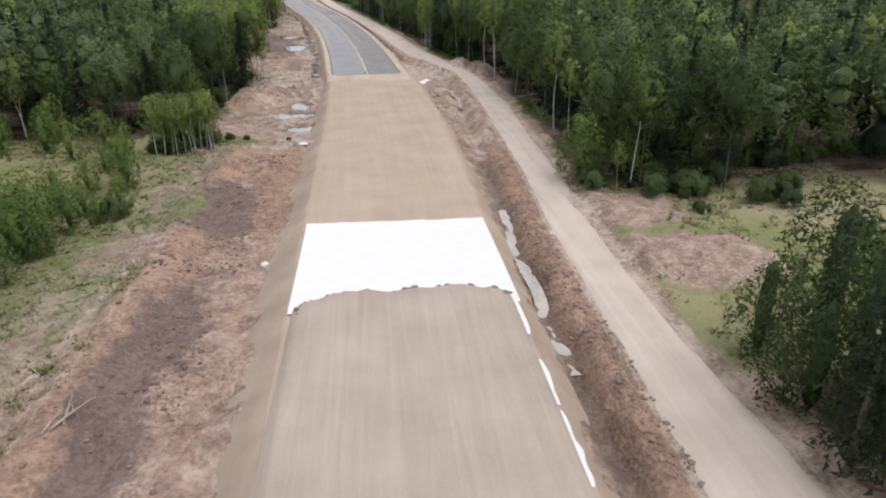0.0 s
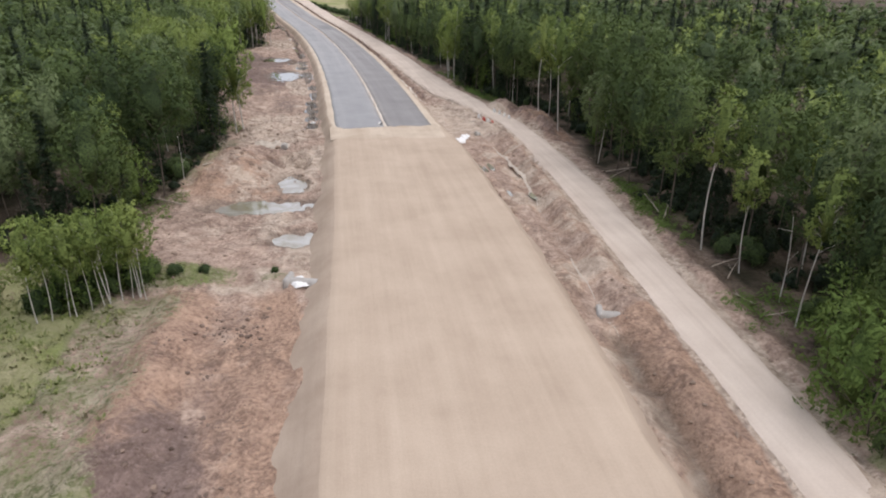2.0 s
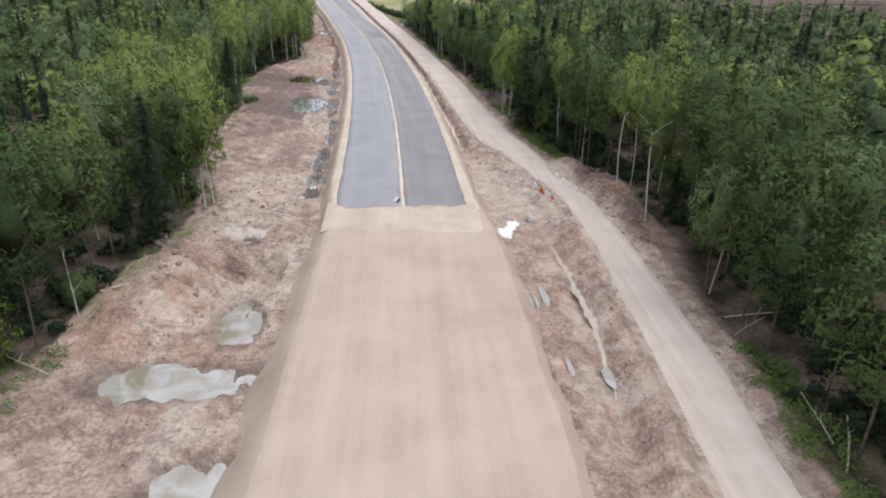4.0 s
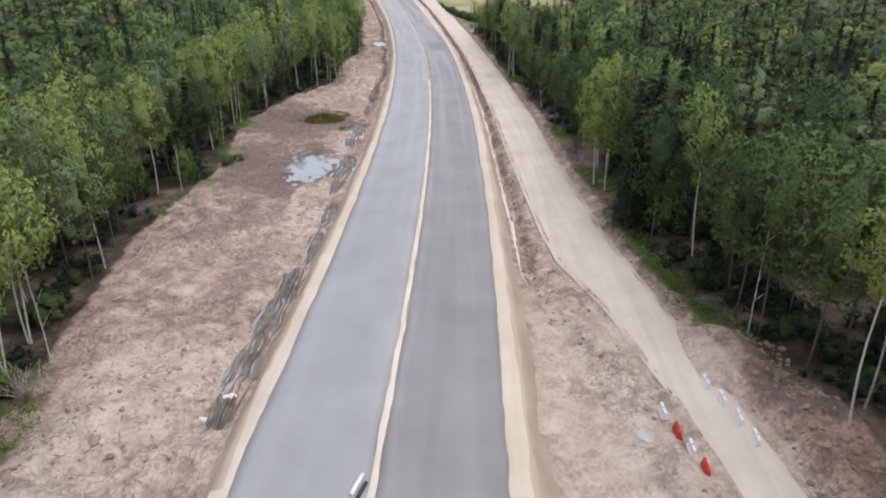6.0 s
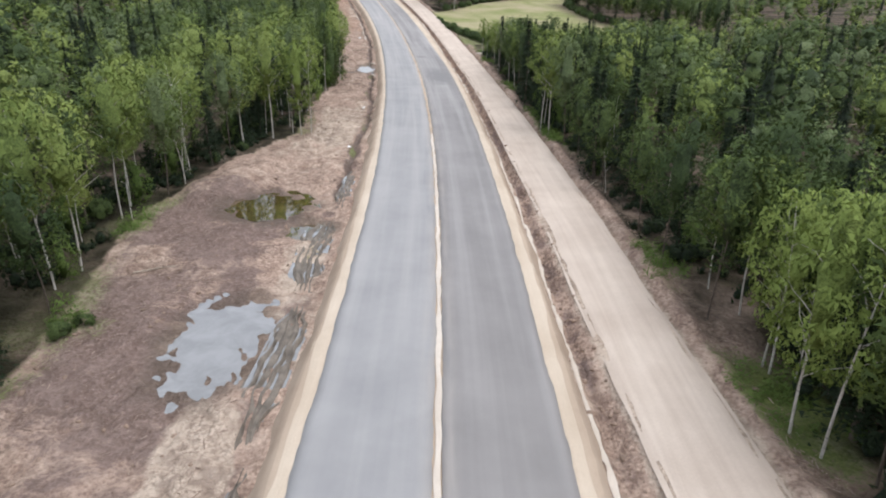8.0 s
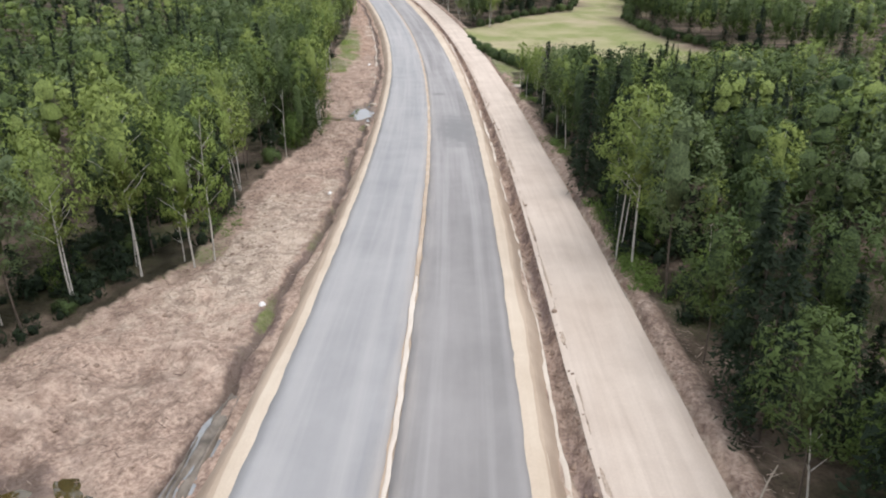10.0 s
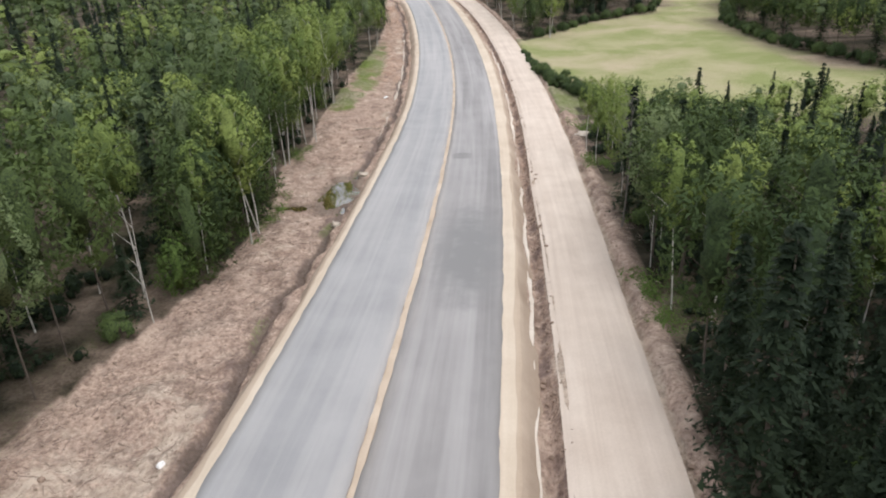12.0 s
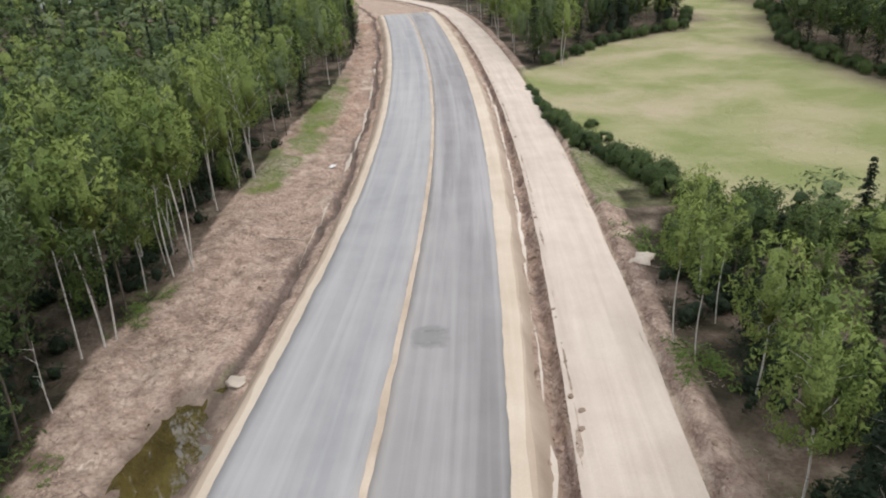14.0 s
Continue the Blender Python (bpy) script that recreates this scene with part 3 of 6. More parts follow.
def paint_ground():
    s, u = GS.ravel(), GU.ravel()
    x, y = GX.ravel(), GY.ravel()
    n1, n2 = fbm(x * 0.12, y * 0.12, 3, 11), fbm(x * 0.4, y * 0.4, 3, 13)
    cl, cr = along(s, CREST_L), along(s, CREST_R)
    rc, rw = along(s, ROAD_C), along(s, ROAD_W)
    tl, tr = along(s, TREES_L), along(s, TREES_R)
    left = u < 0
    pad = 1 - smooth(69, 75, s)
    bank = -16.8 + 0.06 * (s - 40) + 1.2 * n1
    meadow = pad * (1 - smooth(bank - 1.4, bank + 0.6, u))
    grass = np.where(left, meadow * (0.50 + 0.8 * n1 + 0.5 * smooth(-20, -27, -u * -1)), 0)
    grass = np.where(left & (u < -22) & (s < 78), 1.0, grass)
    green = np.where(left & (s < 76), np.clip(0.25 + 0.9 * n2 + smooth(20, 26, -u), 0, 1), 0.6)
    clear = band(s, 26, 52, 3) * (u > rc + rw + 1.0)
    mound = np.exp(-((s - 47) / 4.0) ** 4 - ((u - 18.5) / 4.6) ** 4) + np.exp(-((s - 37.5) / 3.9) ** 4 - ((u - 20) / 5.2) ** 4)
    grass = np.where(clear > 0.3, np.clip(1.05 - 1.5 * mound, 0, 1), grass)
    green = np.where(clear > 0.3, np.clip(0.5 + 1.2 * n1 - smooth(30, 45, u) * 0.5 + np.exp(-((s - 42.4) / 1.4) ** 2), 0, 1), green)
    verge = np.where(~left, smooth(rc + rw + 1.4, rc + rw + 3.2, u) * (0.12 + 1.1 * n1), (1 - smooth(tl + 0.5, tl + 2.5, u)) * (0.2 + 0.9 * n1))
    grass = np.maximum(grass, verge * (clear < 0.3) * np.where(left, 1 - pad, 1))
    for ps, pu, rs, ru, w in ((74, -17, 1.6, 4, 1), (163, -21.3, 1.2, 1.6, 1), (338, -16.5, 26, 3.2, .9), (108, -19, 1, 2, 1), (312, -18.5, 9, 2.5, .9), (176, -9.6, 4, .8, .5), (218, -8.9, 5, .5, .6), (73.5, -10.5, .8, 1.2, .9)):
        grass = np.maximum(grass, w * np.exp(-((s - ps) / rs) ** 4 - ((u - pu) / ru) ** 4) * (0.8 + 0.6 * n2))
    sand = np.where(left, band(u, -12.5, cl, 1.2) * (0.25 + 0.8 * n1) + 0.42 * smooth(75, 78, s) * (1 - smooth(96, 130, s)) * (0.5 + 1.4 * n1), band(u, cr, rc - rw, 0.8) * (0.35 + 0.7 * n2))
    sand = np.maximum(sand, 0.95 * band(s, 108, 132, 6) * band(u, 6, 15.5, 1) * (0.75 + 0.5 * n2))
    sand = np.maximum(sand, 1.3 * np.exp(-((s - 149) / 7) ** 4 - ((u + 10.9 + 0.06 * (s - 149)) / 1.9) ** 4) * (0.85 + 0.5 * n2) + 1.2 * np.exp(-((s - 72.3) / 1.0) ** 2 - ((u + 12.2) / 2.4) ** 4) + 1.1 * np.exp(-((s - 108.6) / 1.5) ** 4 - ((u + 13.8) / 2.6) ** 4) + 0.8 * np.exp(-((s - 172) / 8) ** 2 - ((u + 10) / 1.8) ** 2))
    sand = np.maximum(sand, np.where(~left, band(u, rc - rw - 0.5, rc + rw + 0.7, 0.5), 0))
    sand = np.maximum(sand, np.where(left, 0.9 * band(s, 107, 128, 4) * band(u, -17.5, -8.5, 1.5) * (0.80 + 0.9 * n1), 0))
    sand = np.maximum(sand, np.where(s > 420, 0.5, 0))
    sand = np.maximum(sand, np.where(left, 0.5 * band(s, 98, 121, 3) * band(u, -12.5, -6, 1.5) * (0.6 + n2), 0))
    clay = np.where(left, pad * np.clip(1.3 * np.exp(-((u + 15.8 + 0.8 * n1) / 1.5) ** 2) + 0.4 * band(u, -14.5, -9, 0.8) + 0.7 * np.exp(-((u + 9.8) / 1.2) ** 2) * smooth(44, 54, s), 0, 1), band(u, cr + 0.4, rc - rw, 0.6) * (1 - smooth(112, 118, s)) * (0.5 + 0.9 * n2) + 0.35 * smooth(190, 215, s) * band(u, 8.2, rc - rw, 0.3))
    clay = np.maximum(clay, smooth(400, 425, s) * (np.abs(u) < 60) * 0.8 + 0.45 * smooth(300, 330, s) * left * (u > tl))
    peat_shade = np.where(left, 1.5 * np.exp(-((s - 53) / 6) ** 2 - ((u + 14.4 + 2.4 * n1) / 2.6) ** 2) + 0.85 * np.exp(-((s - 30) / 11) ** 2 - ((u + 13.4 + 2.6 * n1) / 1.9) ** 2) * (0.6 + 1.0 * vnoise(s * 0.12, 2.0)) + 0.16 * pad * band(u, -14.5, -11, 0.8) * (0.8 + 1.2 * n1), 0)
    peat_shade = np.maximum(peat_shade, np.where(left, 0.75 * band(s, 126, 200, 10) * band(u, tl, -10.5, 1.5) * (0.55 + 1.3 * n1), 0))
    peat_shade = np.maximum(peat_shade, np.where(left, 0.6 * band(u, cl - 3.3, cl - 1.4, 0.3) * smooth(118, 124, s) * (0.5 + n2), 0.0))
    gut = cl - 1.95 - 1.1 * (vnoise(s * 0.10, 4.0) - 0.5) - 0.6 * (vnoise(s * 0.5, 9.0) - 0.5)
    peat_shade = np.maximum(peat_shade, np.where(left, smooth(184, 190, s) * 0.95 * np.exp(-((u - gut) / 0.40) ** 2), 0))
    peat_shade = np.maximum(peat_shade, np.where(left, 1.1 * np.exp(-((s - 164) / 12) ** 4 - ((u + 15.5) / 3.6) ** 4) * (0.5 + 0.9 * n2) + 0.8 * np.exp(-((s - 181) / 9) ** 4 - ((u + 14) / 6) ** 4) * (0.5 + 0.9 * n1), 0))
    peat_shade = peat_shade * np.where(left & (s > 196), np.where(np.abs(u - gut) < 1.0, 1, 0.45), 1)
    grass = np.maximum(grass, np.where(left & (s > 196) & (s < 280), 0.7 * np.exp(-((u - gut + 0.3) / 0.45) ** 2) * smooth(0.62, 0.8, vnoise(s * 0.3, 15.0)) * (0.6 + n2), 0))
    clay = np.maximum(clay, np.where(left, 0.9 * np.exp(-((s - 97) / 7.5) ** 4 - ((u + 15.0) / 6.0) ** 4), 0))
    dc = along(s, DITCH_C) + 0.35 * (vnoise(s * 0.25, 3.0) - 0.5)
    gully = np.where(left, 0, smooth(128, 140, s) * np.exp(-((u - dc - 0.25) / 0.55) ** 2))
    peat_shade, sand = np.maximum(peat_shade, 0.75 * gully * (0.6 + 0.8 * n2)), sand * (1 - 0.8 * gully)
    sand = np.maximum(sand, np.where(left, 0.85 * band(s, 192, 275, 8) * band(u, tl + 1.5, gut - 0.4, 0.8) * (0.6 + 1.0 * n1) + 0.4 * band(s, 118, 150, 6) * band(u, -20, -10, 2) * (0.6 + n1), 0))
    bank_green = np.where(left, np.exp(-((s - 338) / 24) ** 4 - ((u + 16.5) / 3.0) ** 4) + np.exp(-((s - 312) / 9) ** 4 - ((u + 18.0) / 2.6) ** 4), 0) * (0.7 + 0.8 * n2)
    grass, green = np.maximum(grass, bank_green), np.maximum(green, 1.6 * bank_green)
    spot = np.exp(-((s - 74.3) / 1.6) ** 4 - ((u + 17) / 3.6) ** 4)
    grass, green, sand = np.maximum(grass, spot), np.maximum(green, 2.0 * spot), sand * (1 - spot)
    lushness = np.where(~left, band(s, 146, 178, 5) * smooth(rc + rw + 0.9, rc + rw + 1.8, u) * (0.0 + 1.3 * n1), 0)
    grass, green = np.maximum(grass, 1.3 * lushness), np.maximum(green, 1.4 * lushness)
    peat_shade = np.maximum(peat_shade, np.where(left, 0.7 * np.exp(-((s - 104.2) / 0.5) ** 2 - ((u + 11.9) / 2.8) ** 4) + 0.7 * np.exp(-((s - 110.5) / 1.0) ** 2 - ((u + 15.0) / 3.2) ** 4) * (0.6 + n2), 0))
    sand = sand * (1 - np.where(left, smooth(184, 190, s) * np.exp(-((u - gut) / 0.6) ** 2), 0))
    strip = np.where(left, pad * band(u, -13, -8, 0.5), 0)
    sand, clay = sand * (1 - 0.9 * strip), np.maximum(clay, strip * (0.55 + 0.6 * n1) * band(s, 40, 70, 4))
    split = 119.8 + 0.8 * (u + 9.8) + 1.2 * fbm(u * 0.4, u * 0 + 3, 3, 91)
    peat_shade = np.maximum(peat_shade, np.where(left, 1.0 * np.exp(-((s - split) / 0.62) ** 2) * band(u, -17.5, -9.2, 0.6), 0))
    heaps = np.where(~left, band(s, 104, 123, 2) * band(u, rc + rw + 1.0, 22.5, 0.8), 0)
    # heaps are brown clay; the shadow on them is painted as dark soil
    clay, grass, peat_shade = np.maximum(clay, 0.75 * heaps), grass * (1 - heaps), np.maximum(peat_shade, heaps * (0.5 + 0.9 * n2))
    for rut in (-17.0, -18.7):
        line = np.where(left, np.exp(-((u - rut - 0.0011 * (s - 20) ** 2 - 0.5 * n1) / 0.38) ** 2) * band(s, 10, 50, 5), 0)
        grass, sand = grass * (1 - 0.9 * line), np.maximum(sand, 0.55 * line)
    far_meadow = left & (u < -21) & (s > 50) & (s < 78)
    grass, green = np.where(far_meadow, np.maximum(grass, 0.9), grass), np.where(far_meadow, 1.0, green)
    cutbank = np.where(~left & (s < 66), band(u, dc + 0.35, rc - rw - 0.25, 0.3), 0)
    clay, peat_shade, sand = np.maximum(clay, 0.95 * cutbank), np.maximum(peat_shade, cutbank * (0.05 + 0.9 * n2)), sand * (1 - 0.85 * cutbank)
    pasture = np.maximum(clear * np.clip(1 - 1.6 * mound, 0, 1) * (0.95 + 0.4 * n1), far_meadow * (0.35 + 0.9 * n1))
    field = np.maximum(field_mask(s, u), np.clip(pasture, 0, 0.9))
    litter_shade = np.maximum((u < tl - 0.5) * (1 - band(s, -60, 77, 2) * (u > -58)), (u > tr + 0.3)) * (1 - field)
    # right verge too: tree shade painted out over the bank
    litter_shade = np.maximum(litter_shade, np.where(~left & (s > 54) & (s < 290), 0.75 * smooth(rc + rw + 1.2, rc + rw + 2.8, u), 0))
    litter_shade = np.clip(litter_shade * (0.8 + 0.5 * n2), 0, 1) * np.where(u < tr + 1.5, 1 - np.clip(lushness, 0, 1), 1) * (1 - spot) * (1 - 0.8 * heaps)
    litter_shade = litter_shade * (1 - clear) * np.where((s > 300) & (s < 352) & (u > 0) & (u < 40), 0, 1)
    grass = np.where((s > 296) & (s < 356) & (u > rc + rw + 1.0) & (u < 40), np.maximum(grass, 0.9), grass)
    wet = np.zeros_like(s)
    for ps, pu, rs, ru, d, level, kind in POOLS:
        wet = np.maximum(wet, (1 - smooth(1.2, 2.6, ((s - ps) / rs) ** 2 + ((u - pu) / ru) ** 2 + 0.8 * n2)) * (0.8 if kind == "pale" else 1))
    for ps, pu, rs, ru in RUTS:
        near = np.exp(-(((s - ps) / (1.5 * rs)) ** 2 + ((u - pu) / (1.3 * ru + 0.12)) ** 2) ** 2) * (0.7 + 1.2 * n2)
        wet, peat_shade = np.maximum(wet, 0.4 * near), np.maximum(peat_shade, 0.8 * near)
    drain = smooth(184, 190, s) * np.exp(-((u - gut) / (0.30 + 0.35 * vnoise(s * 0.35, 21.0))) ** 2) * (0.35 + 1.0 * vnoise(s * 0.6, 23.0))
    wet, sand = np.maximum(wet, np.where(left, drain, 0)), sand * (1 - np.where(left, np.clip(drain, 0, 1), 0))
    wet = np.maximum(wet, np.where(~left & (s < 64), np.exp(-((u - dc) / 0.9) ** 2), 0))
    c = lambda *k: np.clip(np.stack(k, 1), 0, 1).astype(np.float32).ravel()
    for name, data in (("zones", c(grass, sand, clay, peat_shade)), ("cover", c(field, litter_shade, wet, green))):
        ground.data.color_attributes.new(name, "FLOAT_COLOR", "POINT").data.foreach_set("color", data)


paint_ground()


def ribbon(s, columns, zs, name, mat, closed_ends=False):
    """A strip along the road: columns of u and z (arrays over s)."""
    cols = []
    for u, z in zip(columns, zs):
        x, y = plan(s, u)
        cols.append(np.stack([x, y, z + 0 * s, u + 0 * s, s + 0 * u], -1))
    v = np.stack(cols, 1)
    n, m = v.shape[:2]
    v = v.reshape(-1, 5)
    return mesh_from(name, v[:, :3], grid_faces(n, m, True), mat, uv=v[:, 3:])


def embankment():
    s = np.arange(-120, 428, 0.6)
    h = hill(s)
    wob = lambda k, f=0.3, a=0.22: a * (vnoise(s * f, k * 3.7, k) - 0.5) + 0.4 * a * (vnoise(s * f * 4, k * 1.7, k) - 0.5)
    L, R = along(s, CREST_L) + wob(1), along(s, CREST_R) + wob(2)
    zt = -1.45 + h
    wl_, wr_ = along(s, SLOPE_L), along(s, SLOPE_R)
    cols = [L - 1.6 * wl_, L - wl_ + wob(3, .4, .35), L - 0.5 * wl_ + wob(4), L, L + 0.5]
    zs = [zt - 0.3, zt + 0.35 + 0.5 * wob(5), -0.55 + h + wob(6, .5, .2), -0.04 + h, h + 0.01]
    for k in range(1, 10):
        f = k / 10
        cols.append((L + 0.5) * (1 - f) + (R - 0.5) * f)
        zs.append(h + 0.02 + 0.03 * (vnoise(s * 0.3, k * 1.3) - 0.5))
    cols += [R - 0.5, R, R + 0.5 * wr_ + wob(7), R + wr_ + wob(8, .5, .3), R + 1.7 * wr_]
    zs += [h + 0.01, -0.04 + h, -0.5 + h + wob(9, .5, .2), zt + 0.45 + 0.5 * wob(10), zt - 0.3]
    me = ribbon(s, cols, zs, "embankment", M_PAD)
    me.materials.append(M_SLOPE)
    m = len(cols) - 1
    k = np.arange((len(s) - 1) * m) % m
    me.polygons.foreach_set("material_index", ((k < 3) | (k > m - 4)).astype(np.int32))
    return me


road_base = tagged(new("road_base", embankment()), "graded tan sand embankment carrying the unfinished road", "road", kind="structure")


def shoulder(side):
    s = np.arange(111.6, 427, 0.5)
    h = hill(s) + 0.035
    crest = along(s, CREST_L if side < 0 else CREST_R)
    w = 0.10 * (vnoise(s * 0.8, 5.0 + side) - 0.5) + 0.16 * (vnoise(s * 0.15, 5.0 + side) - 0.5)
    inner = side * 5.0
    outer = crest + side * (w - 0.05)
    cols = [inner + 0 * s, (inner + outer) / 2, outer - side * 0.25, outer]
    zs = [h, h + 0.02 * (vnoise(s, 3.0) - 0.5), h - 0.02, h - 0.12]
    if side < 0:
        cols, zs = cols[::-1], zs[::-1]
    return ribbon(s, cols, zs, "shoulder", M_SHOULDER)


for side, name in ((-1, "shoulder"), (1, "shoulder")):
    tagged(new(name, shoulder(side)), "pale yellow sand shoulder beside the asphalt", "road shoulder", kind="structure")


def mat_strip(u0, u1, start, name, mat, k):
    s = start + np.concatenate([np.arange(0, 2, 0.25), np.arange(2, 426 - start, 0.5)])
    h = hill(s) + 0.10
    e0 = along(s, u0) + 0.10 * (vnoise(s * 0.5, k) - 0.5) + 0.08 * (vnoise(s * 2.1, k + 2.0) - 0.5)
    e1 = along(s, u1) + 0.10 * (vnoise(s * 0.5, k + 5.0) - 0.5) + 0.08 * (vnoise(s * 2.1, k + 7.0) - 0.5)
    f = np.linspace(0, 1, 13)
    cols = [e0 - 0.02] + [e0 * (1 - q) + e1 * q for q in f] + [e1 + 0.02]
    zs = [h - 0.12] + [h + 0.02 * (1 - abs((e0 * (1 - q) + e1 * q) / 6)) for q in f] + [h - 0.12]
    me = ribbon(s, cols, zs, name, mat)
    # ragged paving end
    co = np.empty(len(me.vertices) * 3, np.float32)
    me.vertices.foreach_get("co", co)
    co = co.reshape(len(s), 15, 3)
    jag = 0.7 * fbm(np.arange(15) * 0.55, np.full(15, k), 3, 21) + 0.55 * (np.abs(np.linspace(-1, 1, 15)) ** 4)
    co[:7, :, 1] += (jag[None, :] * np.linspace(1, 0, 7)[:, None])
    co[0, :, 2] -= 0.14
    me.vertices.foreach_set("co", co.ravel())
    me.update()
    return me


tagged(new("asphalt_lane", mat_strip([(112, -6.0), (190, -6.05), (262, -6.5), (440, -6.6)], [(0, -0.2)], 112.0, "asphalt_lane", M_ASPHALT_L, 1.0)), "pale blue-grey dusty asphalt lane with tyre streaks", "road", kind="structure")
tagged(new("asphalt_lane", mat_strip([(0, 0.2)], [(112, 5.7), (200, 5.7), (262, 5.95), (440, 6.2)], 112.15, "asphalt_lane", M_ASPHALT_R, 4.0)), "darker grey newly laid asphalt lane", "road", kind="structure")


def apron():
    """The pale ramp of sand at the paving's end."""
    un = np.linspace(-6.75, 6.9, 46)
    front = 106.8 + 1.5 * fbm(un * 0.3, un * 0 + 5, 4, 71) - 0.05 * np.abs(un)
    rows = []
    for k in np.linspace(0, 1, 24):
        s = front + (113.4 - front) * k
        x, y = plan(s, un)
        rise = 0.02 + 0.055 * min(1, k * 8) + 0.03 * fbm(un * 1.1, s * 0.8, 3, 72) * min(1, k * 4)
        edge = 0.10 * np.clip((np.abs(un) - 6.2) / 0.6, 0, 1)
        rows.append(np.stack([x, y, rise - edge, un, s], -1))
    v = np.stack(rows, 0)
    return mesh_from("sand_apron", v.reshape(-1, 5)[:, :3], grid_faces(*v.shape[:2], True), M_APRON, uv=v.reshape(-1, 5)[:, 3:])


tagged(new("sand_apron", apron()), "pale loose sand heaped before the paving's end", "sand", kind="structure")


def seam(s0, s1, mat):
    s = np.arange(s0, s1, 0.5)
    h = hill(s)
    half = along(s, [(113, 0.17), (160, 0.15), (215, 0.13), (245, 0.22), (430, 0.24)])
    return ribbon(s, [-half + 0.16 * (vnoise(s * 0.8, 1.0) - .5), 0 * s, half + 0.16 * (vnoise(s * 0.8, 2.0) - .5)], [h + 0.08, h + 0.106, h + 0.08], "seam", mat)


tagged(new("road_seam", seam(112.4, 207.1, M_EDGE)), "whitish sand strip between the asphalt lanes", "road joint", kind="structure")
tagged(new("road_seam", seam(207, 426, M_SEAM)), "tan sand strip between the asphalt lanes", "road joint", kind="structure")


def side_road():
    s = np.arange(-120, 560, 0.6)
    level = along(s, [(-200, -0.6), (100, -0.6), (150, -0.35), (900, -0.35)]) + hill(s)
    c, w = along(s, ROAD_C), along(s, ROAD_W)
    f = np.linspace(-1.12, 1.12, 15)
    cols, zs = [], []
    for q in f:
        cols.append(c + w * q + 0.12 * (vnoise(s * 0.35, q * 3) - 0.5))
        rut = -0.035 * math.exp(-((abs(q) - 0.5) / 0.18) ** 2)
        edge = -0.22 * max(0, (abs(q) - 0.8) / 0.32)
        zs.append(level + 0.06 + rut + edge + 0.05 * (vnoise(s * 0.9, q * 4) - 0.5))
    return ribbon(s, cols, zs, "side_road", M_SIDE)


tagged(new("side_road", side_road()), "rutted pale dirt track beside the new road", "dirt track", kind="structure")


def upper_layer():
    """The thicker bed of sand spread over the cloth, with a ragged front lip."""
    un = np.linspace(-6.45, 5.95, 60)
    front = 33.35 - 0.9 * np.abs((un + 0.1) / 6.1) ** 5 + 0.6 * fbm(un * 0.6, un * 0 + 2, 4, 31)
    t = np.concatenate([np.linspace(0, 1, 150) ** 0.8 * 0.96, [0.975, 0.99, 1.0, 1.006, 1.012]])
    rows = []
    for k in t:
        s = -110 + (front + 110) * min(k, 1.0) + max(0, k - 1) * 40
        lip = 0.42 if k <= 1.0 else (0.22 if k < 1.01 else 0.0)
        ridge = 0.10 * np.exp(-((front - s) / 1.2) ** 2)
        side = np.clip((6.2 - np.abs(un + 0.25)) / 0.7, 0, 1) ** 0.7
        z = (lip + ridge) * side + (0.07 * fbm(un * 1.1, s * 0.05 + 0 * un, 4, 33) + 0.015 * np.sin(un * 2.6 + 0.02 * s)) * side
        x, y = plan(s, un)
        rows.append(np.stack([x, y, z, un, s], -1))
    v = np.stack(rows, 0)
    return mesh_from("sand_layer", v.reshape(-1, 5)[:, :3], grid_faces(*v.shape[:2], True), M_LAYER, uv=v.reshape(-1, 5)[:, 3:])


tagged(new("sand_layer", upper_layer()), "raised bed of grey-tan sand with tyre tracks and a broken front edge", "sand", kind="structure")

# ---- water ----
def pool(ps, pu, rs, ru, deep, level, kind):
    n = 40
    a = np.linspace(0, 2 * math.pi, n, endpoint=False)
    r = 1.62 + 0.12 * np.sin(3 * a + ps) + 0.08 * np.sin(5 * a)
    x, y = plan(ps + rs * r * np.cos(a), pu + ru * r * np.sin(a))
    cx0, cy0 = plan(ps, pu)
    bm = bmesh.new()
    ring = [bm.verts.new((float(i) - float(cx0), float(j) - float(cy0), 0)) for i, j in zip(x, y)]
    f = bm.faces.new(ring)
    f.normal_update()
    if f.normal.z < 0:
        f.normal_flip()
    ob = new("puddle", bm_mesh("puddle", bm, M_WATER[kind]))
    ob.location = (float(cx0), float(cy0), level + 0.004 * (len(bpy.data.objects) % 5) + float(hill(ps)))
    label = {"clear": "still puddle mirroring the grey-blue sky", "pale": "shallow muddy puddle, the white sky's reflection painted in its colour", "brown": "shallow peaty brown puddle", "silt": "shallow milky puddle over sand"}[kind]
    return tagged(ob, label, "puddle", "puddles beside the road")


for spec in POOLS:
    pool(*spec)


def ditch_water():
    s = np.arange(27, 51, 0.5)
    c = along(s, DITCH_C) + 0.35 * (vnoise(s * 0.25, 3.0) - 0.5)
    return ribbon(s, [c - 0.4, c, c + 0.4], [-1.54 + 0 * s] * 3, "ditch_water", M_WATER["silt"])


tagged(new("water", ditch_water()), "narrow strip of standing water in the ditch", "water", kind="structure")


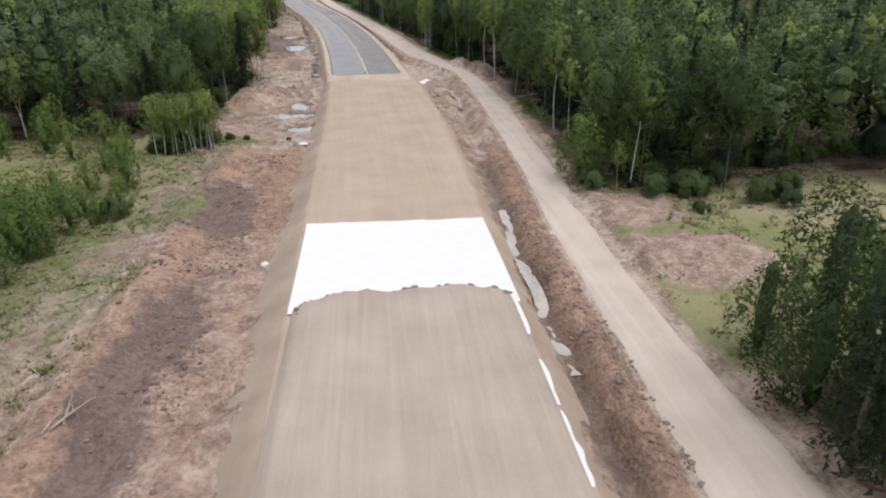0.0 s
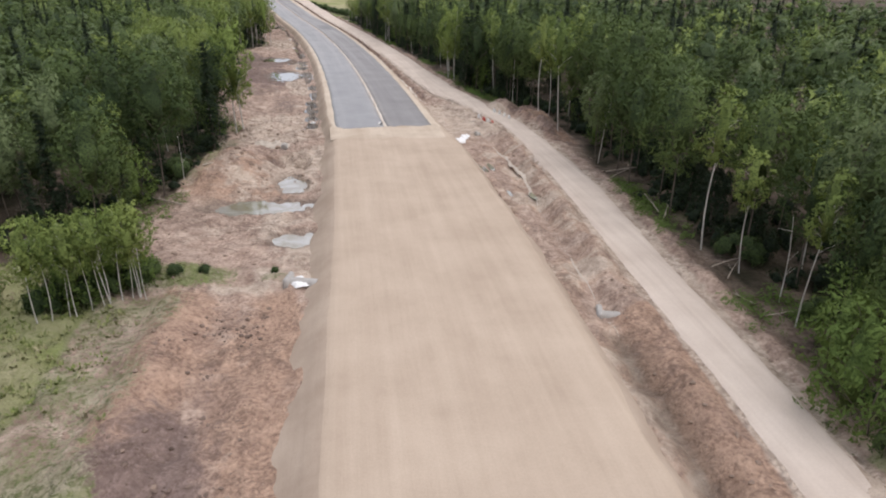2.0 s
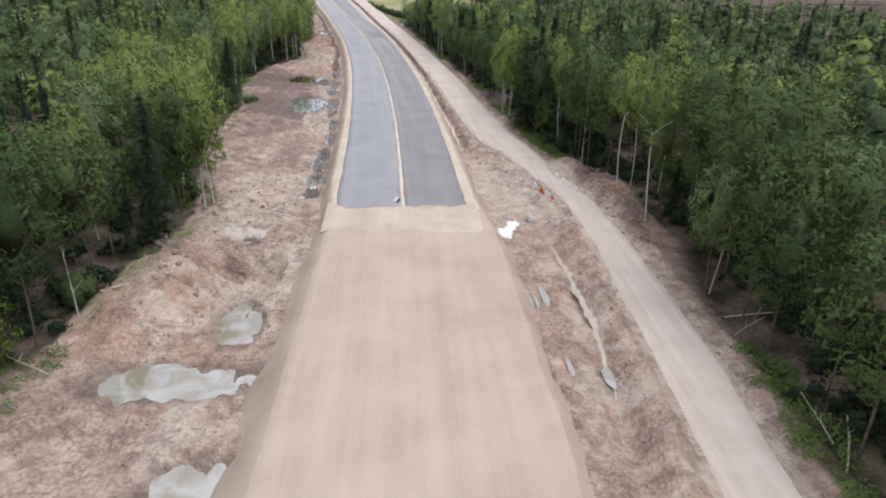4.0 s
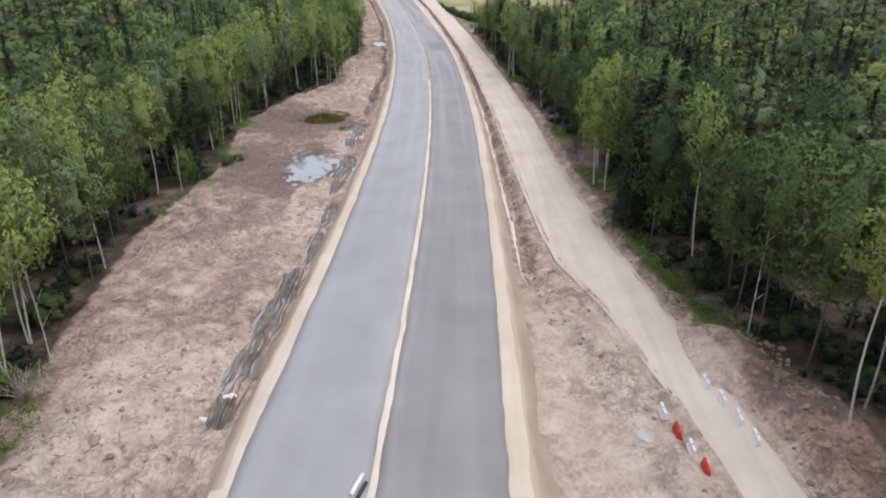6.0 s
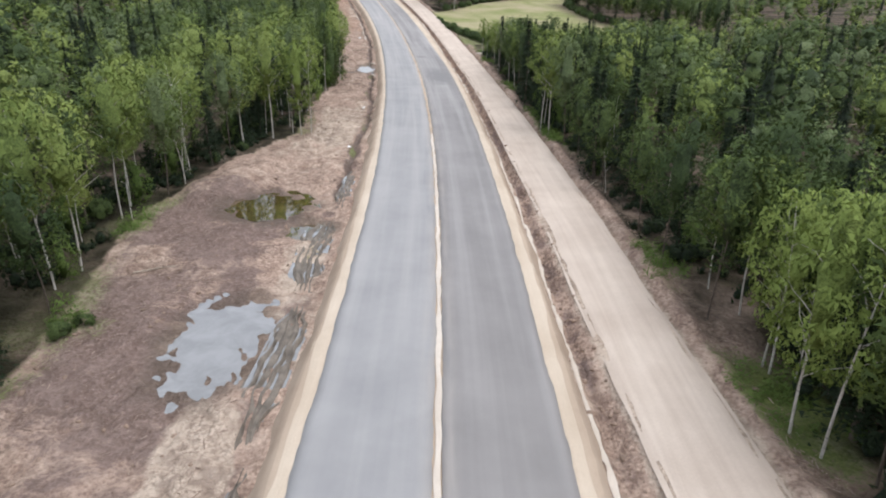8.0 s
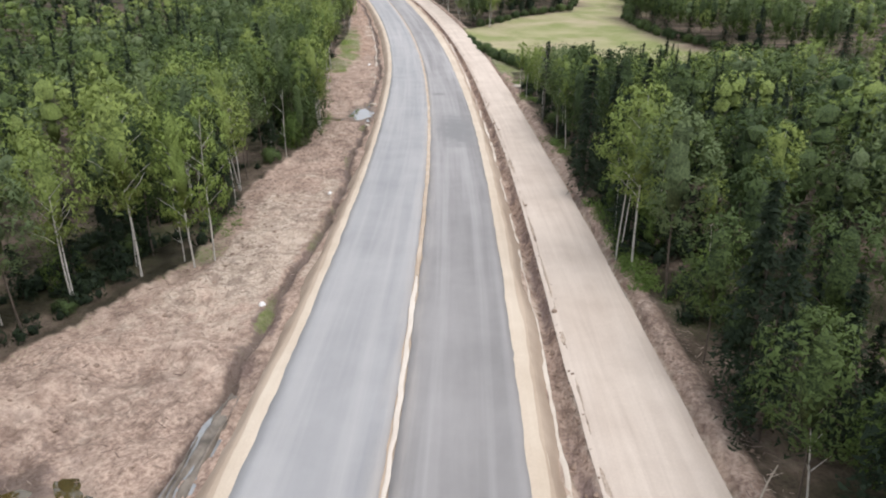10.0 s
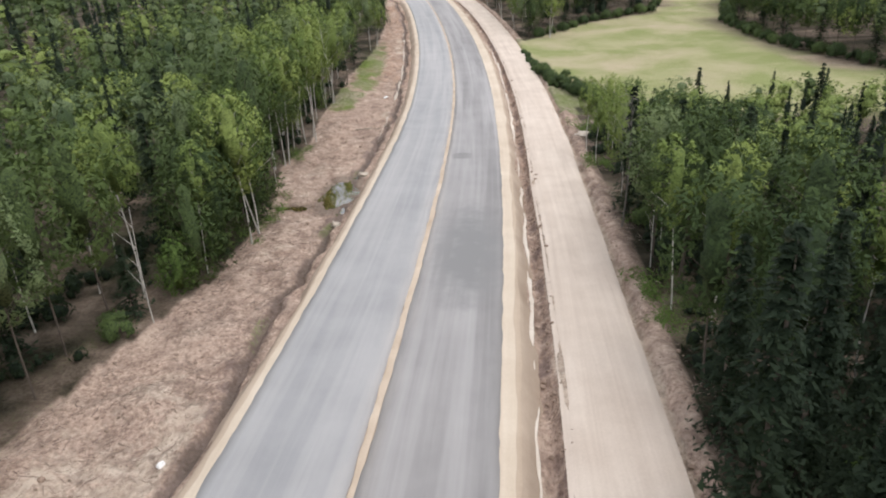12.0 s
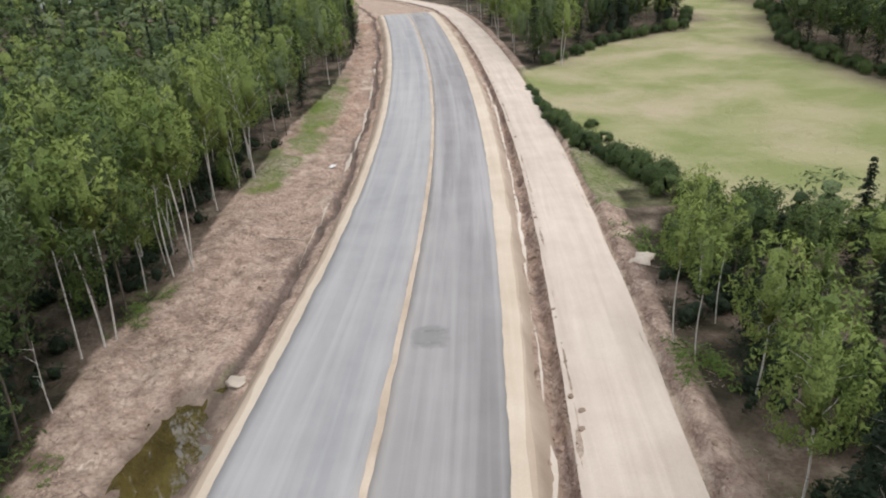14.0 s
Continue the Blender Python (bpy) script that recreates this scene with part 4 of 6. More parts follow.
# ---- the white cloth ----
def cloth():
    base = new("geotextile_sheet")
    edges = np.linspace(-6.6, 6.2, 10)
    rng = np.random.RandomState(4)
    for k in range(9):
        a, b = edges[k] - 0.06, edges[k + 1] + 0.06
        end = 45.5 - 0.15 * rng.rand() - 0.06 * k
        s = np.linspace(32, end, 34)
        f = np.linspace(0, 1, 7)
        z = lambda q: 0.08 + 0.03 * fbm(s * 0.7, (a * (1 - q) + b * q) * 0.6 + 0 * s, 2, 41)
        x0, y0 = plan(40, 0)
        base.location = (float(x0), float(y0), 0)
        me = ribbon(s, [a * (1 - q) + b * q + 0 * s for q in f], [z(q) + (0.003 if k % 2 else 0) for q in f], "strip", M_CLOTH)
        me.transform(Matrix.Translation((-float(x0), -float(y0), 0)))
        part("strip", me, base)
    # loose edge along the side of the sand bed
    for s0, s1 in ((18.0, 22.4), (22.8, 26.3), (28.6, 32.8)):
        s = np.linspace(s0, s1, 16)
        w = 0.01 + 0.12 * vnoise(s * 1.3, 2.0) * np.sin(np.pi * (s - s0) / (s1 - s0)) ** 0.4
        me = ribbon(s, [5.85 + 0 * s, 5.95 + w, 6.02 + w * 1.4], [0.06 + 0 * s, 0.05 + 0 * s, -0.05 + 0 * s], "strip", M_CLOTH)
        me.transform(Matrix.Translation((-float(x0), -float(y0), 0)))
        part("strip", me, base)
    return tagged(base, "white geotextile sheets laid in strips over the sand", "geotextile")


cloth()

# ---- trees ----
RNG = np.random.RandomState(11)


def tube(points, radii, sides=6):
    """A tapered tube along points: verts, quads."""
    p = np.asarray(points, float)
    d = np.gradient(p, axis=0)
    d /= np.linalg.norm(d, axis=1)[:, None] + 1e-9
    ref = np.where(np.abs(d[:, 2:3]) > 0.9, np.array([[1.0, 0, 0]]), np.array([[0, 0, 1.0]]))
    a = np.cross(d, ref)
    a /= np.linalg.norm(a, axis=1)[:, None] + 1e-9
    b = np.cross(d, a)
    t = np.linspace(0, 2 * math.pi, sides, endpoint=False)
    ring = a[:, None, :] * np.cos(t)[None, :, None] + b[:, None, :] * np.sin(t)[None, :, None]
    v = p[:, None, :] + ring * np.asarray(radii)[:, None, None]
    n = len(p)
    i = np.arange((n - 1) * sides)
    r, c = i // sides, i % sides
    c2 = (c + 1) % sides
    f = np.stack([r * sides + c, r * sides + c2, (r + 1) * sides + c2, (r + 1) * sides + c], 1)
    return v.reshape(-1, 3), f


def join(pieces):
    vs, fs, k = [], [], 0
    for v, f in pieces:
        vs.append(v)
        fs.append(f + k)
        k += len(v)
    return np.concatenate(vs), np.concatenate(fs)


def cards(centres, normals, size, rng, long=1.35, hang=0.0):
    """Small leaf sprays, one pointed piece each; hang: how far they point down."""
    n = len(centres)
    nrm = normals / (np.linalg.norm(normals, axis=1)[:, None] + 1e-9)
    r = rng.normal(size=(n, 3))
    a = np.cross(nrm, r)
    a /= np.linalg.norm(a, axis=1)[:, None] + 1e-9
    if hang:
        down = np.array([0, 0, 1.0]) - nrm * nrm[:, 2:3]
        a = a * (1 - hang) + down * hang
        a /= np.linalg.norm(a, axis=1)[:, None] + 1e-9
    b = np.cross(nrm, a)
    s = size * (0.6 + 0.8 * rng.rand(n))[:, None]
    k = rng.rand(n)[:, None] - 0.5
    v = np.stack([centres - a * s * long, centres + a * s * long * k - b * s, centres + a * s * long + b * s * k], 1)
    return v.reshape(-1, 3), np.arange(n * 3).reshape(n, 3)


def ico(level):
    bm = bmesh.new()
    bmesh.ops.create_icosphere(bm, subdivisions=level, radius=1.0)
    v = np.array([p.co for p in bm.verts])
    f = np.array([[q.index for q in p.verts] for p in bm.faces])
    bm.free()
    return v, f


ICO = {1: ico(1), 2: ico(2)}


def clumps(lobes, level, rng, size=0.86):
    """The leafy mass inside each lobe, lumpy all over."""
    v0, f0 = ICO[level]
    pieces = []
    for x, y, z, rx, rz in lobes:
        k = size * (0.78 + 0.44 * rng.rand(len(v0)))[:, None]
        t = rng.rand() * 6.28
        c, d = math.cos(t), math.sin(t)
        v = np.stack([v0[:, 0] * c - v0[:, 1] * d, v0[:, 0] * d + v0[:, 1] * c, v0[:, 2]], 1) * k
        pieces.append((v * np.array([rx, rx, rz]) + np.array([x, y, z]), f0))
    return join(pieces)


def unit(n):
    return n / (np.linalg.norm(n, axis=-1, keepdims=True) + 1e-9)


def dome(v, heart, rx, rz):
    """Directions out of a crown's heart."""
    return unit((v - np.asarray(heart)) / np.array([rx, rx, rz]))


def crown_mesh(name, sprays, mass, leaf_mat, mass_mat, out=None, tint=None):
    """Leaves and leafy mass in one mesh; out: soft outward directions at the vertices."""
    sv, sf = sprays
    if out is not None:
        k = len(sv)
        g = unit(np.cross(sv[sf[:, 1]] - sv[sf[:, 0]], sv[sf[:, 2]] - sv[sf[:, 0]]))
        back = (g * out[:k][sf[:, 0]]).sum(1) < 0
        sf = np.where(back[:, None], sf[:, [0, 2, 1]], sf)
        g = np.where(back[:, None], -g, g)
        out = out.copy()
        out[:k] = out[:k] + 0.24 * np.repeat(g, 3, 0)
        out = unit(out)
    v, f = join([(sv, sf), mass])
    me = mesh_from(name, v, f, leaf_mat)
    if out is not None:
        me.attributes.new("custom_normal", "FLOAT_VECTOR", "POINT").data.foreach_set("vector", out.astype(np.float32).ravel())
    if tint is not None:
        me.attributes.new("tint", "FLOAT", "POINT").data.foreach_set("value", tint.astype(np.float32))
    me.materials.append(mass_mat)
    me.polygons.foreach_set("material_index", np.repeat([0, 1], [len(sprays[1]), len(mass[1])]).astype(np.int32))
    return me


def lobe_cards(lobes, count, size, rng, droop=0.0, jitter=0.28, heart=None):
    """Leaves over the outer side of many lobes (x, y, z, rx, rz), away from the crown's heart."""
    lobes = np.asarray(lobes)
    w = lobes[:, 3] ** 2
    pick = rng.choice(len(lobes), count, p=w / w.sum())
    d = rng.normal(size=(count, 3))
    d /= np.linalg.norm(d, axis=1)[:, None]
    L = lobes[pick]
    heart = np.array([0, 0, lobes[:, 2].mean() - 0.15 * np.ptp(lobes[:, 2])]) if heart is None else heart
    out = L[:, :3] - heart
    out /= np.linalg.norm(out, axis=1)[:, None] + 1e-6
    dot = (d * out).sum(1)
    turn = dot < -0.25
    d[turn] -= 2 * dot[turn, None] * out[turn]
    rad = 0.62 + 0.52 * rng.rand(count) ** 0.8
    c = L[:, :3] + d * np.stack([L[:, 3], L[:, 3], L[:, 4]], 1) * rad[:, None]
    c[:, 2] -= droop * rng.rand(count) ** 2
    return cards(c, d + jitter * rng.normal(size=(count, 3)), size, rng)


def profile(f, low):
    """A crown's width at a height f of it; low: where it is widest."""
    return np.clip(f / low, 0, 1) ** 0.5 * np.sqrt(np.clip(1 - (np.clip(f - low, 0, 1) / (1.03 - low)) ** 2, 0, 1))


def boughs(rng, count, wide, tall, low, clump):
    """Hanging clumps of leaves (x, y, z, rx, rz) that fill a crown standing on z = 0."""
    out = []
    for j in range(count):
        f = ((j + rng.rand()) / count) ** 0.85
        r = wide * float(profile(f, low)) * (0.30 + 0.68 * rng.rand() ** 0.6)
        a = j * 2.4 + rng.rand()
        k = clump * wide * (0.75 + 0.6 * rng.rand()) * (1.1 - 0.35 * f)
        out.append((r * math.cos(a), r * math.sin(a), tall * f - 0.5 * k, k, k * (1.0 + 0.5 * rng.rand())))
    return np.array(out)


def hung_leaves(rng, lobes, count, leaf, heart, wide, tall, hang=0.45):
    """Leaves over the clumps, and the directions in which they face."""
    w = lobes[:, 3] ** 1.6
    pick = rng.choice(len(lobes), count, p=w / w.sum())
    d = unit(rng.normal(size=(count, 3)))
    L = lobes[pick]
    out = unit(L[:, :3] - heart)
    dot = (d * out).sum(1)
    turn = dot < -0.2
    d[turn] -= 2 * dot[turn, None] * out[turn]
    d[:, 2] += 0.15
    c = L[:, :3] + d * L[:, [3, 3, 4]] * (0.50 + 0.62 * rng.rand(count, 1))
    v, f = cards(c, unit(d) + 0.45 * rng.normal(size=(count, 3)), leaf, rng, 1.5, hang)
    soft = unit(dome(c, heart, wide, tall) * 0.78 + unit(d) * 0.48)
    return v, f, np.repeat(soft, 3, 0)


def leafy_tree(name, h, crown_from, spread, n_boughs, n_leaf, leaf, leaf_mat, bark_mat, seed, stems=1, hang=0.45, limbs=8, low=0.42, clump=0.26, girth=0.0056):
    """A tree with a bent tapered stem, limbs and a crown of many hanging sprays: meshes of stem and crown."""
    rng = np.random.RandomState(seed)
    pieces, lobes = [], []
    for k in range(stems):
        z = np.linspace(0, 1, 9)
        lean = rng.normal(size=2) * (0.03 if stems == 1 else 0.08) * h
        bend = rng.normal(size=2) * 0.014 * h
        off = rng.normal(size=2) * (0 if stems == 1 else 0.35)
        px = off[0] + lean[0] * z ** 1.4 + bend[0] * np.sin(z * 5)
        py = off[1] + lean[1] * z ** 1.4 + bend[1] * np.sin(z * 4 + 1)
        hh = h * (1 if k == 0 else 0.8 + 0.2 * rng.rand())
        p = np.stack([px, py, z * hh * 0.97 - 0.15], 1)
        pieces.append(tube(p, girth * h * (1 - z) ** 0.8 + 0.010, 6))
        for j in range(limbs):
            f = crown_from + (0.95 - crown_from) * (j + rng.rand()) / limbs * 0.9 - 0.06
            base = np.array([np.interp(f, z, p[:, i]) for i in range(3)])
            ang = rng.rand() * 2 * math.pi
            out = spread * (0.5 + 0.5 * rng.rand()) * (1.0 - 0.45 * max(0, f - crown_from) / (1 - crown_from))
            q = np.linspace(0, 1, 5)
            lim = base + np.stack([np.cos(ang) * out * q, np.sin(ang) * out * q, out * (1.15 * q - 0.25 * q * q)], 1)
            lim[:, :2] += 0.06 * rng.normal(size=(5, 2)) * q[:, None]
            pieces.append(tube(lim, 0.010 + 0.026 * (h / 10) * (1 - q) * (1 - f * 0.5), 3))
        b = boughs(rng, n_boughs, spread, hh * (1 - crown_from), low, clump)
        b[:, 2] += hh * crown_from
        b[:, 0] += np.interp(b[:, 2], p[:, 2], px)
        b[:, 1] += np.interp(b[:, 2], p[:, 2], py)
        lobes.append(b)
    lobes = np.concatenate(lobes)
    v, f = join(pieces)
    stem = mesh_from(name + "_stem", v, f, bark_mat)
    tall = h * (1 - crown_from)
    heart = np.array([np.interp(0.6 * h, p[:, 2], px), np.interp(0.6 * h, p[:, 2], py), h * crown_from + 0.36 * tall])
    v, f, soft = hung_leaves(rng, lobes, n_leaf, leaf, heart, spread, 0.62 * tall, hang)
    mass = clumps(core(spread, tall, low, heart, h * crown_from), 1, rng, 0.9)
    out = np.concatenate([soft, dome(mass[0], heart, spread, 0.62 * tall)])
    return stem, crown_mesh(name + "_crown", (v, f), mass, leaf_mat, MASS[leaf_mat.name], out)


def core(wide, tall, low, heart, foot, n=5):
    """The shaded leafy heart of a crown."""
    return [(heart[0], heart[1], foot + tall * q, 0.29 * wide * float(profile(q, low)) + 0.02 * wide, 0.17 * tall) for q in np.linspace(0.18, 0.74, n)]


def spruce_tree(name, h, spread, whorls, arms, sprays, leaf, seed, bare=0.08):
    rng = np.random.RandomState(seed)
    z = np.linspace(0, 1, 8)
    pieces = [tube(np.stack([0.02 * h * np.sin(z * 3), 0 * z, z * h - 0.15], 1), 0.016 * h * (1 - z) + 0.012, 6)]
    cs, ns = [], []
    for w in range(whorls):
        f = bare + (1 - bare) * (w + 0.5 * rng.rand()) / whorls
        r = spread * (1 - f) ** 0.85 * (0.75 + 0.4 * rng.rand()) + 0.12
        for b in range(arms):
            a = rng.rand() * 2 * math.pi
            rr = r * (0.7 + 0.45 * rng.rand())
            q = (np.arange(sprays) + rng.rand(sprays)) / sprays
            side = rng.normal(size=sprays) * 0.13 * rr
            x = np.cos(a) * rr * q - np.sin(a) * side
            y = np.sin(a) * rr * q + np.cos(a) * side
            zz = h * f + 0.12 * rr - 0.45 * rr * q ** 1.3 + 0.05 * rng.normal(size=sprays)
            cs.append(np.stack([x, y, zz], 1))
            ns.append(np.stack([np.cos(a) * 0.5 + 0 * q, np.sin(a) * 0.5 + 0 * q, 1 + 0 * q], 1) + 0.35 * rng.normal(size=(sprays, 3)))
    v, f = join(pieces)
    stem = mesh_from(name + "_stem", v, f, M_BARK)
    v, f = cards(np.concatenate(cs), np.concatenate(ns), leaf, rng, 1.5)
    return stem, mesh_from(name + "_crown", v, f, M_SPRUCE_LEAF, False)


def bush_tree(name, h, r, n_leaf, leaf, mat, seed):
    rng = np.random.RandomState(seed)
    lobes, pieces = [], []
    for k in range(9):
        a, q = rng.rand() * 2 * math.pi, rng.rand() ** 0.5
        top = np.array([math.cos(a) * r * 0.7 * q, math.sin(a) * r * 0.7 * q, h * (0.75 - 0.35 * q)])
        lobes.append((*top, r * (0.35 + 0.2 * rng.rand()), h * (0.22 + 0.12 * rng.rand())))
        t = np.linspace(0, 1, 4)[:, None]
        pieces.append(tube(top * t * np.array([1, 1, 1]) + np.array([0, 0, -0.1]), 0.03 * (1 - t[:, 0]) + 0.01, 4))
        lobes.append((top[0] * 1.2, top[1] * 1.2, h * 0.25, r * 0.35, h * 0.25))
    v, f = join(pieces)
    stem = mesh_from(name + "_stem", v, f, M_BARK)
    v, f = lobe_cards(lobes, n_leaf, leaf, rng, 0.0)
    mass = clumps(lobes, 1, rng, 0.65)
    return stem, crown_mesh(name + "_crown", (v, f), mass, mat, MASS[mat.name], dome(np.concatenate([v, mass[0]]), (0, 0, 0.2 * h), r, 0.7 * h))


KINDS = {
    "birch_tree": [leafy_tree("birch", 11.5, 0.46, 2.55, 46, 1650, 0.125, M_BIRCH_LEAF, M_BIRCH, 20 + k, 1 if k % 3 else 2, 0.6) for k in range(6)],
    "alder_tree": [leafy_tree("alder", 11.0, 0.44, 2.65, 42, 1600, 0.135, M_ALDER_LEAF, M_BARK, 40 + k, 1, 0.25, low=0.36, clump=0.30) for k in range(5)],
    "aspen_tree": [leafy_tree("aspen", 11.5, 0.46, 2.35, 44, 1650, 0.125, M_ASPEN_LEAF, M_BARK, 30 + k, 1, 0.35, low=0.34) for k in range(4)],
    "spruce_tree": [spruce_tree("spruce", 11.0, 2.0, 26, 9, 9, 0.14, 60 + k) for k in range(3)],
    "young_spruce_tree": [spruce_tree("young_spruce", 4.2, 1.25, 15, 7, 6, 0.13, 65 + k, 0.02) for k in range(3)],
    "slim_birch_tree": [leafy_tree("slim_birch", 10.0, 0.56, 1.3, 24, 950, 0.105, M_BIRCH_LEAF, M_BIRCH, 80 + k, 1, 0.5, 6, clump=0.32, girth=0.0045) for k in range(4)],
    "sapling": [leafy_tree("sapling", 5.0, 0.04, 1.55, 40, 1500, 0.10, M_YOUNG_LEAF, M_BARK, 70 + k, 2, 0.5, 6, low=0.3, clump=0.3) for k in range(4)],
    "bright_birch_tree": [leafy_tree("bright_birch", 11.5, 0.34, 2.1, 44, 3200, 0.115, M_LIGHT_LEAF, M_BIRCH, 120 + k, 2, 0.65, 8, clump=0.24) for k in range(3)],
    "thicket_tree": [leafy_tree("thicket", 8.0, 0.03, 2.1, 54, 1700, 0.125, M_ALDER_LEAF, M_BARK, 130 + k, 2, 0.3, 8, low=0.28, clump=0.3) for k in range(3)],
    "bush": [bush_tree("bush", 2.2, 1.5, 700, 0.085, M_ALDER_LEAF, 90 + k) for k in range(3)],
}
LABELS = {"birch_tree": ("tall birch with white trunk and light green crown", "tree"),
          "alder_tree": ("broad deciduous tree with dense mid-green crown", "tree"),
          "bright_birch_tree": ("broad birch with white trunk and bright yellow-green crown", "tree"),
          "thicket_tree": ("dark young alder, leafy down to the ground", "tree"),
          "aspen_tree": ("tall aspen with soft grey-green crown", "tree"),
          "young_spruce_tree": ("young dark spruce in the shade of the wood", "tree"),
          "spruce_tree": ("dark green spruce with drooping boughs", "tree"),
          "slim_birch_tree": ("slender young birch with bare white stem and thin crown", "tree"),
          "sapling": ("young leafy tree, green down to the ground", "tree"),
          "bush": ("rounded green shrub in rough grass", "shrub")}
PLACED = []


def plant(kind, s, u, scale=1.0, variant=None, turn=None, lean=0):
    rng = RNG
    k = rng.randint(len(KINDS[kind])) if variant is None else variant
    stem, crown = KINDS[kind][k]
    x, y = plan(s, u)
    z = float(ground_z(np.array([s]), np.array([u]))[0])
    ob = new(kind)
    part("trunk", stem, ob)
    part("crown", crown, ob)
    a = rng.rand() * 360 if turn is None else turn
    ob.matrix_basis = pose(float(x), float(y), z, 0, -lean * 2.2 * (rng.rand() - 0.25), 0) @ pose(0, 0, 0, 0, 0, a) @ Matrix.Diagonal((scale * (0.92 + 0.16 * rng.rand()), scale * (0.92 + 0.16 * rng.rand()), scale, 1))
    PLACED.append((float(x), float(y)))
    return tagged(ob, *LABELS[kind], group={"bush": "shrubs in the clearing"}.get(kind, "trees along the wood's edge"))


def too_near(s, u, d):
    x, y = plan(s, u)
    return any((x - a) ** 2 + (y - b) ** 2 < d * d for a, b in PLACED)


def wood_edge(side, s0, s1, rows):
    line = TREES_L if side < 0 else TREES_R
    for row, (depth, step, dist) in enumerate(rows):
        s = s0 + RNG.rand() * step
        while s < s1:
            u = float(along(s, line)) + side * (depth - 0.3 + RNG.rand() * 3.0 + 1.6 * float(vnoise(s * 0.16, 3.0 + side, 9)))
            if not too_near(s, u, dist) and not (side > 0 and 27 < s < 50):
                r = RNG.rand()
                dim = s < 118 or (side > 0 and s < 205)
                dark = side < 0 and 244 < s < 266
                spruce = (0.26 if dim or dark else 0.10)
                alder = spruce + (0.45 if dark else 0.6 if dim and side > 0 else 0.52 if dim else 0.2)
                if side > 0 and 205 < s < 300:
                    spruce, alder = (0.62, 0.85) if 214 < s < 232 else (0.42, 0.92) if 234 < s < 258 else (0.15, 0.40) if row == 0 else (0.32, 0.75)
                kind = "spruce_tree" if r < spruce else "alder_tree" if r < alder else "birch_tree" if r < 0.83 else "slim_birch_tree"
                if kind != "spruce_tree" and RNG.rand() < (0.06 if side > 0 and s < 262 else 0.22):
                    kind = "aspen_tree"
                size = 0.70 + 0.46 * RNG.rand()
                if side > 0 and 205 < s < 300:
                    size *= 1.0 if s < 256 else 0.72
                if side > 0 and 92 < s < 150:
                    size *= 1.16
                if side < 0 and s > 225:
                    size *= 1.12
                plant(kind, s, u, size, lean=side)
            s += step * (0.7 + 0.6 * RNG.rand())


wood_edge(-1, 80, 330, ((0.3, 3.4, 1.6), (3.0, 4.2, 1.9), (6.0, 4.8, 2.2)))
wood_edge(1, 50, 284, ((0.3, 3.4, 1.6), (3.0, 4.2, 1.9), (6.0, 4.8, 2.2)))
for k in range(22):
    kind_ = ("alder_tree", "spruce_tree", "birch_tree", "alder_tree", "aspen_tree")[k % 5]
    plant(kind_, 79.5 + (k % 3) * 2.6 + RNG.rand(), -60 + 1.55 * k + RNG.rand(), 0.62 + 0.3 * RNG.rand())
wood_edge(-1, 331, 424, ((0.3, 6, 2), (4.0, 6, 2.2)))
wood_edge(1, 353, 430, ((0.3, 5, 2), (4.0, 6, 2.2)))
# young growth at the foot of the wood
for side, s0, s1 in ((-1, 80, 320), (1, 60, 284)):
    s_ = s0
    while s_ < s1:
        u_ = float(along(s_, TREES_L if side < 0 else TREES_R)) + side * (1.4 + 4.5 * RNG.rand())
        if not too_near(s_, u_, 0.9):
            plant("sapling" if RNG.rand() < 0.45 else "bush", s_, u_, 0.5 + 0.6 * RNG.rand())
        s_ += 3.4 + 5.0 * RNG.rand()


for side, s0, s1, step in ((-1, 84, 320, 4.6), (1, 56, 286, 3.2)):
    s_ = s0
    while s_ < s1:
        u_ = float(along(s_, TREES_L if side < 0 else TREES_R)) + side * (2.2 + 6.0 * RNG.rand())
        if not too_near(s_, u_, 1.0):
            plant("young_spruce_tree", s_, u_, 0.75 + 0.6 * RNG.rand())
        s_ += step * (0.5 + RNG.rand())


def undergrowth(n, seed):
    """Low leafy growth inside the wood's edge."""
    rng = np.random.RandomState(seed)
    side = np.where(rng.rand(n) < 0.45, -1, 1)
    s = np.where(side < 0, rng.uniform(80, 340, n), rng.uniform(52, 286, n))
    u = np.where(side < 0, along(s, TREES_L), along(s, TREES_R)) + side * (2.0 + 8.0 * rng.rand(n))
    x, y = plan(s, u)
    z = ground_z(s, u)
    sprays, mass = [], []
    protos = []
    for k in range(5):
        lobes = [(0.6 * rng.normal(), 0.6 * rng.normal(), 0.3 + 0.5 * rng.rand(), 0.45 + 0.3 * rng.rand(), 0.35 + 0.4 * rng.rand()) for _ in range(3)]
        protos.append((lobe_cards(lobes, 70, 0.15, rng, 0, 0.4, np.array([0, 0, -0.4])), clumps(lobes, 1, rng, 0.6)))
    for i in range(n):
        a, b = protos[i % 5]
        k = 0.6 + 1.0 * rng.rand()
        at = np.array([x[i], y[i], z[i]])
        sprays.append((a[0] * k + at, a[1]))
        mass.append((b[0] * k + at, b[1]))
    # spruce colour on the low growth stands for the wood's inner shade
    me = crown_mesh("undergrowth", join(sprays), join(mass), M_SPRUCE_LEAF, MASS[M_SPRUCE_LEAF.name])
    tagged(new("undergrowth", me), "low undergrowth, coloured near black for the shade inside the wood's edge", "undergrowth", kind="stuff")


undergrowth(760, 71)


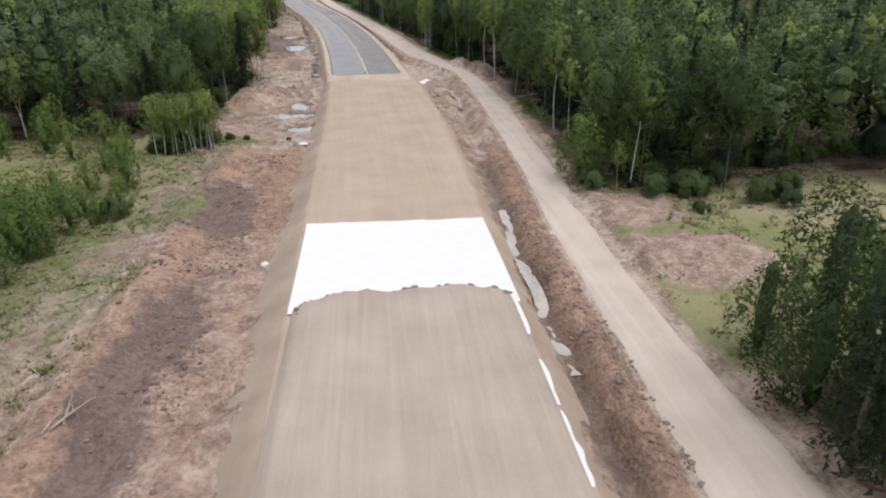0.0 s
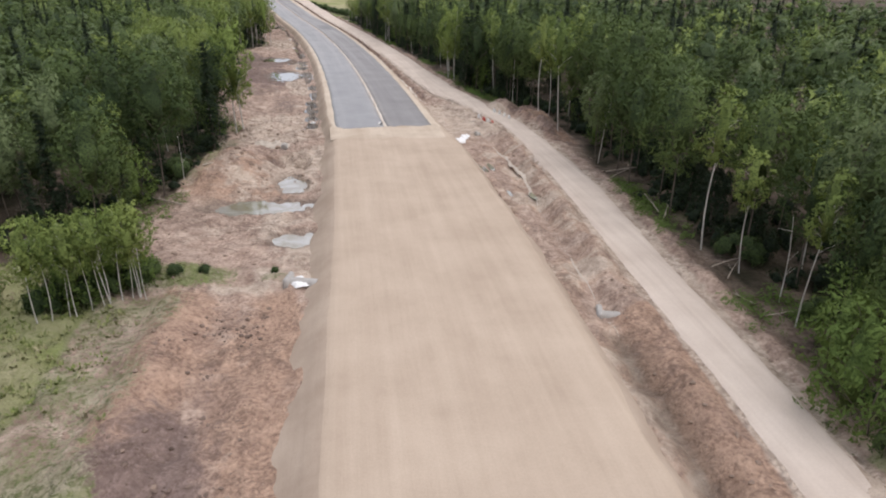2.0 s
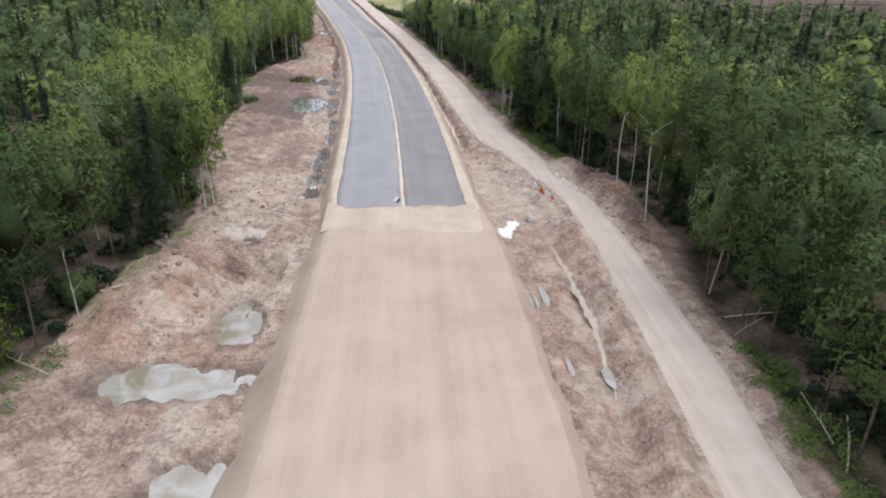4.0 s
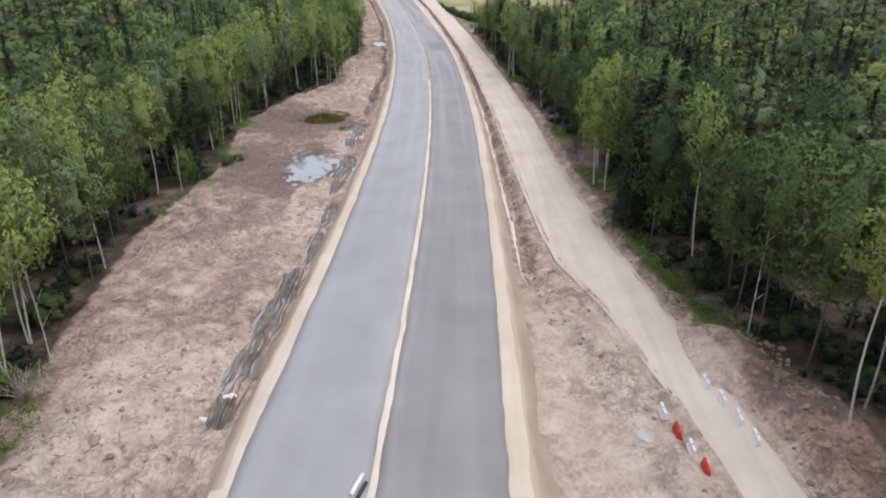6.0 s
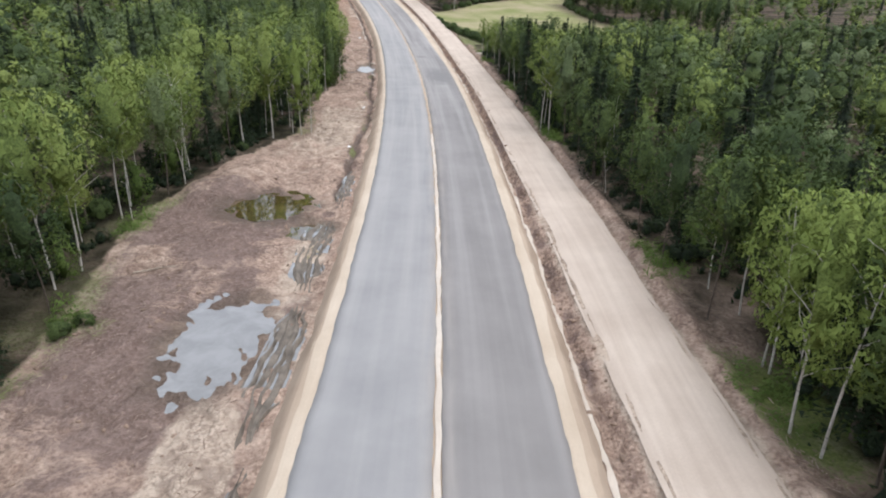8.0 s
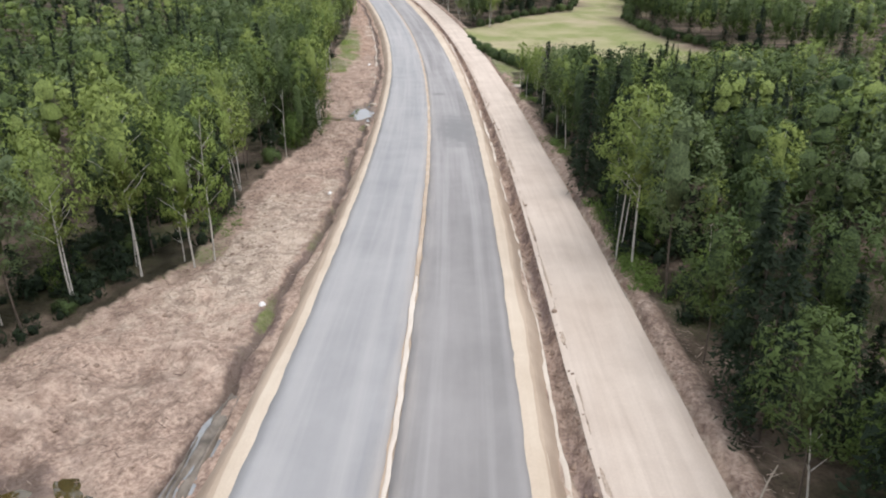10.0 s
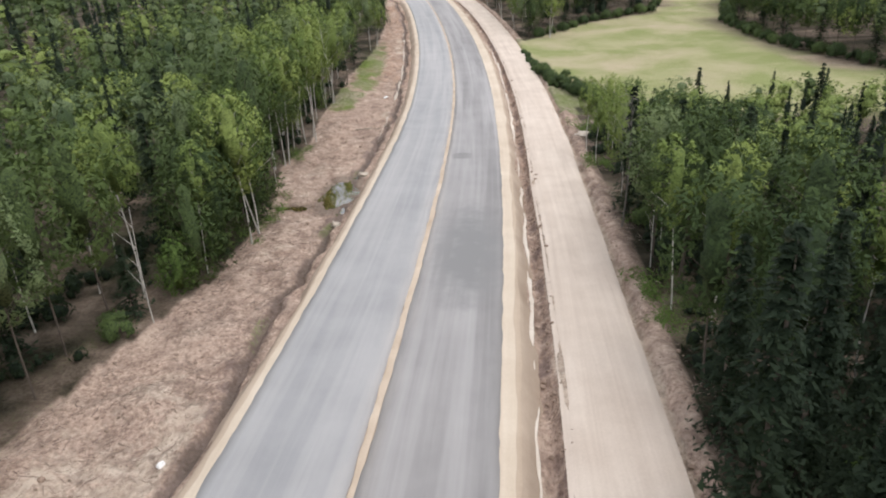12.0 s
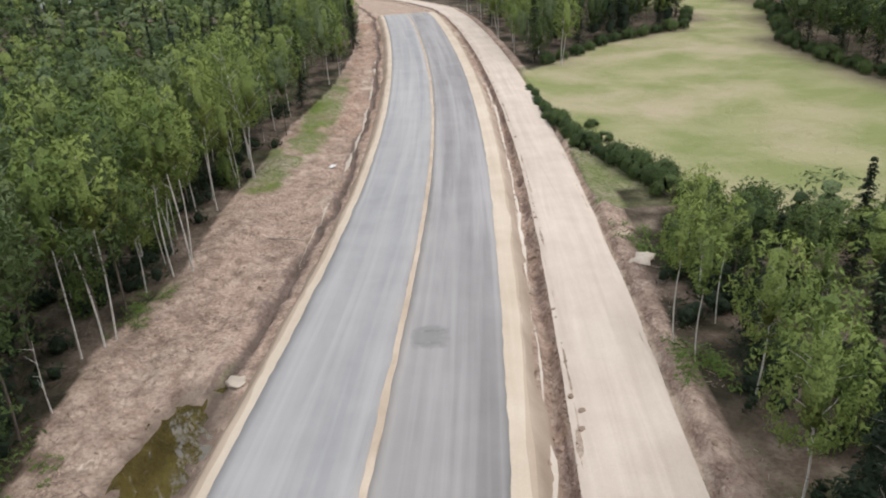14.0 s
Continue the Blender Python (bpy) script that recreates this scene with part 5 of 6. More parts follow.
def weeds(n, seed):
    """Nettles, willowherb and young shoots in patches on the verges."""
    rng = np.random.RandomState(seed)
    side = np.where(rng.rand(n) < 0.3, -1, 1)
    s = np.where(side < 0, rng.uniform(84, 300, n), rng.uniform(56, 292, n))
    edge = np.where(side < 0, along(s, TREES_L) + 1.0, along(s, ROAD_C) + 1.12 * along(s, ROAD_W) + 0.9)
    reach = np.where(side < 0, 2.6, np.maximum(0.8, along(s, TREES_R) + 2.0 - edge))
    u = edge + np.where(side < 0, -1, 1) * reach * rng.rand(n)
    lush = band(s, 140, 182, 6) * (side > 0) * 0.30
    keep = vnoise(s * 0.13, side * 3.0, 52) + lush + 0.12 * rng.rand(n) > 0.70
    keep &= ~((side > 0) & (s > 102) & (s < 126))
    s, u = s[keep], u[keep]
    x, y = plan(s, u)
    z = ground_z(s, u)
    protos, sprays = [], []
    for k in range(6):
        m = 46
        a, r = rng.rand(m) * 6.28, 0.55 * rng.rand(m) ** 0.6
        c = np.stack([r * np.cos(a), r * np.sin(a), (0.08 + 0.55 * rng.rand(m)) * (1.1 - r)], 1)
        protos.append(cards(c, np.stack([0.6 * np.cos(a), 0.6 * np.sin(a), 1 + 0 * a], 1) + 0.4 * rng.normal(size=(m, 3)), 0.075, rng, 1.7))
    for i in range(len(s)):
        v, f = protos[i % 6]
        sprays.append((v * (0.6 + 0.9 * rng.rand()) + np.array([x[i], y[i], z[i]]), f))
    v, f = join(sprays)
    tagged(new("weeds", mesh_from("weeds", v, f, M_YOUNG_LEAF, False)), "bright green weeds and shoots on the verge", "weeds", kind="stuff")


weeds(1900, 72)
for k in range(34):
    s_ = 290 + 3.2 * k
    u_ = float(along(s_, FIELD_R)) + 1.5 + 1.5 * RNG.rand()
    if s_ < 396:
        plant("alder_tree" if k % 3 else "spruce_tree", s_, u_, 0.85 + 0.3 * RNG.rand())
        plant("bush", s_ + 1.5, u_ - 2.0, 1.0 + 0.5 * RNG.rand())
for k in range(13):
    u_ = 20 + 3.6 * k
    s_ = float(along(u_, FIELD_FAR)) + 2.0 + 1.5 * RNG.rand()
    plant("alder_tree" if k % 3 else "spruce_tree", s_, u_, 0.9 + 0.3 * RNG.rand())
    plant("bush", s_ - 1.6, u_ + 1.8, 0.9 + 0.5 * RNG.rand())
# trees and shrubs that stand out
for kind, s_, u_, h in (("bright_birch_tree", 153.4, 17.2, 12.6), ("alder_tree", 164.4, 17.0, 11.2), ("spruce_tree", 142.5, 17.0, 12.2), ("spruce_tree", 146.5, 19.5, 11.5), ("bright_birch_tree", 158.8, 18.4, 10.6), ("aspen_tree", 248.3, 16.4, 11.0), ("alder_tree", 245.0, 17.5, 11.4), ("slim_birch_tree", 241.5, 16.0, 10.8), ("spruce_tree", 251.5, 18.5, 11.0), ("birch_tree", 223.7, -17.7, 10.7), ("spruce_tree", 224.3, 14.6, 12.4), ("spruce_tree", 221.0, 17.0, 11.5), ("spruce_tree", 228.0, 17.8, 12.0), ("slim_birch_tree", 211.1, 14.4, 11.6), ("slim_birch_tree", 212.6, 15.2, 10.8), ("slim_birch_tree", 74.1, 20.2, 11.8), ("slim_birch_tree", 109.3, 21, 13.8), ("slim_birch_tree", 117.8, 21.4, 12.2), ("slim_birch_tree", 63.2, 20.2, 9.5),
                        ("birch_tree", 253.5, -15, 12.2), ("bright_birch_tree", 114.5, -18.1, 13.8), ("bright_birch_tree", 211.3, -16.3, 12.0), ("slim_birch_tree", 275.3, -18.8, 13.3),
                        ("slim_birch_tree", 274.0, -19.4, 12.6), ("slim_birch_tree", 276.4, -18.4, 12.9), ("slim_birch_tree", 286.6, -17.9, 14), ("slim_birch_tree", 288.0, -18.4, 13.6),
                        ("slim_birch_tree", 285.6, -18.8, 13.4), ("slim_birch_tree", 299.8, -20.5, 14.5), ("birch_tree", 255.4, -14.6, 12.4), ("alder_tree", 83.3, -22.6, 7.4),
                        ("sapling", 54, 16.4, 6.2), ("sapling", 57.5, 17.7, 5.4), ("slim_birch_tree", 52.0, 19.3, 4.4), ("spruce_tree", 257.3, 16.4, 11), ("slim_birch_tree", 273.5, 15.4, 8.4),
                        ("slim_birch_tree", 272.2, 16.2, 7.5), ("spruce_tree", 18.1, 15.9, 10.6), ("thicket_tree", 15.5, 18.4, 9.5), ("thicket_tree", 21.5, 18.5, 9.0), ("thicket_tree", 26.3, 17.4, 6.0),
                        ("thicket_tree", 24.0, 20.5, 7.6), ("thicket_tree", 28.0, 21.0, 8.6), ("thicket_tree", 20.0, 22.5, 9.0), ("spruce_tree", 30.5, 27.5, 7.0), ("thicket_tree", 12.0, 17.5, 8.5), ("thicket_tree", 22.6, 16.4, 6.5), ("thicket_tree", 18.5, 18.6, 8.2)):
    plant(kind, s_, u_, h / {"birch_tree": 11.5, "alder_tree": 11.0, "spruce_tree": 11.0, "slim_birch_tree": 10.0, "sapling": 5.0, "bush": 2.2, "bright_birch_tree": 11.5, "thicket_tree": 8.0, "aspen_tree": 11.5}[kind])
for s_, u_, h in ((54.6, 21.5, 7.5), (56.5, 26.5, 9), (58.0, 30.5, 9.5), (58.8, 34.5, 8.5), (58.5, 38.5, 9.5), (59.0, 42.5, 9), (60.5, 47.0, 10), (61.5, 51.5, 9.5), (62.5, 37.0, 11), (63.0, 43.0, 11), (62.5, 31.5, 11), (60.5, 27.5, 10.5)):
    plant("alder_tree", s_, u_, h / 11.0)
for s_, u_, h in ((246.5, -16.6, 8.5), (249.8, -16.9, 9.5), (252.4, -17.4, 10.5), (257.6, -17.0, 9.0), (260.4, -17.4, 10.0), (263.0, -17.8, 9.0), (255.5, -19.5, 10.5)):
    plant("thicket_tree", s_, u_, h / 8.0)
for k, (s_, u_, h) in enumerate(((249, -17.4, 10), (251.5, -18.6, 9.5), (257, -17.0, 9.5), (260, -21, 11))):
    plant("spruce_tree" if k % 3 == 1 else "alder_tree", s_, u_, h / 11.0)
for k in range(17):
    plant("bush" if k % 3 else "sapling", 54.5 + 0.25 * k + 1.5 * RNG.rand(), 21 + 1.9 * k + RNG.rand(), 0.75 + 0.5 * RNG.rand())
for s_, u_, h in ((158.4, 21.0, 11.5), (161.5, 19.4, 10.0), (151.5, 19.8, 9.5), (164.8, 19.0, 10.5), (154.5, 22.0, 12.0), (168.5, 18.5, 9.0)):
    plant("birch_tree", s_, u_, h / 11.5)
for k in range(11):
    plant("slim_birch_tree" if k % 3 else "birch_tree", 68.2 + 0.32 * k + 1.2 * RNG.rand(), -23.6 + 0.5 * k + 0.8 * RNG.rand(), (0.58 if k % 3 else 0.48) + 0.1 * RNG.rand())
    plant("sapling" if k % 2 else "bush", 70.0 + 0.3 * k + 1.5 * RNG.rand(), -24.5 + 0.55 * k + RNG.rand(), 0.75 + 0.3 * RNG.rand())
for s_, u_, h in ((54.2, -22.4, 3.5), (51.6, -22.4, 2.6), (58.6, -23.2, 4.8), (50.6, -23.4, 3.4), (64.5, -27, 3.4), (69, -31, 5.2), (72, -35, 5.6), (74, -30, 5.5), (76, -36, 6.5), (72, -40, 6), (60.5, -24.4, 5.2), (58, -26.5, 4.2), (44.5, -24.6, 5.5), (47, -26, 6.0), (49.5, -27.4, 5.0), (42, -27.5, 5.6), (52.5, -25.0, 3.4), (39.8, -25.3, 3.6), (46.5, -30.5, 6.0), (38, -29, 5.0), (36, -26.5, 3.4), (43, -25.2, 4.6), (45.5, -28, 6.2), (48, -24.6, 4.4), (50.5, -30, 5.6), (41, -30, 5.6), (53, -27, 5), (44, -32, 6.4), (37.5, -27.5, 4.4), (34.5, -29.5, 4.6), (71, -27, 4.4)):
    plant("sapling" if h > 3.3 else "bush", s_, u_, 0.82 * h / (5.0 if h > 3.3 else 2.2))
for s_, u_, h in ((50.4, 25.2, 2.6), (48.1, 30.1, 2.5), (49.0, 21.1, 2.2), (51.2, 25.2, 2.5), (52.0, 17.0, 1.9), (46.2, 24.0, 1.2), (47.0, 31.2, 2.2), (40, 33, 1.6), (53.5, 29, 2.4), (50.5, 34, 2.0),
                  (298, 22.5, 2.6), (302, 21.5, 2.2), (306, 21.0, 1.8), (294, 24, 3.0), (310, 20.6, 1.5), (290, 26, 3.4), (315, 20.3, 1.6), (293, 28, 3.0), (288, 30, 3.6), (297, 25, 2.6), (288, 21, 3.5), (291, 22.5, 3.0), (321, 20.2, 1.4), (286, 34, 3.8), (289, 38, 3.6)):
    plant("bush", s_, u_, h / 2.2)
for k in range(34):
    s_ = 300 + 1.25 * k + RNG.rand()
    u_ = float(along(s_, [(300, 22.6), (304, 20.9), (310, 18.4), (317, 16.6), (325, 15.2), (345, 15.2)])) + 0.7 * RNG.rand()
    plant("bush", s_, u_, (1.35 - 0.022 * k) * (0.55 + 0.5 * RNG.rand()))
for s_, u_, h in ((74.6, -15.2, .7), (74.0, -17.0, .9), (75.0, -18.6, 1.1), (73.4, -19.6, 1.0), (74.4, -10.6, .5), (163.5, -21.5, 1.0), (162, -22.3, 1.3), (108, -19.3, .8)):
    plant("bush", s_, u_, h / 2.2)
for s_, u_, h in ((281, 29, 8.5), (276, 40, 9), (262, 21, 9), (266, 24, 7.5), (258, 23, 9.5)):
    plant("spruce_tree", s_, u_, h / 11.0)


def far_wood(name, label, mats, regions, cell, leaves, leaf, h0, seed, n_lobes, broad=1.0):
    """The wood behind its edge: many crowns in one mesh a kind."""
    rng = np.random.RandomState(seed)
    protos = []
    for k in range(8):
        spruce = k >= 6
        if spruce:
            n = leaves * 2
            f = rng.rand(n) ** 1.3
            a = rng.rand(n) * 2 * math.pi
            r = 0.185 * (1 - f) ** 0.9 * (0.25 + 0.8 * rng.rand(n) ** 0.6) * (0.75 + 0.25 * np.sin(f * 60))
            c = np.stack([r * np.cos(a), r * np.sin(a), 0.10 + 0.90 * f - 0.3 * r], 1)
            nn = np.stack([np.cos(a) * 0.6, np.sin(a) * 0.6, 0.9 + 0 * a], 1) + 0.3 * rng.normal(size=(n, 3))
            spray = cards(c, nn, leaf * 0.85 / h0, rng)
            L = np.array([(0, 0, 0.22 + 0.72 * q, 0.09 * (1 - q) + 0.006, 0.12) for q in np.linspace(0, 1, 4)])
            heart, high = (0, 0, 0.1), 2.0
            soft = dome(spray[0], heart, 0.26, high)
        else:
            heart, high = np.array([0, 0, 0.62]), 0.36
            L = boughs(rng, n_lobes, 0.235, 0.48, 0.36 + 0.14 * rng.rand(), 0.28)
            L[:, 2] += 0.49
            *spray, soft = hung_leaves(rng, L, leaves, leaf / h0, heart, 0.235, high, 0.25)
            L = core(0.235, 0.48, 0.40, heart, 0.49, 3)
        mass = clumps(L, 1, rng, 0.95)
        protos.append((spray, mass, soft, dome(mass[0], heart, 0.26, high)))
    groups = [[] for _ in mats]
    ss, uu = [], []
    for s0, s1, u0, u1 in regions:
        a, b = np.meshgrid(np.arange(s0, s1, cell), np.arange(u0, u1, cell), indexing="ij")
        ss.append((a + cell * rng.rand(*a.shape)).ravel())
        uu.append((b + cell * rng.rand(*b.shape)).ravel())
    ss, uu = np.concatenate(ss), np.concatenate(uu)
    fm = field_mask(ss, uu) > 0.15
    strip = (uu > 0) & (ss > 284) & (ss < along(uu, FIELD_FAR) + 1) & (uu < along(ss, FIELD_R))
    bad = ((uu < 0) & (uu > along(ss, TREES_L) - 8.3)) | ((uu > 0) & (uu < along(ss, TREES_R) + 8.3)) | ((uu > 0) & fm) | strip
    ss, uu = ss[~bad], uu[~bad]
    xs, ys = plan(ss, uu)
    zs, patches = ground_z(ss, uu), vnoise(xs * 0.03, ys * 0.03, 6)
    dims = (ss < 118) | ((uu > 0) & (ss < 205)) | (ss > 345) | ((uu > 21) & (ss < 246)) | ((uu < -36) & (ss < 330))
    lows = np.where((uu > 0) & (ss > 205) & (ss < 300), np.where(ss > 256, 0.60, 0.92), 1.0)
    for x, y, z, patch, low, dim in zip(xs, ys, zs, patches, lows, dims):
        k = rng.randint(6, 8) if rng.rand() < 0.05 + 0.24 * (patch > 0.63) + 0.13 * dim + (0.12 if low < 1 else 0) else rng.randint(6)
        h = h0 * (0.76 + 0.34 * rng.rand()) * (1.12 if k >= 6 and low == 1 else 1) * low
        g = 2 if k >= 6 else 3 if rng.rand() < 0.24 else (0 if rng.rand() < (0.42 + 0.5 * patch) * (0.36 if dim else 1) else 1)
        t = rng.rand() * 6.28
        rot = np.array([[math.cos(t), -math.sin(t), 0], [math.sin(t), math.cos(t), 0], [0, 0, 1]])
        wide = (0.80 + 0.45 * rng.rand()) * (1 if k >= 6 else broad) * (1.25 if low < 0.8 else 1)
        size = np.array([h * wide, h * wide, h])
        groups[g].append([((v @ rot.T) * size + np.array([x, y, z]), f) for v, f in protos[k][:2]] + [q @ rot.T for q in protos[k][2:]] + [rng.rand()])
    for g, mat in zip(groups, mats):
        if g:
            out = np.concatenate([q[2] for q in g] + [q[3] for q in g])
            tint = np.concatenate([np.full(len(q[j]), q[4]) for j in (2, 3) for q in g])
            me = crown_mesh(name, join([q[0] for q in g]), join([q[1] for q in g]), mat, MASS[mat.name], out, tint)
            tagged(new(name, me), label, "forest", kind="stuff")


WOOD = (M_BIRCH_LEAF, M_ALDER_LEAF, M_SPRUCE_LEAF, M_ASPEN_LEAF)
far_wood("forest", "dense mixed birch, alder and spruce wood", WOOD, ((58, 345, -60, -23), (54, 284, 20, 60), (206, 284, 20, 42), (80, 108, -60, -36), (50, 66, 27, 60)), 4.3, 330, 0.175, 11.5, 101, 24, 1.16)
far_wood("forest", "mixed wood round the far field", WOOD, ((345, 425, -50, -14), (352, 420, 24, 72), (286, 420, 64, 96)), 4.7, 230, 0.21, 12.0, 103, 22, 1.2)
far_wood("forest", "distant mixed wood seen over its crowns", WOOD, ((70, 345, -150, -60), (345, 500, -150, -50), (46, 290, 60, 150), (0, 80, -120, -62), (425, 500, -50, -10), (420, 500, 18, 150), (290, 420, 96, 160), (446, 500, -40, 40)), 7.2, 104, 0.30, 12.0, 102, 14, 1.45)

# ---- loose things ----
M_CONCRETE = plain("concrete", (0.50, 0.48, 0.45), 0.9, 0.25, 2.5)
M_STICK = plain("bleached_wood", (0.52, 0.45, 0.37), 0.9, 0.4, 3.0)
M_RED = plain("red_paint", (0.55, 0.05, 0.03), 0.5, 0.2, 3.0)
M_WHITE = plain("white_paint", (0.78, 0.77, 0.74), 0.6, 0.1, 3.0)
M_DARKPIPE = plain("dark_plastic", (0.06, 0.06, 0.065), 0.5, 0.3, 3.0)
M_GREY = plain("dead_wood", (0.24, 0.22, 0.20), 0.9, 0.5, 2.0)
M_SILT = plain("washed_silt", (0.56, 0.49, 0.41), 0.6, 0.2, 1.5)
M_PEAT = plain("dark_rubble", (0.275, 0.20, 0.162), 0.95, 0.6, 0.9)
M_STONE = plain("clod", (0.37, 0.275, 0.215), 0.95, 0.45, 1.5)


def site(s, u, up=0.0, turn=0.0):
    """The pose of a thing that stands on the ground, turned against the road's direction."""
    x, y = plan(s, u)
    z = float(ground_z(np.array([s]), np.array([u]))[0])
    return pose(float(x), float(y), z + up, 0, 0, -heading(s) + turn)


def block(name, size, mat, bevel=0.03, wob=0.0, rounded=True):
    bm = bmesh.new()
    bmesh.ops.create_cube(bm, size=1.0)
    bmesh.ops.scale(bm, vec=size, verts=bm.verts)
    bmesh.ops.subdivide_edges(bm, edges=bm.edges, cuts=2, use_grid_fill=True)
    rng = random.Random(name)
    for v in bm.verts:
        v.co += Vector([wob * (rng.random() - 0.5) for _ in range(3)])
    bmesh.ops.bevel(bm, geom=[e for e in bm.edges if e.calc_face_angle(0) > 0.8], offset=bevel, segments=2, affect="EDGES")
    return bm_mesh(name, bm, mat, rounded)


def pole_mesh(name, length, r0, r1, mat, bend=0.04, seed=1, twigs=0):
    rng = np.random.RandomState(seed)
    q = np.linspace(0, 1, 7)
    p = np.stack([q * length, bend * length * np.sin(q * 3 + seed) * 0.4, 0.03 * length * np.sin(q * 2)], 1)
    pieces = [tube(p, r0 + (r1 - r0) * q, 6)]
    for k in range(twigs):
        b = p[2 + k % 4]
        d = np.array([0.4 + 0.4 * rng.rand(), rng.normal() * 0.5, 0.5 * rng.rand()]) * length * 0.22
        t = np.linspace(0, 1, 4)[:, None]
        pieces.append(tube(b + d * t, 0.35 * r0 * (1 - t[:, 0]) + 0.008, 4))
    v, f = join(pieces)
    return mesh_from(name, v, f, mat)


def crumpled(name, ls, lu, h, mat, seed, n=22):
    """A loose folded cloth of uneven outline."""
    a = np.linspace(-1, 1, n)
    x, y = np.meshgrid(a, a, indexing="ij")
    r = np.maximum(np.abs(x), np.abs(y))
    e = 1 + 0.25 * fbm(x * 1.3 + seed, y * 1.3, 3, seed)
    z = h * (1 - r ** 3) * (0.35 + 0.9 * np.abs(fbm(x * 2.2 + seed, y * 2.2, 3, seed + 2))) + 0.03
    v = np.stack([x * lu / 2 * e, y * ls / 2 * e, np.where(r > 0.98, -0.04, z)], -1).reshape(-1, 3)
    return mesh_from(name, v, grid_faces(n, n, True)[:, ::-1], mat)


def cloth_bundle():
    ob = new("cloth_bundle")
    ob.matrix_basis = site(109, 9.0, 0.02) @ Matrix.Scale(0.86, 4)
    a = part("folded_sheet", crumpled("folded_sheet", 2.4, 1.5, 0.6, M_CLOTH, 3), ob)
    b = part("folded_sheet", crumpled("folded_sheet", 2.0, 1.7, 0.45, M_CLOTH, 8), ob)
    a.location, b.location = (0.15, 1.2, 0), (-0.2, -0.9, 0)
    tagged(ob, "crumpled bundle of white geotextile lying on sand", "cloth")


cloth_bundle()


def small_cloth(s, u, ls, lu, seed, label):
    ob = new("cloth_scrap", crumpled("cloth_scrap", ls, lu, 0.25, M_CLOTH, seed, 14))
    ob.matrix_basis = site(s, u, 0.02, 20 * seed)
    tagged(ob, label, "cloth", "scraps of white cloth")


for k, (s_, u_, l, w) in enumerate(((72.4, -8.9, 1.5, 1.1), (113.9, 5.75, .5, .35), (120.6, -9.2, 1.5, .3), (120.1, -9.9, 1.2, .25), (121.2, -8.8, .8, .25), (41.6, -9.3, .5, .3), (205, -10, .4, .3), (228, -9.6, .4, .3), (312, -11.5, 1.0, .4))):
    small_cloth(s_, u_, l, w, k + 2, "scrap of white geotextile lying in the mud")


def barrier_body(mat_name, mat):
    """A hollow moulded barrier: sloping sides, a narrow top, a recess along it."""
    bm = bmesh.new()
    outline = [(-0.22, 0.0), (-0.22, 0.14), (-0.12, 0.30), (-0.09, 0.62), (0.09, 0.62), (0.12, 0.30), (0.22, 0.14), (0.22, 0.0)]
    ends = []
    for y in (-0.6, -0.5, 0.5, 0.6):
        k = 0.90 if abs(y) > 0.55 else 1.0
        ends.append([bm.verts.new((x * k, y, z)) for x, z in outline])
    for a, b in zip(ends, ends[1:]):
        for i in range(8):
            bm.faces.new((a[i], a[(i + 1) % 8], b[(i + 1) % 8], b[i]))
    bm.faces.new(ends[0][::-1])
    bm.faces.new(ends[-1])
    bmesh.ops.recalc_face_normals(bm, faces=bm.faces)
    bmesh.ops.bevel(bm, geom=list(bm.edges), offset=0.012, segments=1, affect="EDGES")
    return bm_mesh("barrier_" + mat_name, bm, mat)


def barrier_cap():
    bm = bmesh.new()
    bmesh.ops.create_cone(bm, cap_ends=True, segments=10, radius1=0.05, radius2=0.04, depth=0.05)
    return bm_mesh("barrier_cap", bm, M_DARKPIPE)


BARRIERS = {"red": barrier_body("red", M_RED), "white": barrier_body("white", M_WHITE)}
CAP = barrier_cap()


def barrier(s, u, turn, colour):
    ob = new("road_barrier")
    ob.matrix_basis = site(s, u, 0.02, turn) @ Matrix.Scale(0.74, 4)
    part("body", BARRIERS[colour], ob)
    part("filler_cap", CAP, ob, "dark plastic cap").location = (0, 0, 0.63)
    tagged(ob, "%s plastic road barrier block standing on sand" % colour, "barrier", "barrier blocks by the track")


for s_, u_, turn_, colour_ in ((119.7, 13.6, 20, "white"), (118.4, 13.95, 18, "red"), (117.2, 14.25, 18, "white"), (116.0, 14.5, 16, "red"),
                               (121.7, 16.3, 22, "white"), (120.4, 16.7, 20, "white"), (119.0, 17.0, 16, "white"), (117.6, 17.25, 14, "white")):
    barrier(s_, u_, turn_, colour_)


def paver_box():
    ob = new("paving_boards")
    x, y = plan(113.6, -0.5)
    ob.matrix_basis = pose(float(x), float(y), 0.20, 0, 0, -heading(113.6) + 6) @ Matrix.Scale(0.66, 4)
    w = part("board", block("white_board", (0.30, 1.9, 0.16), M_WHITE, 0.02), ob, "white painted board")
    d = part("roll", block("dark_roll", (0.26, 1.5, 0.22), M_DARKPIPE, 0.08), ob, "dark roll")
    w.location, d.location = (-0.25, 0.2, 0), (0.25, -0.2, 0.02)
    tagged(ob, "white board and dark roll by the paving end", "building material")


paver_box()

for ps_, pu_, rs_, ru_ in RUTS:
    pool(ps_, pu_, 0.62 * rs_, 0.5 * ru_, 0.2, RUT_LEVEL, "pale")


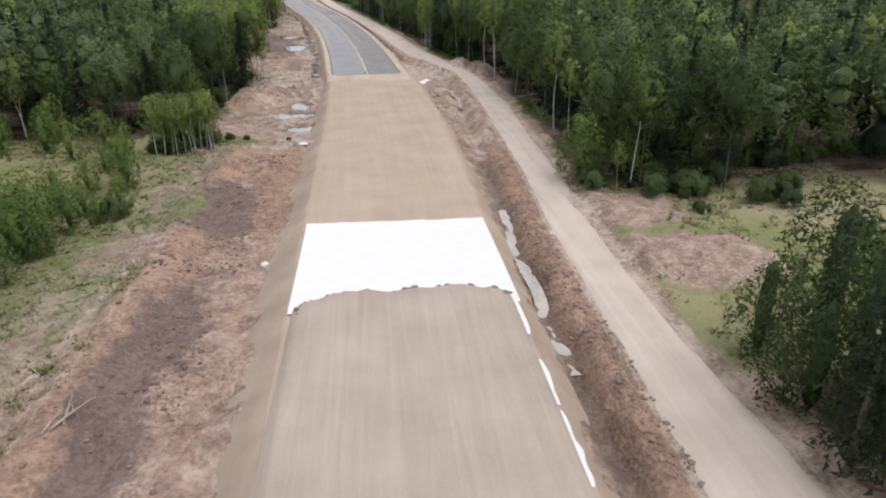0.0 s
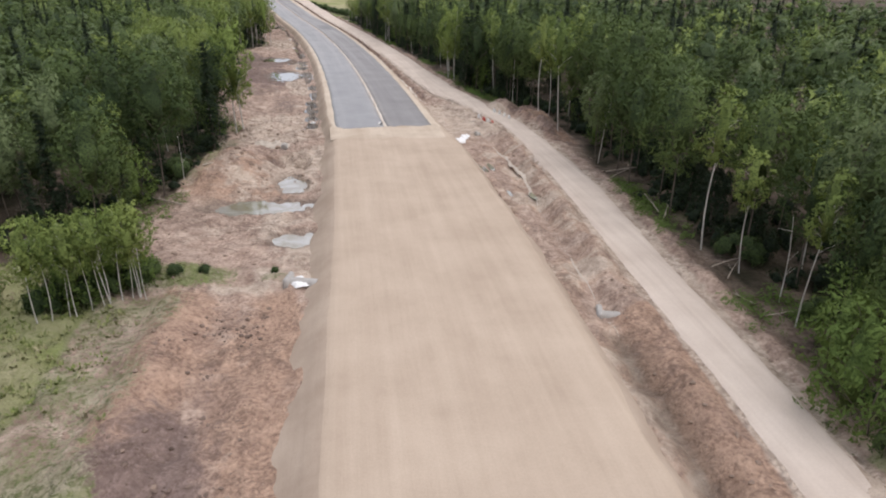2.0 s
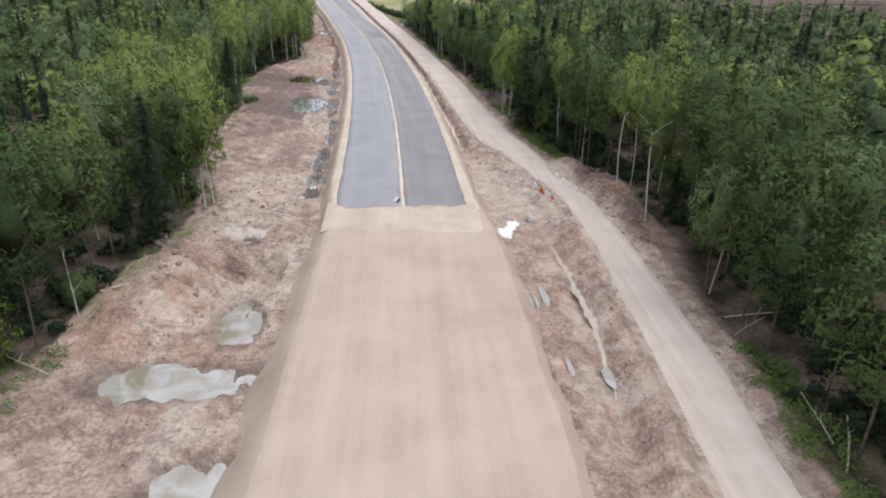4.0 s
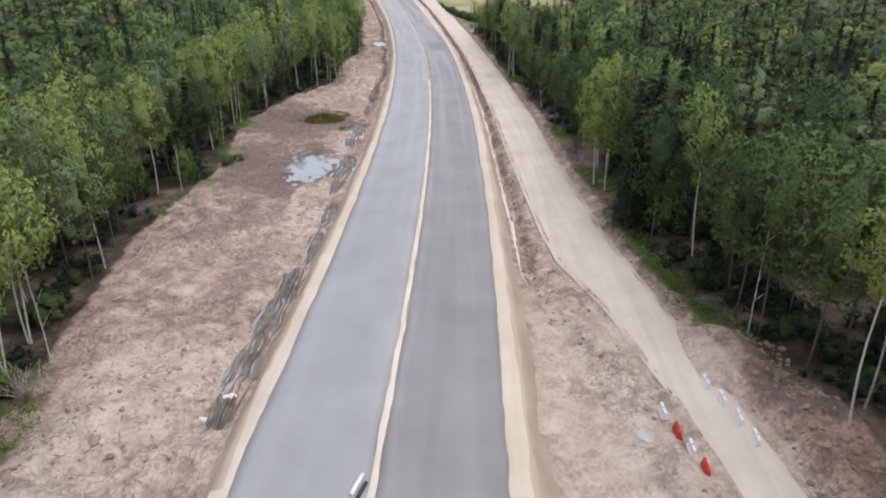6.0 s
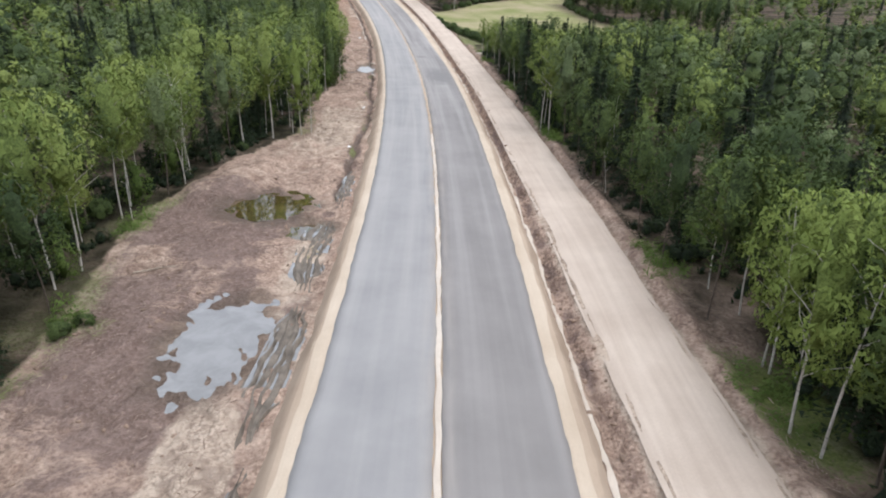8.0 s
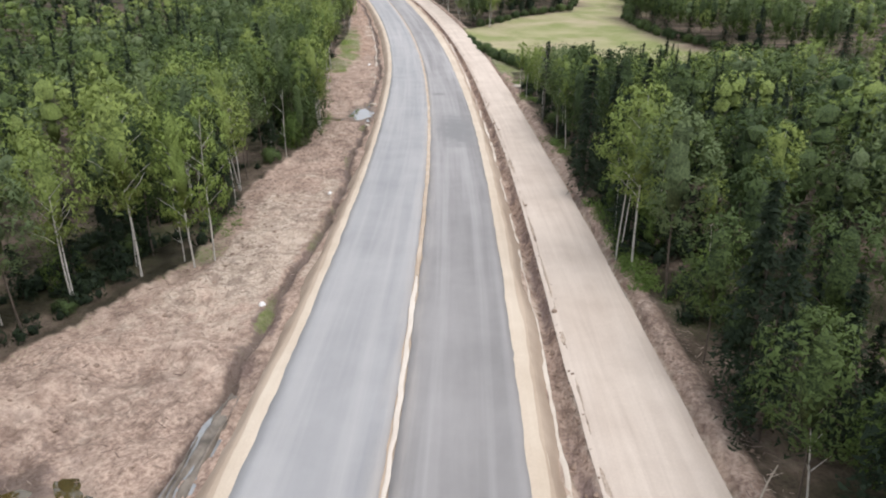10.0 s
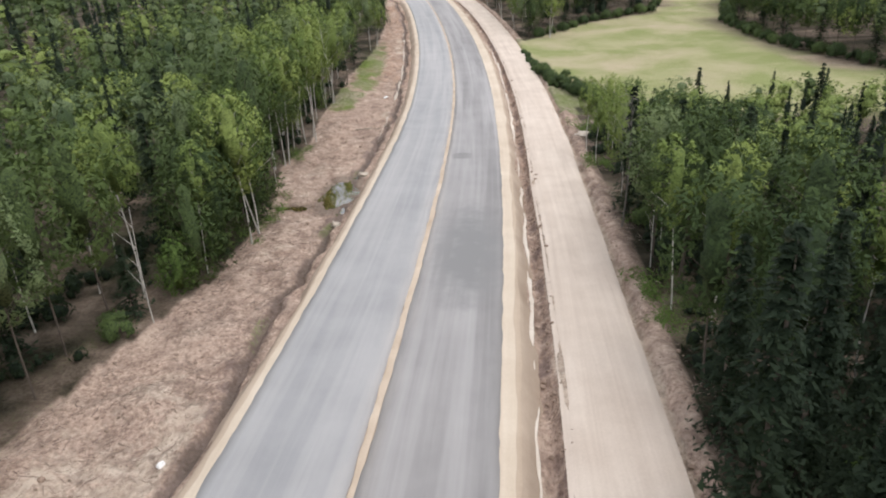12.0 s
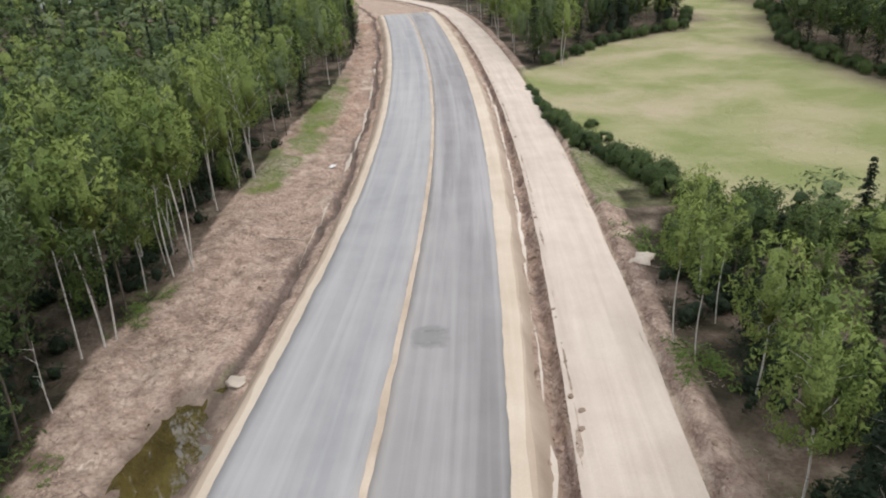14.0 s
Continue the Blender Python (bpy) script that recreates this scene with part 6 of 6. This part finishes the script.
def culvert(s, u, turn):
    ob = new("culvert_head")
    ob.matrix_basis = site(s, u, -0.35, turn)
    wall = part("head_wall", block("head_wall", (0.35, 1.3, 0.9), M_CONCRETE, 0.04, 0.04), ob)
    wall.location = (0, 0, 0.25)
    q = np.linspace(0, 1, 5)
    v, f = tube(np.stack([0.1 + q * 1.9, 0 * q, 0.25 + 0 * q], 1), 0.36 + 0 * q, 14)
    part("pipe", mesh_from("pipe", v, f, M_CONCRETE), ob, "grey concrete pipe end")
    tagged(ob, "pale concrete culvert head half buried in sand", "culvert", "culverts under the road")


culvert(66.7, 9.5, 0)
culvert(72.6, -9.6, 0)
# the two between 250 and 280 are silt-coloured boulders, the others concrete
for s_, u_, size in ((107.2, -11.9, (0.6, 0.7, 0.8)), (271.5, -8.9, (1.2, 0.8, 0.4)), (257.5, -8.8, (0.7, 0.6, 0.3)), (111.2, 11.3, (0.6, 0.5, 0.45))):
    ob = new("concrete_block", block("concrete_%d" % int(s_), size, M_SILT if 250 < s_ < 280 else M_CONCRETE, 0.12, 0.16))
    ob.matrix_basis = site(s_, u_, size[2] * (0.12 if 250 < s_ < 280 else 0.35), 12)
    tagged(ob, "pale concrete block lying on bare earth", "concrete block", "concrete blocks")

# felled stems and driftwood
for k, (s_, u_, l, r, t) in enumerate(((24, -15.6, 2.2, .06, 70), (24.3, -15.2, 1.9, .05, 115), (23.6, -15.8, 1.6, .05, 95), (292.6, -13.6, 4.4, .09, 10), (96.5, -19.0, 4.0, .09, 40), (88.5, -19.5, 3.4, .07, 170),
                                        (71.0, 19.2, 3.0, .05, 30), (69.5, 19.6, 2.6, .05, 65), (66, 19.4, 3.4, .06, 140), (64.5, 19.0, 2.4, .05, 20), (80, 20.0, 4.2, .06, 75), (82, 20.6, 3.8, .05, 100),
                                        (94, 20.9, 4.5, .07, 15), (91.5, 20.4, 3.2, .05, 50), (89, 20.8, 3.6, .05, 160), (131, -20.2, 3.2, .07, 60), (138, -21.6, 3.6, .06, 120), (171, -21.8, 3.0, .06, 35), (204, 13.8, 3.0, .09, 120), (188, 14.6, 2.6, .05, 80))):
    ob = new("fallen_log", pole_mesh("felled_stem", l, r, r * 0.5, M_STICK, 0.05, k, 2 + k % 3))
    ob.matrix_basis = site(s_, u_, 0.10, t) @ pose(0, 0, 0, 0, -4, 0)
    tagged(ob, "bleached fallen log lying on churned earth", "log", "fallen logs at the wood's edge")


def leaning(s, u, h, turn, tilt):
    ob = new("dead_tree", pole_mesh("dead_tree_%d" % int(s * 10), h, 0.048, 0.012, M_BIRCH, 0.05, int(s), 5))
    ob.matrix_basis = site(s, u, -0.1, turn) @ pose(0, 0, 0, 0, -90 + tilt, 0)
    tagged(ob, "bare leaning dead birch at the wood's edge", "tree", "dead trees at the wood's edge")


for k in range(14):
    side = -1 if k % 2 else 1
    s_ = (94 + 29 * (k // 2)) if side < 0 else (66 + 30 * (k // 2))
    if s_ > 300:
        continue
    u_ = float(along(s_, TREES_L if side < 0 else TREES_R)) + side * (0.1 + 1.2 * RNG.rand())
    leaning(s_ + 2 * RNG.rand(), u_, 4.5 + 4.5 * RNG.rand(), 360 * RNG.rand(), 2 + 10 * RNG.rand() ** 2)


def furrows(s0, s1, u0, u1, n, seed):
    """Parallel ridges of mud along the foot of the slope, and the water standing between them."""
    s = np.arange(s0, s1, 0.25)
    mid = (u0 + u1) / 2 + 0.5 * (vnoise(s * 0.12, seed) - 0.5)
    half = (u1 - u0) / 2 * np.clip(np.minimum((s - s0) / 3, (s1 - s) / 3), 0.6, 1) * (0.8 + 0.4 * vnoise(s * 0.3, seed + 3))
    level = np.convolve(np.pad(ground_z(s, mid), 12, mode="edge"), np.ones(25) / 25, "valid") + 0.06 - 0.35 * (1 - np.clip(np.minimum((s - s0) / 2.5, (s1 - s) / 2.5), 0, 1)) ** 2
    m = n * 7 + 1
    cols, zs = [], []
    for k in range(m):
        q = 2 * k / (m - 1) - 1
        wave = np.cos(math.pi * n * (q + 1) + 4.5 * (vnoise(s * 0.22, seed + 6) - 0.5) + 3.6 * (vnoise(s * 0.8, q * 2.5 + seed) - 0.5))
        gap = vnoise(s * 0.35, q * n * 0.8 + seed, 3) - 0.28
        cols.append(mid + q * half + 0.30 * (vnoise(s * 0.9, q * 2 + seed) - 0.5))
        zs.append(level + 0.19 * wave * np.clip(gap * 3, 0.15, 1) + 0.055 - 0.30 * abs(q) ** 6 + 0.16 * (vnoise(s * 1.9, q * 7, 5) - 0.5))
    mud = ribbon(s, cols, zs, "mud_ridges", M_MUD)
    water = ribbon(s, [mid - half * 0.95, mid, mid + half * 0.95], [level - 0.035] * 3, "rill_water", M_WATER["clear"])
    tagged(new("mud_ridges", mud), "wet furrowed mud along the foot of the slope", "mud", kind="structure")
    tagged(new("water", water), "thin lines of water standing between mud ridges", "water", kind="structure")


def tussocks(n, seed):
    """Rough grass in the meadow and the clearing."""
    rng = np.random.RandomState(seed)
    s, u = rng.uniform(12, 78, n), rng.uniform(-42, -16.5, n)
    right = rng.rand(n) < 0.33
    s, u = np.where(right, rng.uniform(26, 56, n), s), np.where(right, rng.uniform(15.5, 42, n), u)
    x, y = plan(s, u)
    mound = np.exp(-((s - 47) / 4.0) ** 4 - ((u - 18.5) / 4.6) ** 4) + np.exp(-((s - 37.5) / 3.9) ** 4 - ((u - 20) / 5.2) ** 4)
    keep = (vnoise(x * 0.35, y * 0.35, 81) + 0.25 * rng.rand(n) > np.where(right, 0.40 + 0.8 * mound, np.where(u > -21, 0.66, 0.45)))
    s, u = s[keep], u[keep]
    x, y = plan(s, u)
    z, m = ground_z(s, u), len(s)
    per = 9
    at = np.repeat(np.stack([x, y, z], 1), per, 0)
    k = len(at)
    a, h = rng.rand(k) * 6.28, (0.08 + 0.17 * rng.rand(k)) * np.repeat(0.6 + 0.8 * rng.rand(m), per)
    d = np.stack([np.cos(a), np.sin(a), 0 * a], 1)
    side = np.stack([-np.sin(a), np.cos(a), 0 * a], 1) * (0.05 + 0.05 * rng.rand(k))[:, None]
    base = at + d * (0.05 + 0.22 * rng.rand(k))[:, None] - np.array([0, 0, 0.03])
    tip = base + d * (h * (0.3 + 0.7 * rng.rand(k)))[:, None] + np.array([0, 0, 1.0]) * h[:, None]
    v = np.stack([base - side, base + side, tip], 1).reshape(-1, 3)
    g = Nodes("rough_grass", 0.8, 0.15)
    shade = g.n.new("ShaderNodeNewGeometry").outputs["Random Per Island"]
    patch = g.ramp(g.noise(g.coords("World"), 0.22, 4), 0.4, 0.6)
    col = g.mix(patch, g.mix(shade, (0.19, 0.185, 0.095), (0.38, 0.33, 0.22)), g.mix(shade, (0.13, 0.18, 0.05), (0.27, 0.30, 0.11)))
    tagged(new("grass", mesh_from("grass", v, np.arange(k * 3).reshape(k, 3), g.done(col))), "rough tufted grass, part green, part dry", "grass", kind="stuff")


tussocks(9000, 8)
M_MUD = plain("wet_mud", (0.255, 0.222, 0.185), 0.55, 0.6, 1.2, 0.0, 0.8)
for k, spec in enumerate(((118.5, 139, -9.9, -7.7, 7), (137, 152, -9.2, -7.8, 3), (153, 167, -10.2, -7.8, 5), (168, 182, -11.0, -8.0, 5), (184, 196, -9.3, -8.0, 3))):
    furrows(*spec, 3.0 * k)


def trickle(s0, s1, offset, width, side, gap=0.3):
    """A pale line of washed silt."""
    s = np.arange(s0, s1, 0.3)
    c = (along(s, DITCH_C) if side > 0 else along(s, CREST_L) - 1.9) + offset + 0.25 * (vnoise(s * 0.4, 6.0) - 0.5)
    w = width * np.clip(3.0 * (vnoise(s * 0.22, 9.0 + side + offset) - gap), 0.03, 1.3) * (0.6 + 0.8 * vnoise(s * 1.3, 4.0)) * (0.1 + 0.9 * smooth(s0, s0 + 12, s))
    z = np.maximum(ground_z(s, c - w), np.maximum(ground_z(s, c), ground_z(s, c + w))) + 0.02
    return ribbon(s, [c - w, c, c + w], [z - 0.02, z + 0.01, z - 0.02], "silt_line", M_EDGE if s0 == 132 else M_SILT)


tagged(new("silt", trickle(132, 345, -0.48, 0.105, 1, 0.08)), "pale washed silt along the ditch", "silt", kind="structure")
tagged(new("silt", trickle(288, 372, -0.6, 0.16, -1)), "pale washed silt along the slope's foot", "silt", kind="structure")
tagged(new("silt", trickle(64, 114, 0.05, 0.17, 1, 0.25)), "pale washed silt in the ditch", "silt", kind="structure")


def road_patch():
    ob = new("asphalt_patch")
    x0, y0 = plan(274.7, 2.0)
    ob.location = (float(x0), float(y0), 0)
    for s0, s1, u0, u1 in ((273.3, 273.55, 1.0, 2.5), (274.6, 274.85, 1.4, 2.6)):
        s = np.linspace(s0, s1, 6)
        me = ribbon(s, [u0 + 0 * s, (u0 + u1) / 2 + 0 * s, u1 + 0 * s], [0.128 + 0 * s] * 3, "patch_strip", M_PATCH)
        me.transform(Matrix.Translation((-float(x0), -float(y0), 0)))
        part("patch_strip", me, ob)
    tagged(ob, "square of darker sealed joints in the asphalt", "road patch")


M_PATCH = plain("bitumen", (0.30, 0.296, 0.29), 0.6, 0.4, 3.0)
road_patch()


def scatter(name, label, n, where, size, mat, seed, reach=(16, 300), patchy=0.0):
    """Clods and stones too many to count."""
    rng = np.random.RandomState(seed)
    v0, f0 = ICO[1]
    s = rng.uniform(*reach, n)
    u = where(s, rng)
    keep = np.ones(n, bool)
    for ps, pu, rs, ru, d, level, kind in POOLS:
        keep &= ((s - ps) / rs) ** 2 + ((u - pu) / ru) ** 2 > 1.3
    keep &= vnoise(s * 0.45, u * 0.55, seed) + 0.25 * rng.rand(n) > patchy
    s, u = s[keep], u[keep]
    x, y = plan(s, u)
    z = ground_z(s, u)
    r = size * (0.4 + 1.1 * rng.rand(len(s)) ** 3)
    pieces = []
    for i in range(len(s)):
        v = v0 * (0.65 + 0.6 * rng.rand(len(v0), 1)) * r[i] * np.array([1, 0.6 + 0.7 * rng.rand(), 0.7])
        pieces.append((v + np.array([x[i], y[i], z[i] + 0.1 * r[i]]), f0))
    v, f = join(pieces)
    tagged(new(name, mesh_from(name, v, f, mat, False)), label, "clods", kind="stuff")


scatter("clods", "clods of brown earth strewn over the verge", 1700, lambda s, r: np.maximum(along(s, TREES_L), -22) * (1 - (q := r.rand(len(s)))) + -10.5 * q, 0.13, M_STONE, 5, (16, 300), 0.5)
scatter("clods", "clods of earth along the ditch and bank", 1700, lambda s, r: np.where(r.rand(len(s)) < 0.55, along(s, ROAD_C) + along(s, ROAD_W) * 1.15 + 2.2 * r.rand(len(s)), along(s, DITCH_C) + 0.5 + 1.6 * r.rand(len(s)) * np.clip((along(s, ROAD_C) - along(s, ROAD_W) - along(s, DITCH_C) - 0.8) / 2, 0, 1.4)), 0.13, M_STONE, 6, (16, 300), 0.52)


scatter("clods", "dark rubble and roots heaped beside the sand bed", 2000, lambda s, r: -10.6 - 5.6 * r.rand(len(s)) - 0 * s, 0.12, M_PEAT, 15, (18, 69), 0.66)
scatter("clods", "dug clay heaped on the ditch's bank", 700, lambda s, r: 9.2 + 1.5 * r.rand(len(s)) + 0 * s, 0.12, M_STONE, 20, (18, 48), 0.45)
scatter("clods", "broken clay and roots about the cut", 260, lambda s, r: -18.5 + 10.0 * r.rand(len(s)) + 0 * s, 0.22, M_STONE, 19, (92, 118), 0.62)
scatter("clods", "lumps of earth fallen into the gully", 900, lambda s, r: along(s, DITCH_C) + 0.25 + 0.35 * r.normal(size=len(s)), 0.15, M_STONE, 16, (128, 330))


scatter("clods", "lumps of dug earth and roots at the wood's edge", 420, lambda s, r: 18.6 + 3.6 * r.rand(len(s)) + 0 * s, 0.17, M_STONE, 17, (106, 127))


def brushwood(n, seed):
    """Sticks, roots and chips trodden into the cleared verge."""
    rng = np.random.RandomState(seed)
    side = rng.rand(n) < 0.80
    s = rng.uniform(74, 300, n)
    u = np.where(side, along(s, TREES_L) + 0.4 + (-9.6 - along(s, TREES_L)) * rng.rand(n) ** 1.3, along(s, ROAD_C) + 1.12 * along(s, ROAD_W) + 0.5 + 2.6 * rng.rand(n))
    keep = vnoise(s * 0.22, u * 0.3, 77) + 0.3 * rng.rand(n) > 0.55
    for ps, pu, rs, ru, d, level, kind in POOLS:
        keep &= ((s - ps) / rs) ** 2 + ((u - pu) / ru) ** 2 > 1.5
    s, u = s[keep], u[keep]
    n = len(s)
    x, y = plan(s, u)
    z = ground_z(s, u)
    a, tilt = rng.rand(n) * 6.28, 0.25 * rng.normal(size=n)
    half = 0.10 + 0.38 * rng.rand(n) ** 3
    d = np.stack([np.cos(a), np.sin(a), tilt], 1) * half[:, None]
    w = (0.012 + 0.020 * rng.rand(n) ** 2)[:, None]
    side_ = np.stack([-np.sin(a), np.cos(a), 0 * a], 1) * w
    up = np.array([0, 0, 1.0]) * w * 1.6
    at = np.stack([x, y, z], 1)
    v = np.stack([at - d - side_, at - d + side_, at - d + up, at + d - side_ * 0.6, at + d + side_ * 0.6, at + d + up * 0.6], 1).reshape(-1, 3)
    f = np.array([[0, 3, 5], [0, 5, 2], [1, 2, 5], [1, 5, 4]])
    m = Nodes("brushwood", 0.95, 0.1)
    one = m.n.new("ShaderNodeNewGeometry").outputs["Random Per Island"]
    col = m.mix(one, (0.19, 0.135, 0.112), (0.42, 0.34, 0.285))
    tagged(new("brushwood", mesh_from("brushwood", v, (f[None] + 6 * np.arange(n)[:, None, None]).reshape(-1, 3), m.done(col), False)), "sticks, roots and wood chips trodden into bare earth", "brushwood", kind="stuff")


brushwood(17000, 23)


def lip_lumps():
    """Broken lumps of damp sand along the front of the raised bed."""
    rng = np.random.RandomState(9)
    un = np.linspace(-6.45, 5.95, 60)
    front = 33.35 - 0.9 * np.abs((un + 0.1) / 6.1) ** 5 + 0.6 * fbm(un * 0.6, un * 0 + 2, 4, 31)
    v0, f0 = ICO[1]
    pieces = []
    for k in range(260):
        u = rng.uniform(-6.2, 5.8)
        s = float(np.interp(u, un, front)) + rng.normal() * 0.18
        x, y = plan(s, u)
        r = 0.06 + 0.16 * rng.rand() ** 2
        v = v0 * (0.7 + 0.5 * rng.rand(len(v0), 1)) * r * np.array([1.4, 1.0, 0.8])
        pieces.append((v + np.array([float(x), float(y), 0.12 + 0.3 * rng.rand()]), f0))
    v, f = join(pieces)
    tagged(new("sand_lumps", mesh_from("sand_lumps", v, f, M_LUMP, False)), "damp grey lumps along the broken sand edge", "sand", kind="stuff")


M_LUMP = plain("damp_sand", (0.30, 0.245, 0.19), 0.95, 0.3, 3.0)
lip_lumps()


def bare_shrub(s, u, h, seed):
    rng = np.random.RandomState(seed)
    pieces = []
    for k in range(26):
        a, out = rng.rand() * 6.28, h * (0.2 + 0.5 * rng.rand())
        q = np.linspace(0, 1, 6)
        p = np.stack([np.cos(a) * out * q ** 1.3, np.sin(a) * out * q ** 1.3, h * (0.5 + 0.5 * rng.rand()) * q], 1) + 0.04 * rng.normal(size=(6, 3)) * q[:, None]
        pieces.append(tube(p, 0.03 * (1 - q) + 0.008, 4))
        for j in range(3):
            t = np.linspace(0, 1, 4)[:, None]
            d = np.array([rng.normal(), rng.normal(), 0.6 + 0.5 * rng.rand()]) * 0.28 * h
            pieces.append(tube(p[2 + j] + d * t, 0.012 * (1 - t[:, 0]) + 0.006, 3))
    v, f = join(pieces)
    ob = new("bare_shrub", mesh_from("bare_shrub", v, f, M_STICK))
    ob.matrix_basis = site(s, u, -0.05)
    tagged(ob, "leafless grey shrub at the wood's edge", "shrub", "bare shrubs")




lump = new("silt_mound", crumpled("silt_lump", 2.2, 1.6, 0.35, M_SILT, 6, 20))
lump.matrix_basis = site(285.6, 16.6, -0.02, 15)
tagged(lump, "pale lump of dried silt at the track's edge", "silt")
heap = new("silt_mound", crumpled("silt_mound", 2.6, 4.6, 0.75, M_SILT, 12, 34))
heap.matrix_basis = site(108.8, -13.8, -0.05, 8)
tagged(heap, "pale grey mound of dried silt beside a cut", "silt")


def dead_tree(s, u, h, seed):
    rng = np.random.RandomState(seed)
    z = np.linspace(0, 1, 10)
    p = np.stack([0.12 * np.sin(z * 3) * h * 0.2, 0.03 * h * z * z, z * h], 1)
    pieces = [tube(p, 0.062 * (1 - z) ** 0.8 + 0.008, 7)]
    for k in range(26):
        f = 0.52 + 0.46 * rng.rand() ** 0.8
        base = np.array([np.interp(f, z, p[:, i]) for i in range(3)])
        a, out = rng.rand() * 6.28, h * (0.10 + 0.14 * rng.rand()) * (1.25 - 0.6 * f)
        q = np.linspace(0, 1, 6)
        b = base + np.stack([np.cos(a) * out * q, np.sin(a) * out * q, out * (0.55 * q + 0.25 * np.sin(q * 4 + k))], 1)
        pieces.append(tube(b, 0.011 * (1 - q) + 0.005, 4))
        for j in range(3):
            t = np.linspace(0, 1, 4)[:, None]
            d = np.array([rng.normal(), rng.normal(), 0.5 + 0.6 * rng.rand()]) * 0.04 * h
            pieces.append(tube(b[2 + j] + d * t, 0.006 * (1 - t[:, 0]) + 0.004, 3))
    v, f = join(pieces)
    ob = new("dead_tree", mesh_from("dead_tree_grey", v, f, M_GREY))
    ob.matrix_basis = site(s, u, -0.1)
    tagged(ob, "tall dead tree with bare grey twisted branches", "tree", "dead trees at the wood's edge")


dead_tree(254.6, 15.5, 10.4, 3)
bare_shrub(120.5, -19.5, 2.0, 4)
bare_shrub(103.5, -17.4, 1.6, 5)
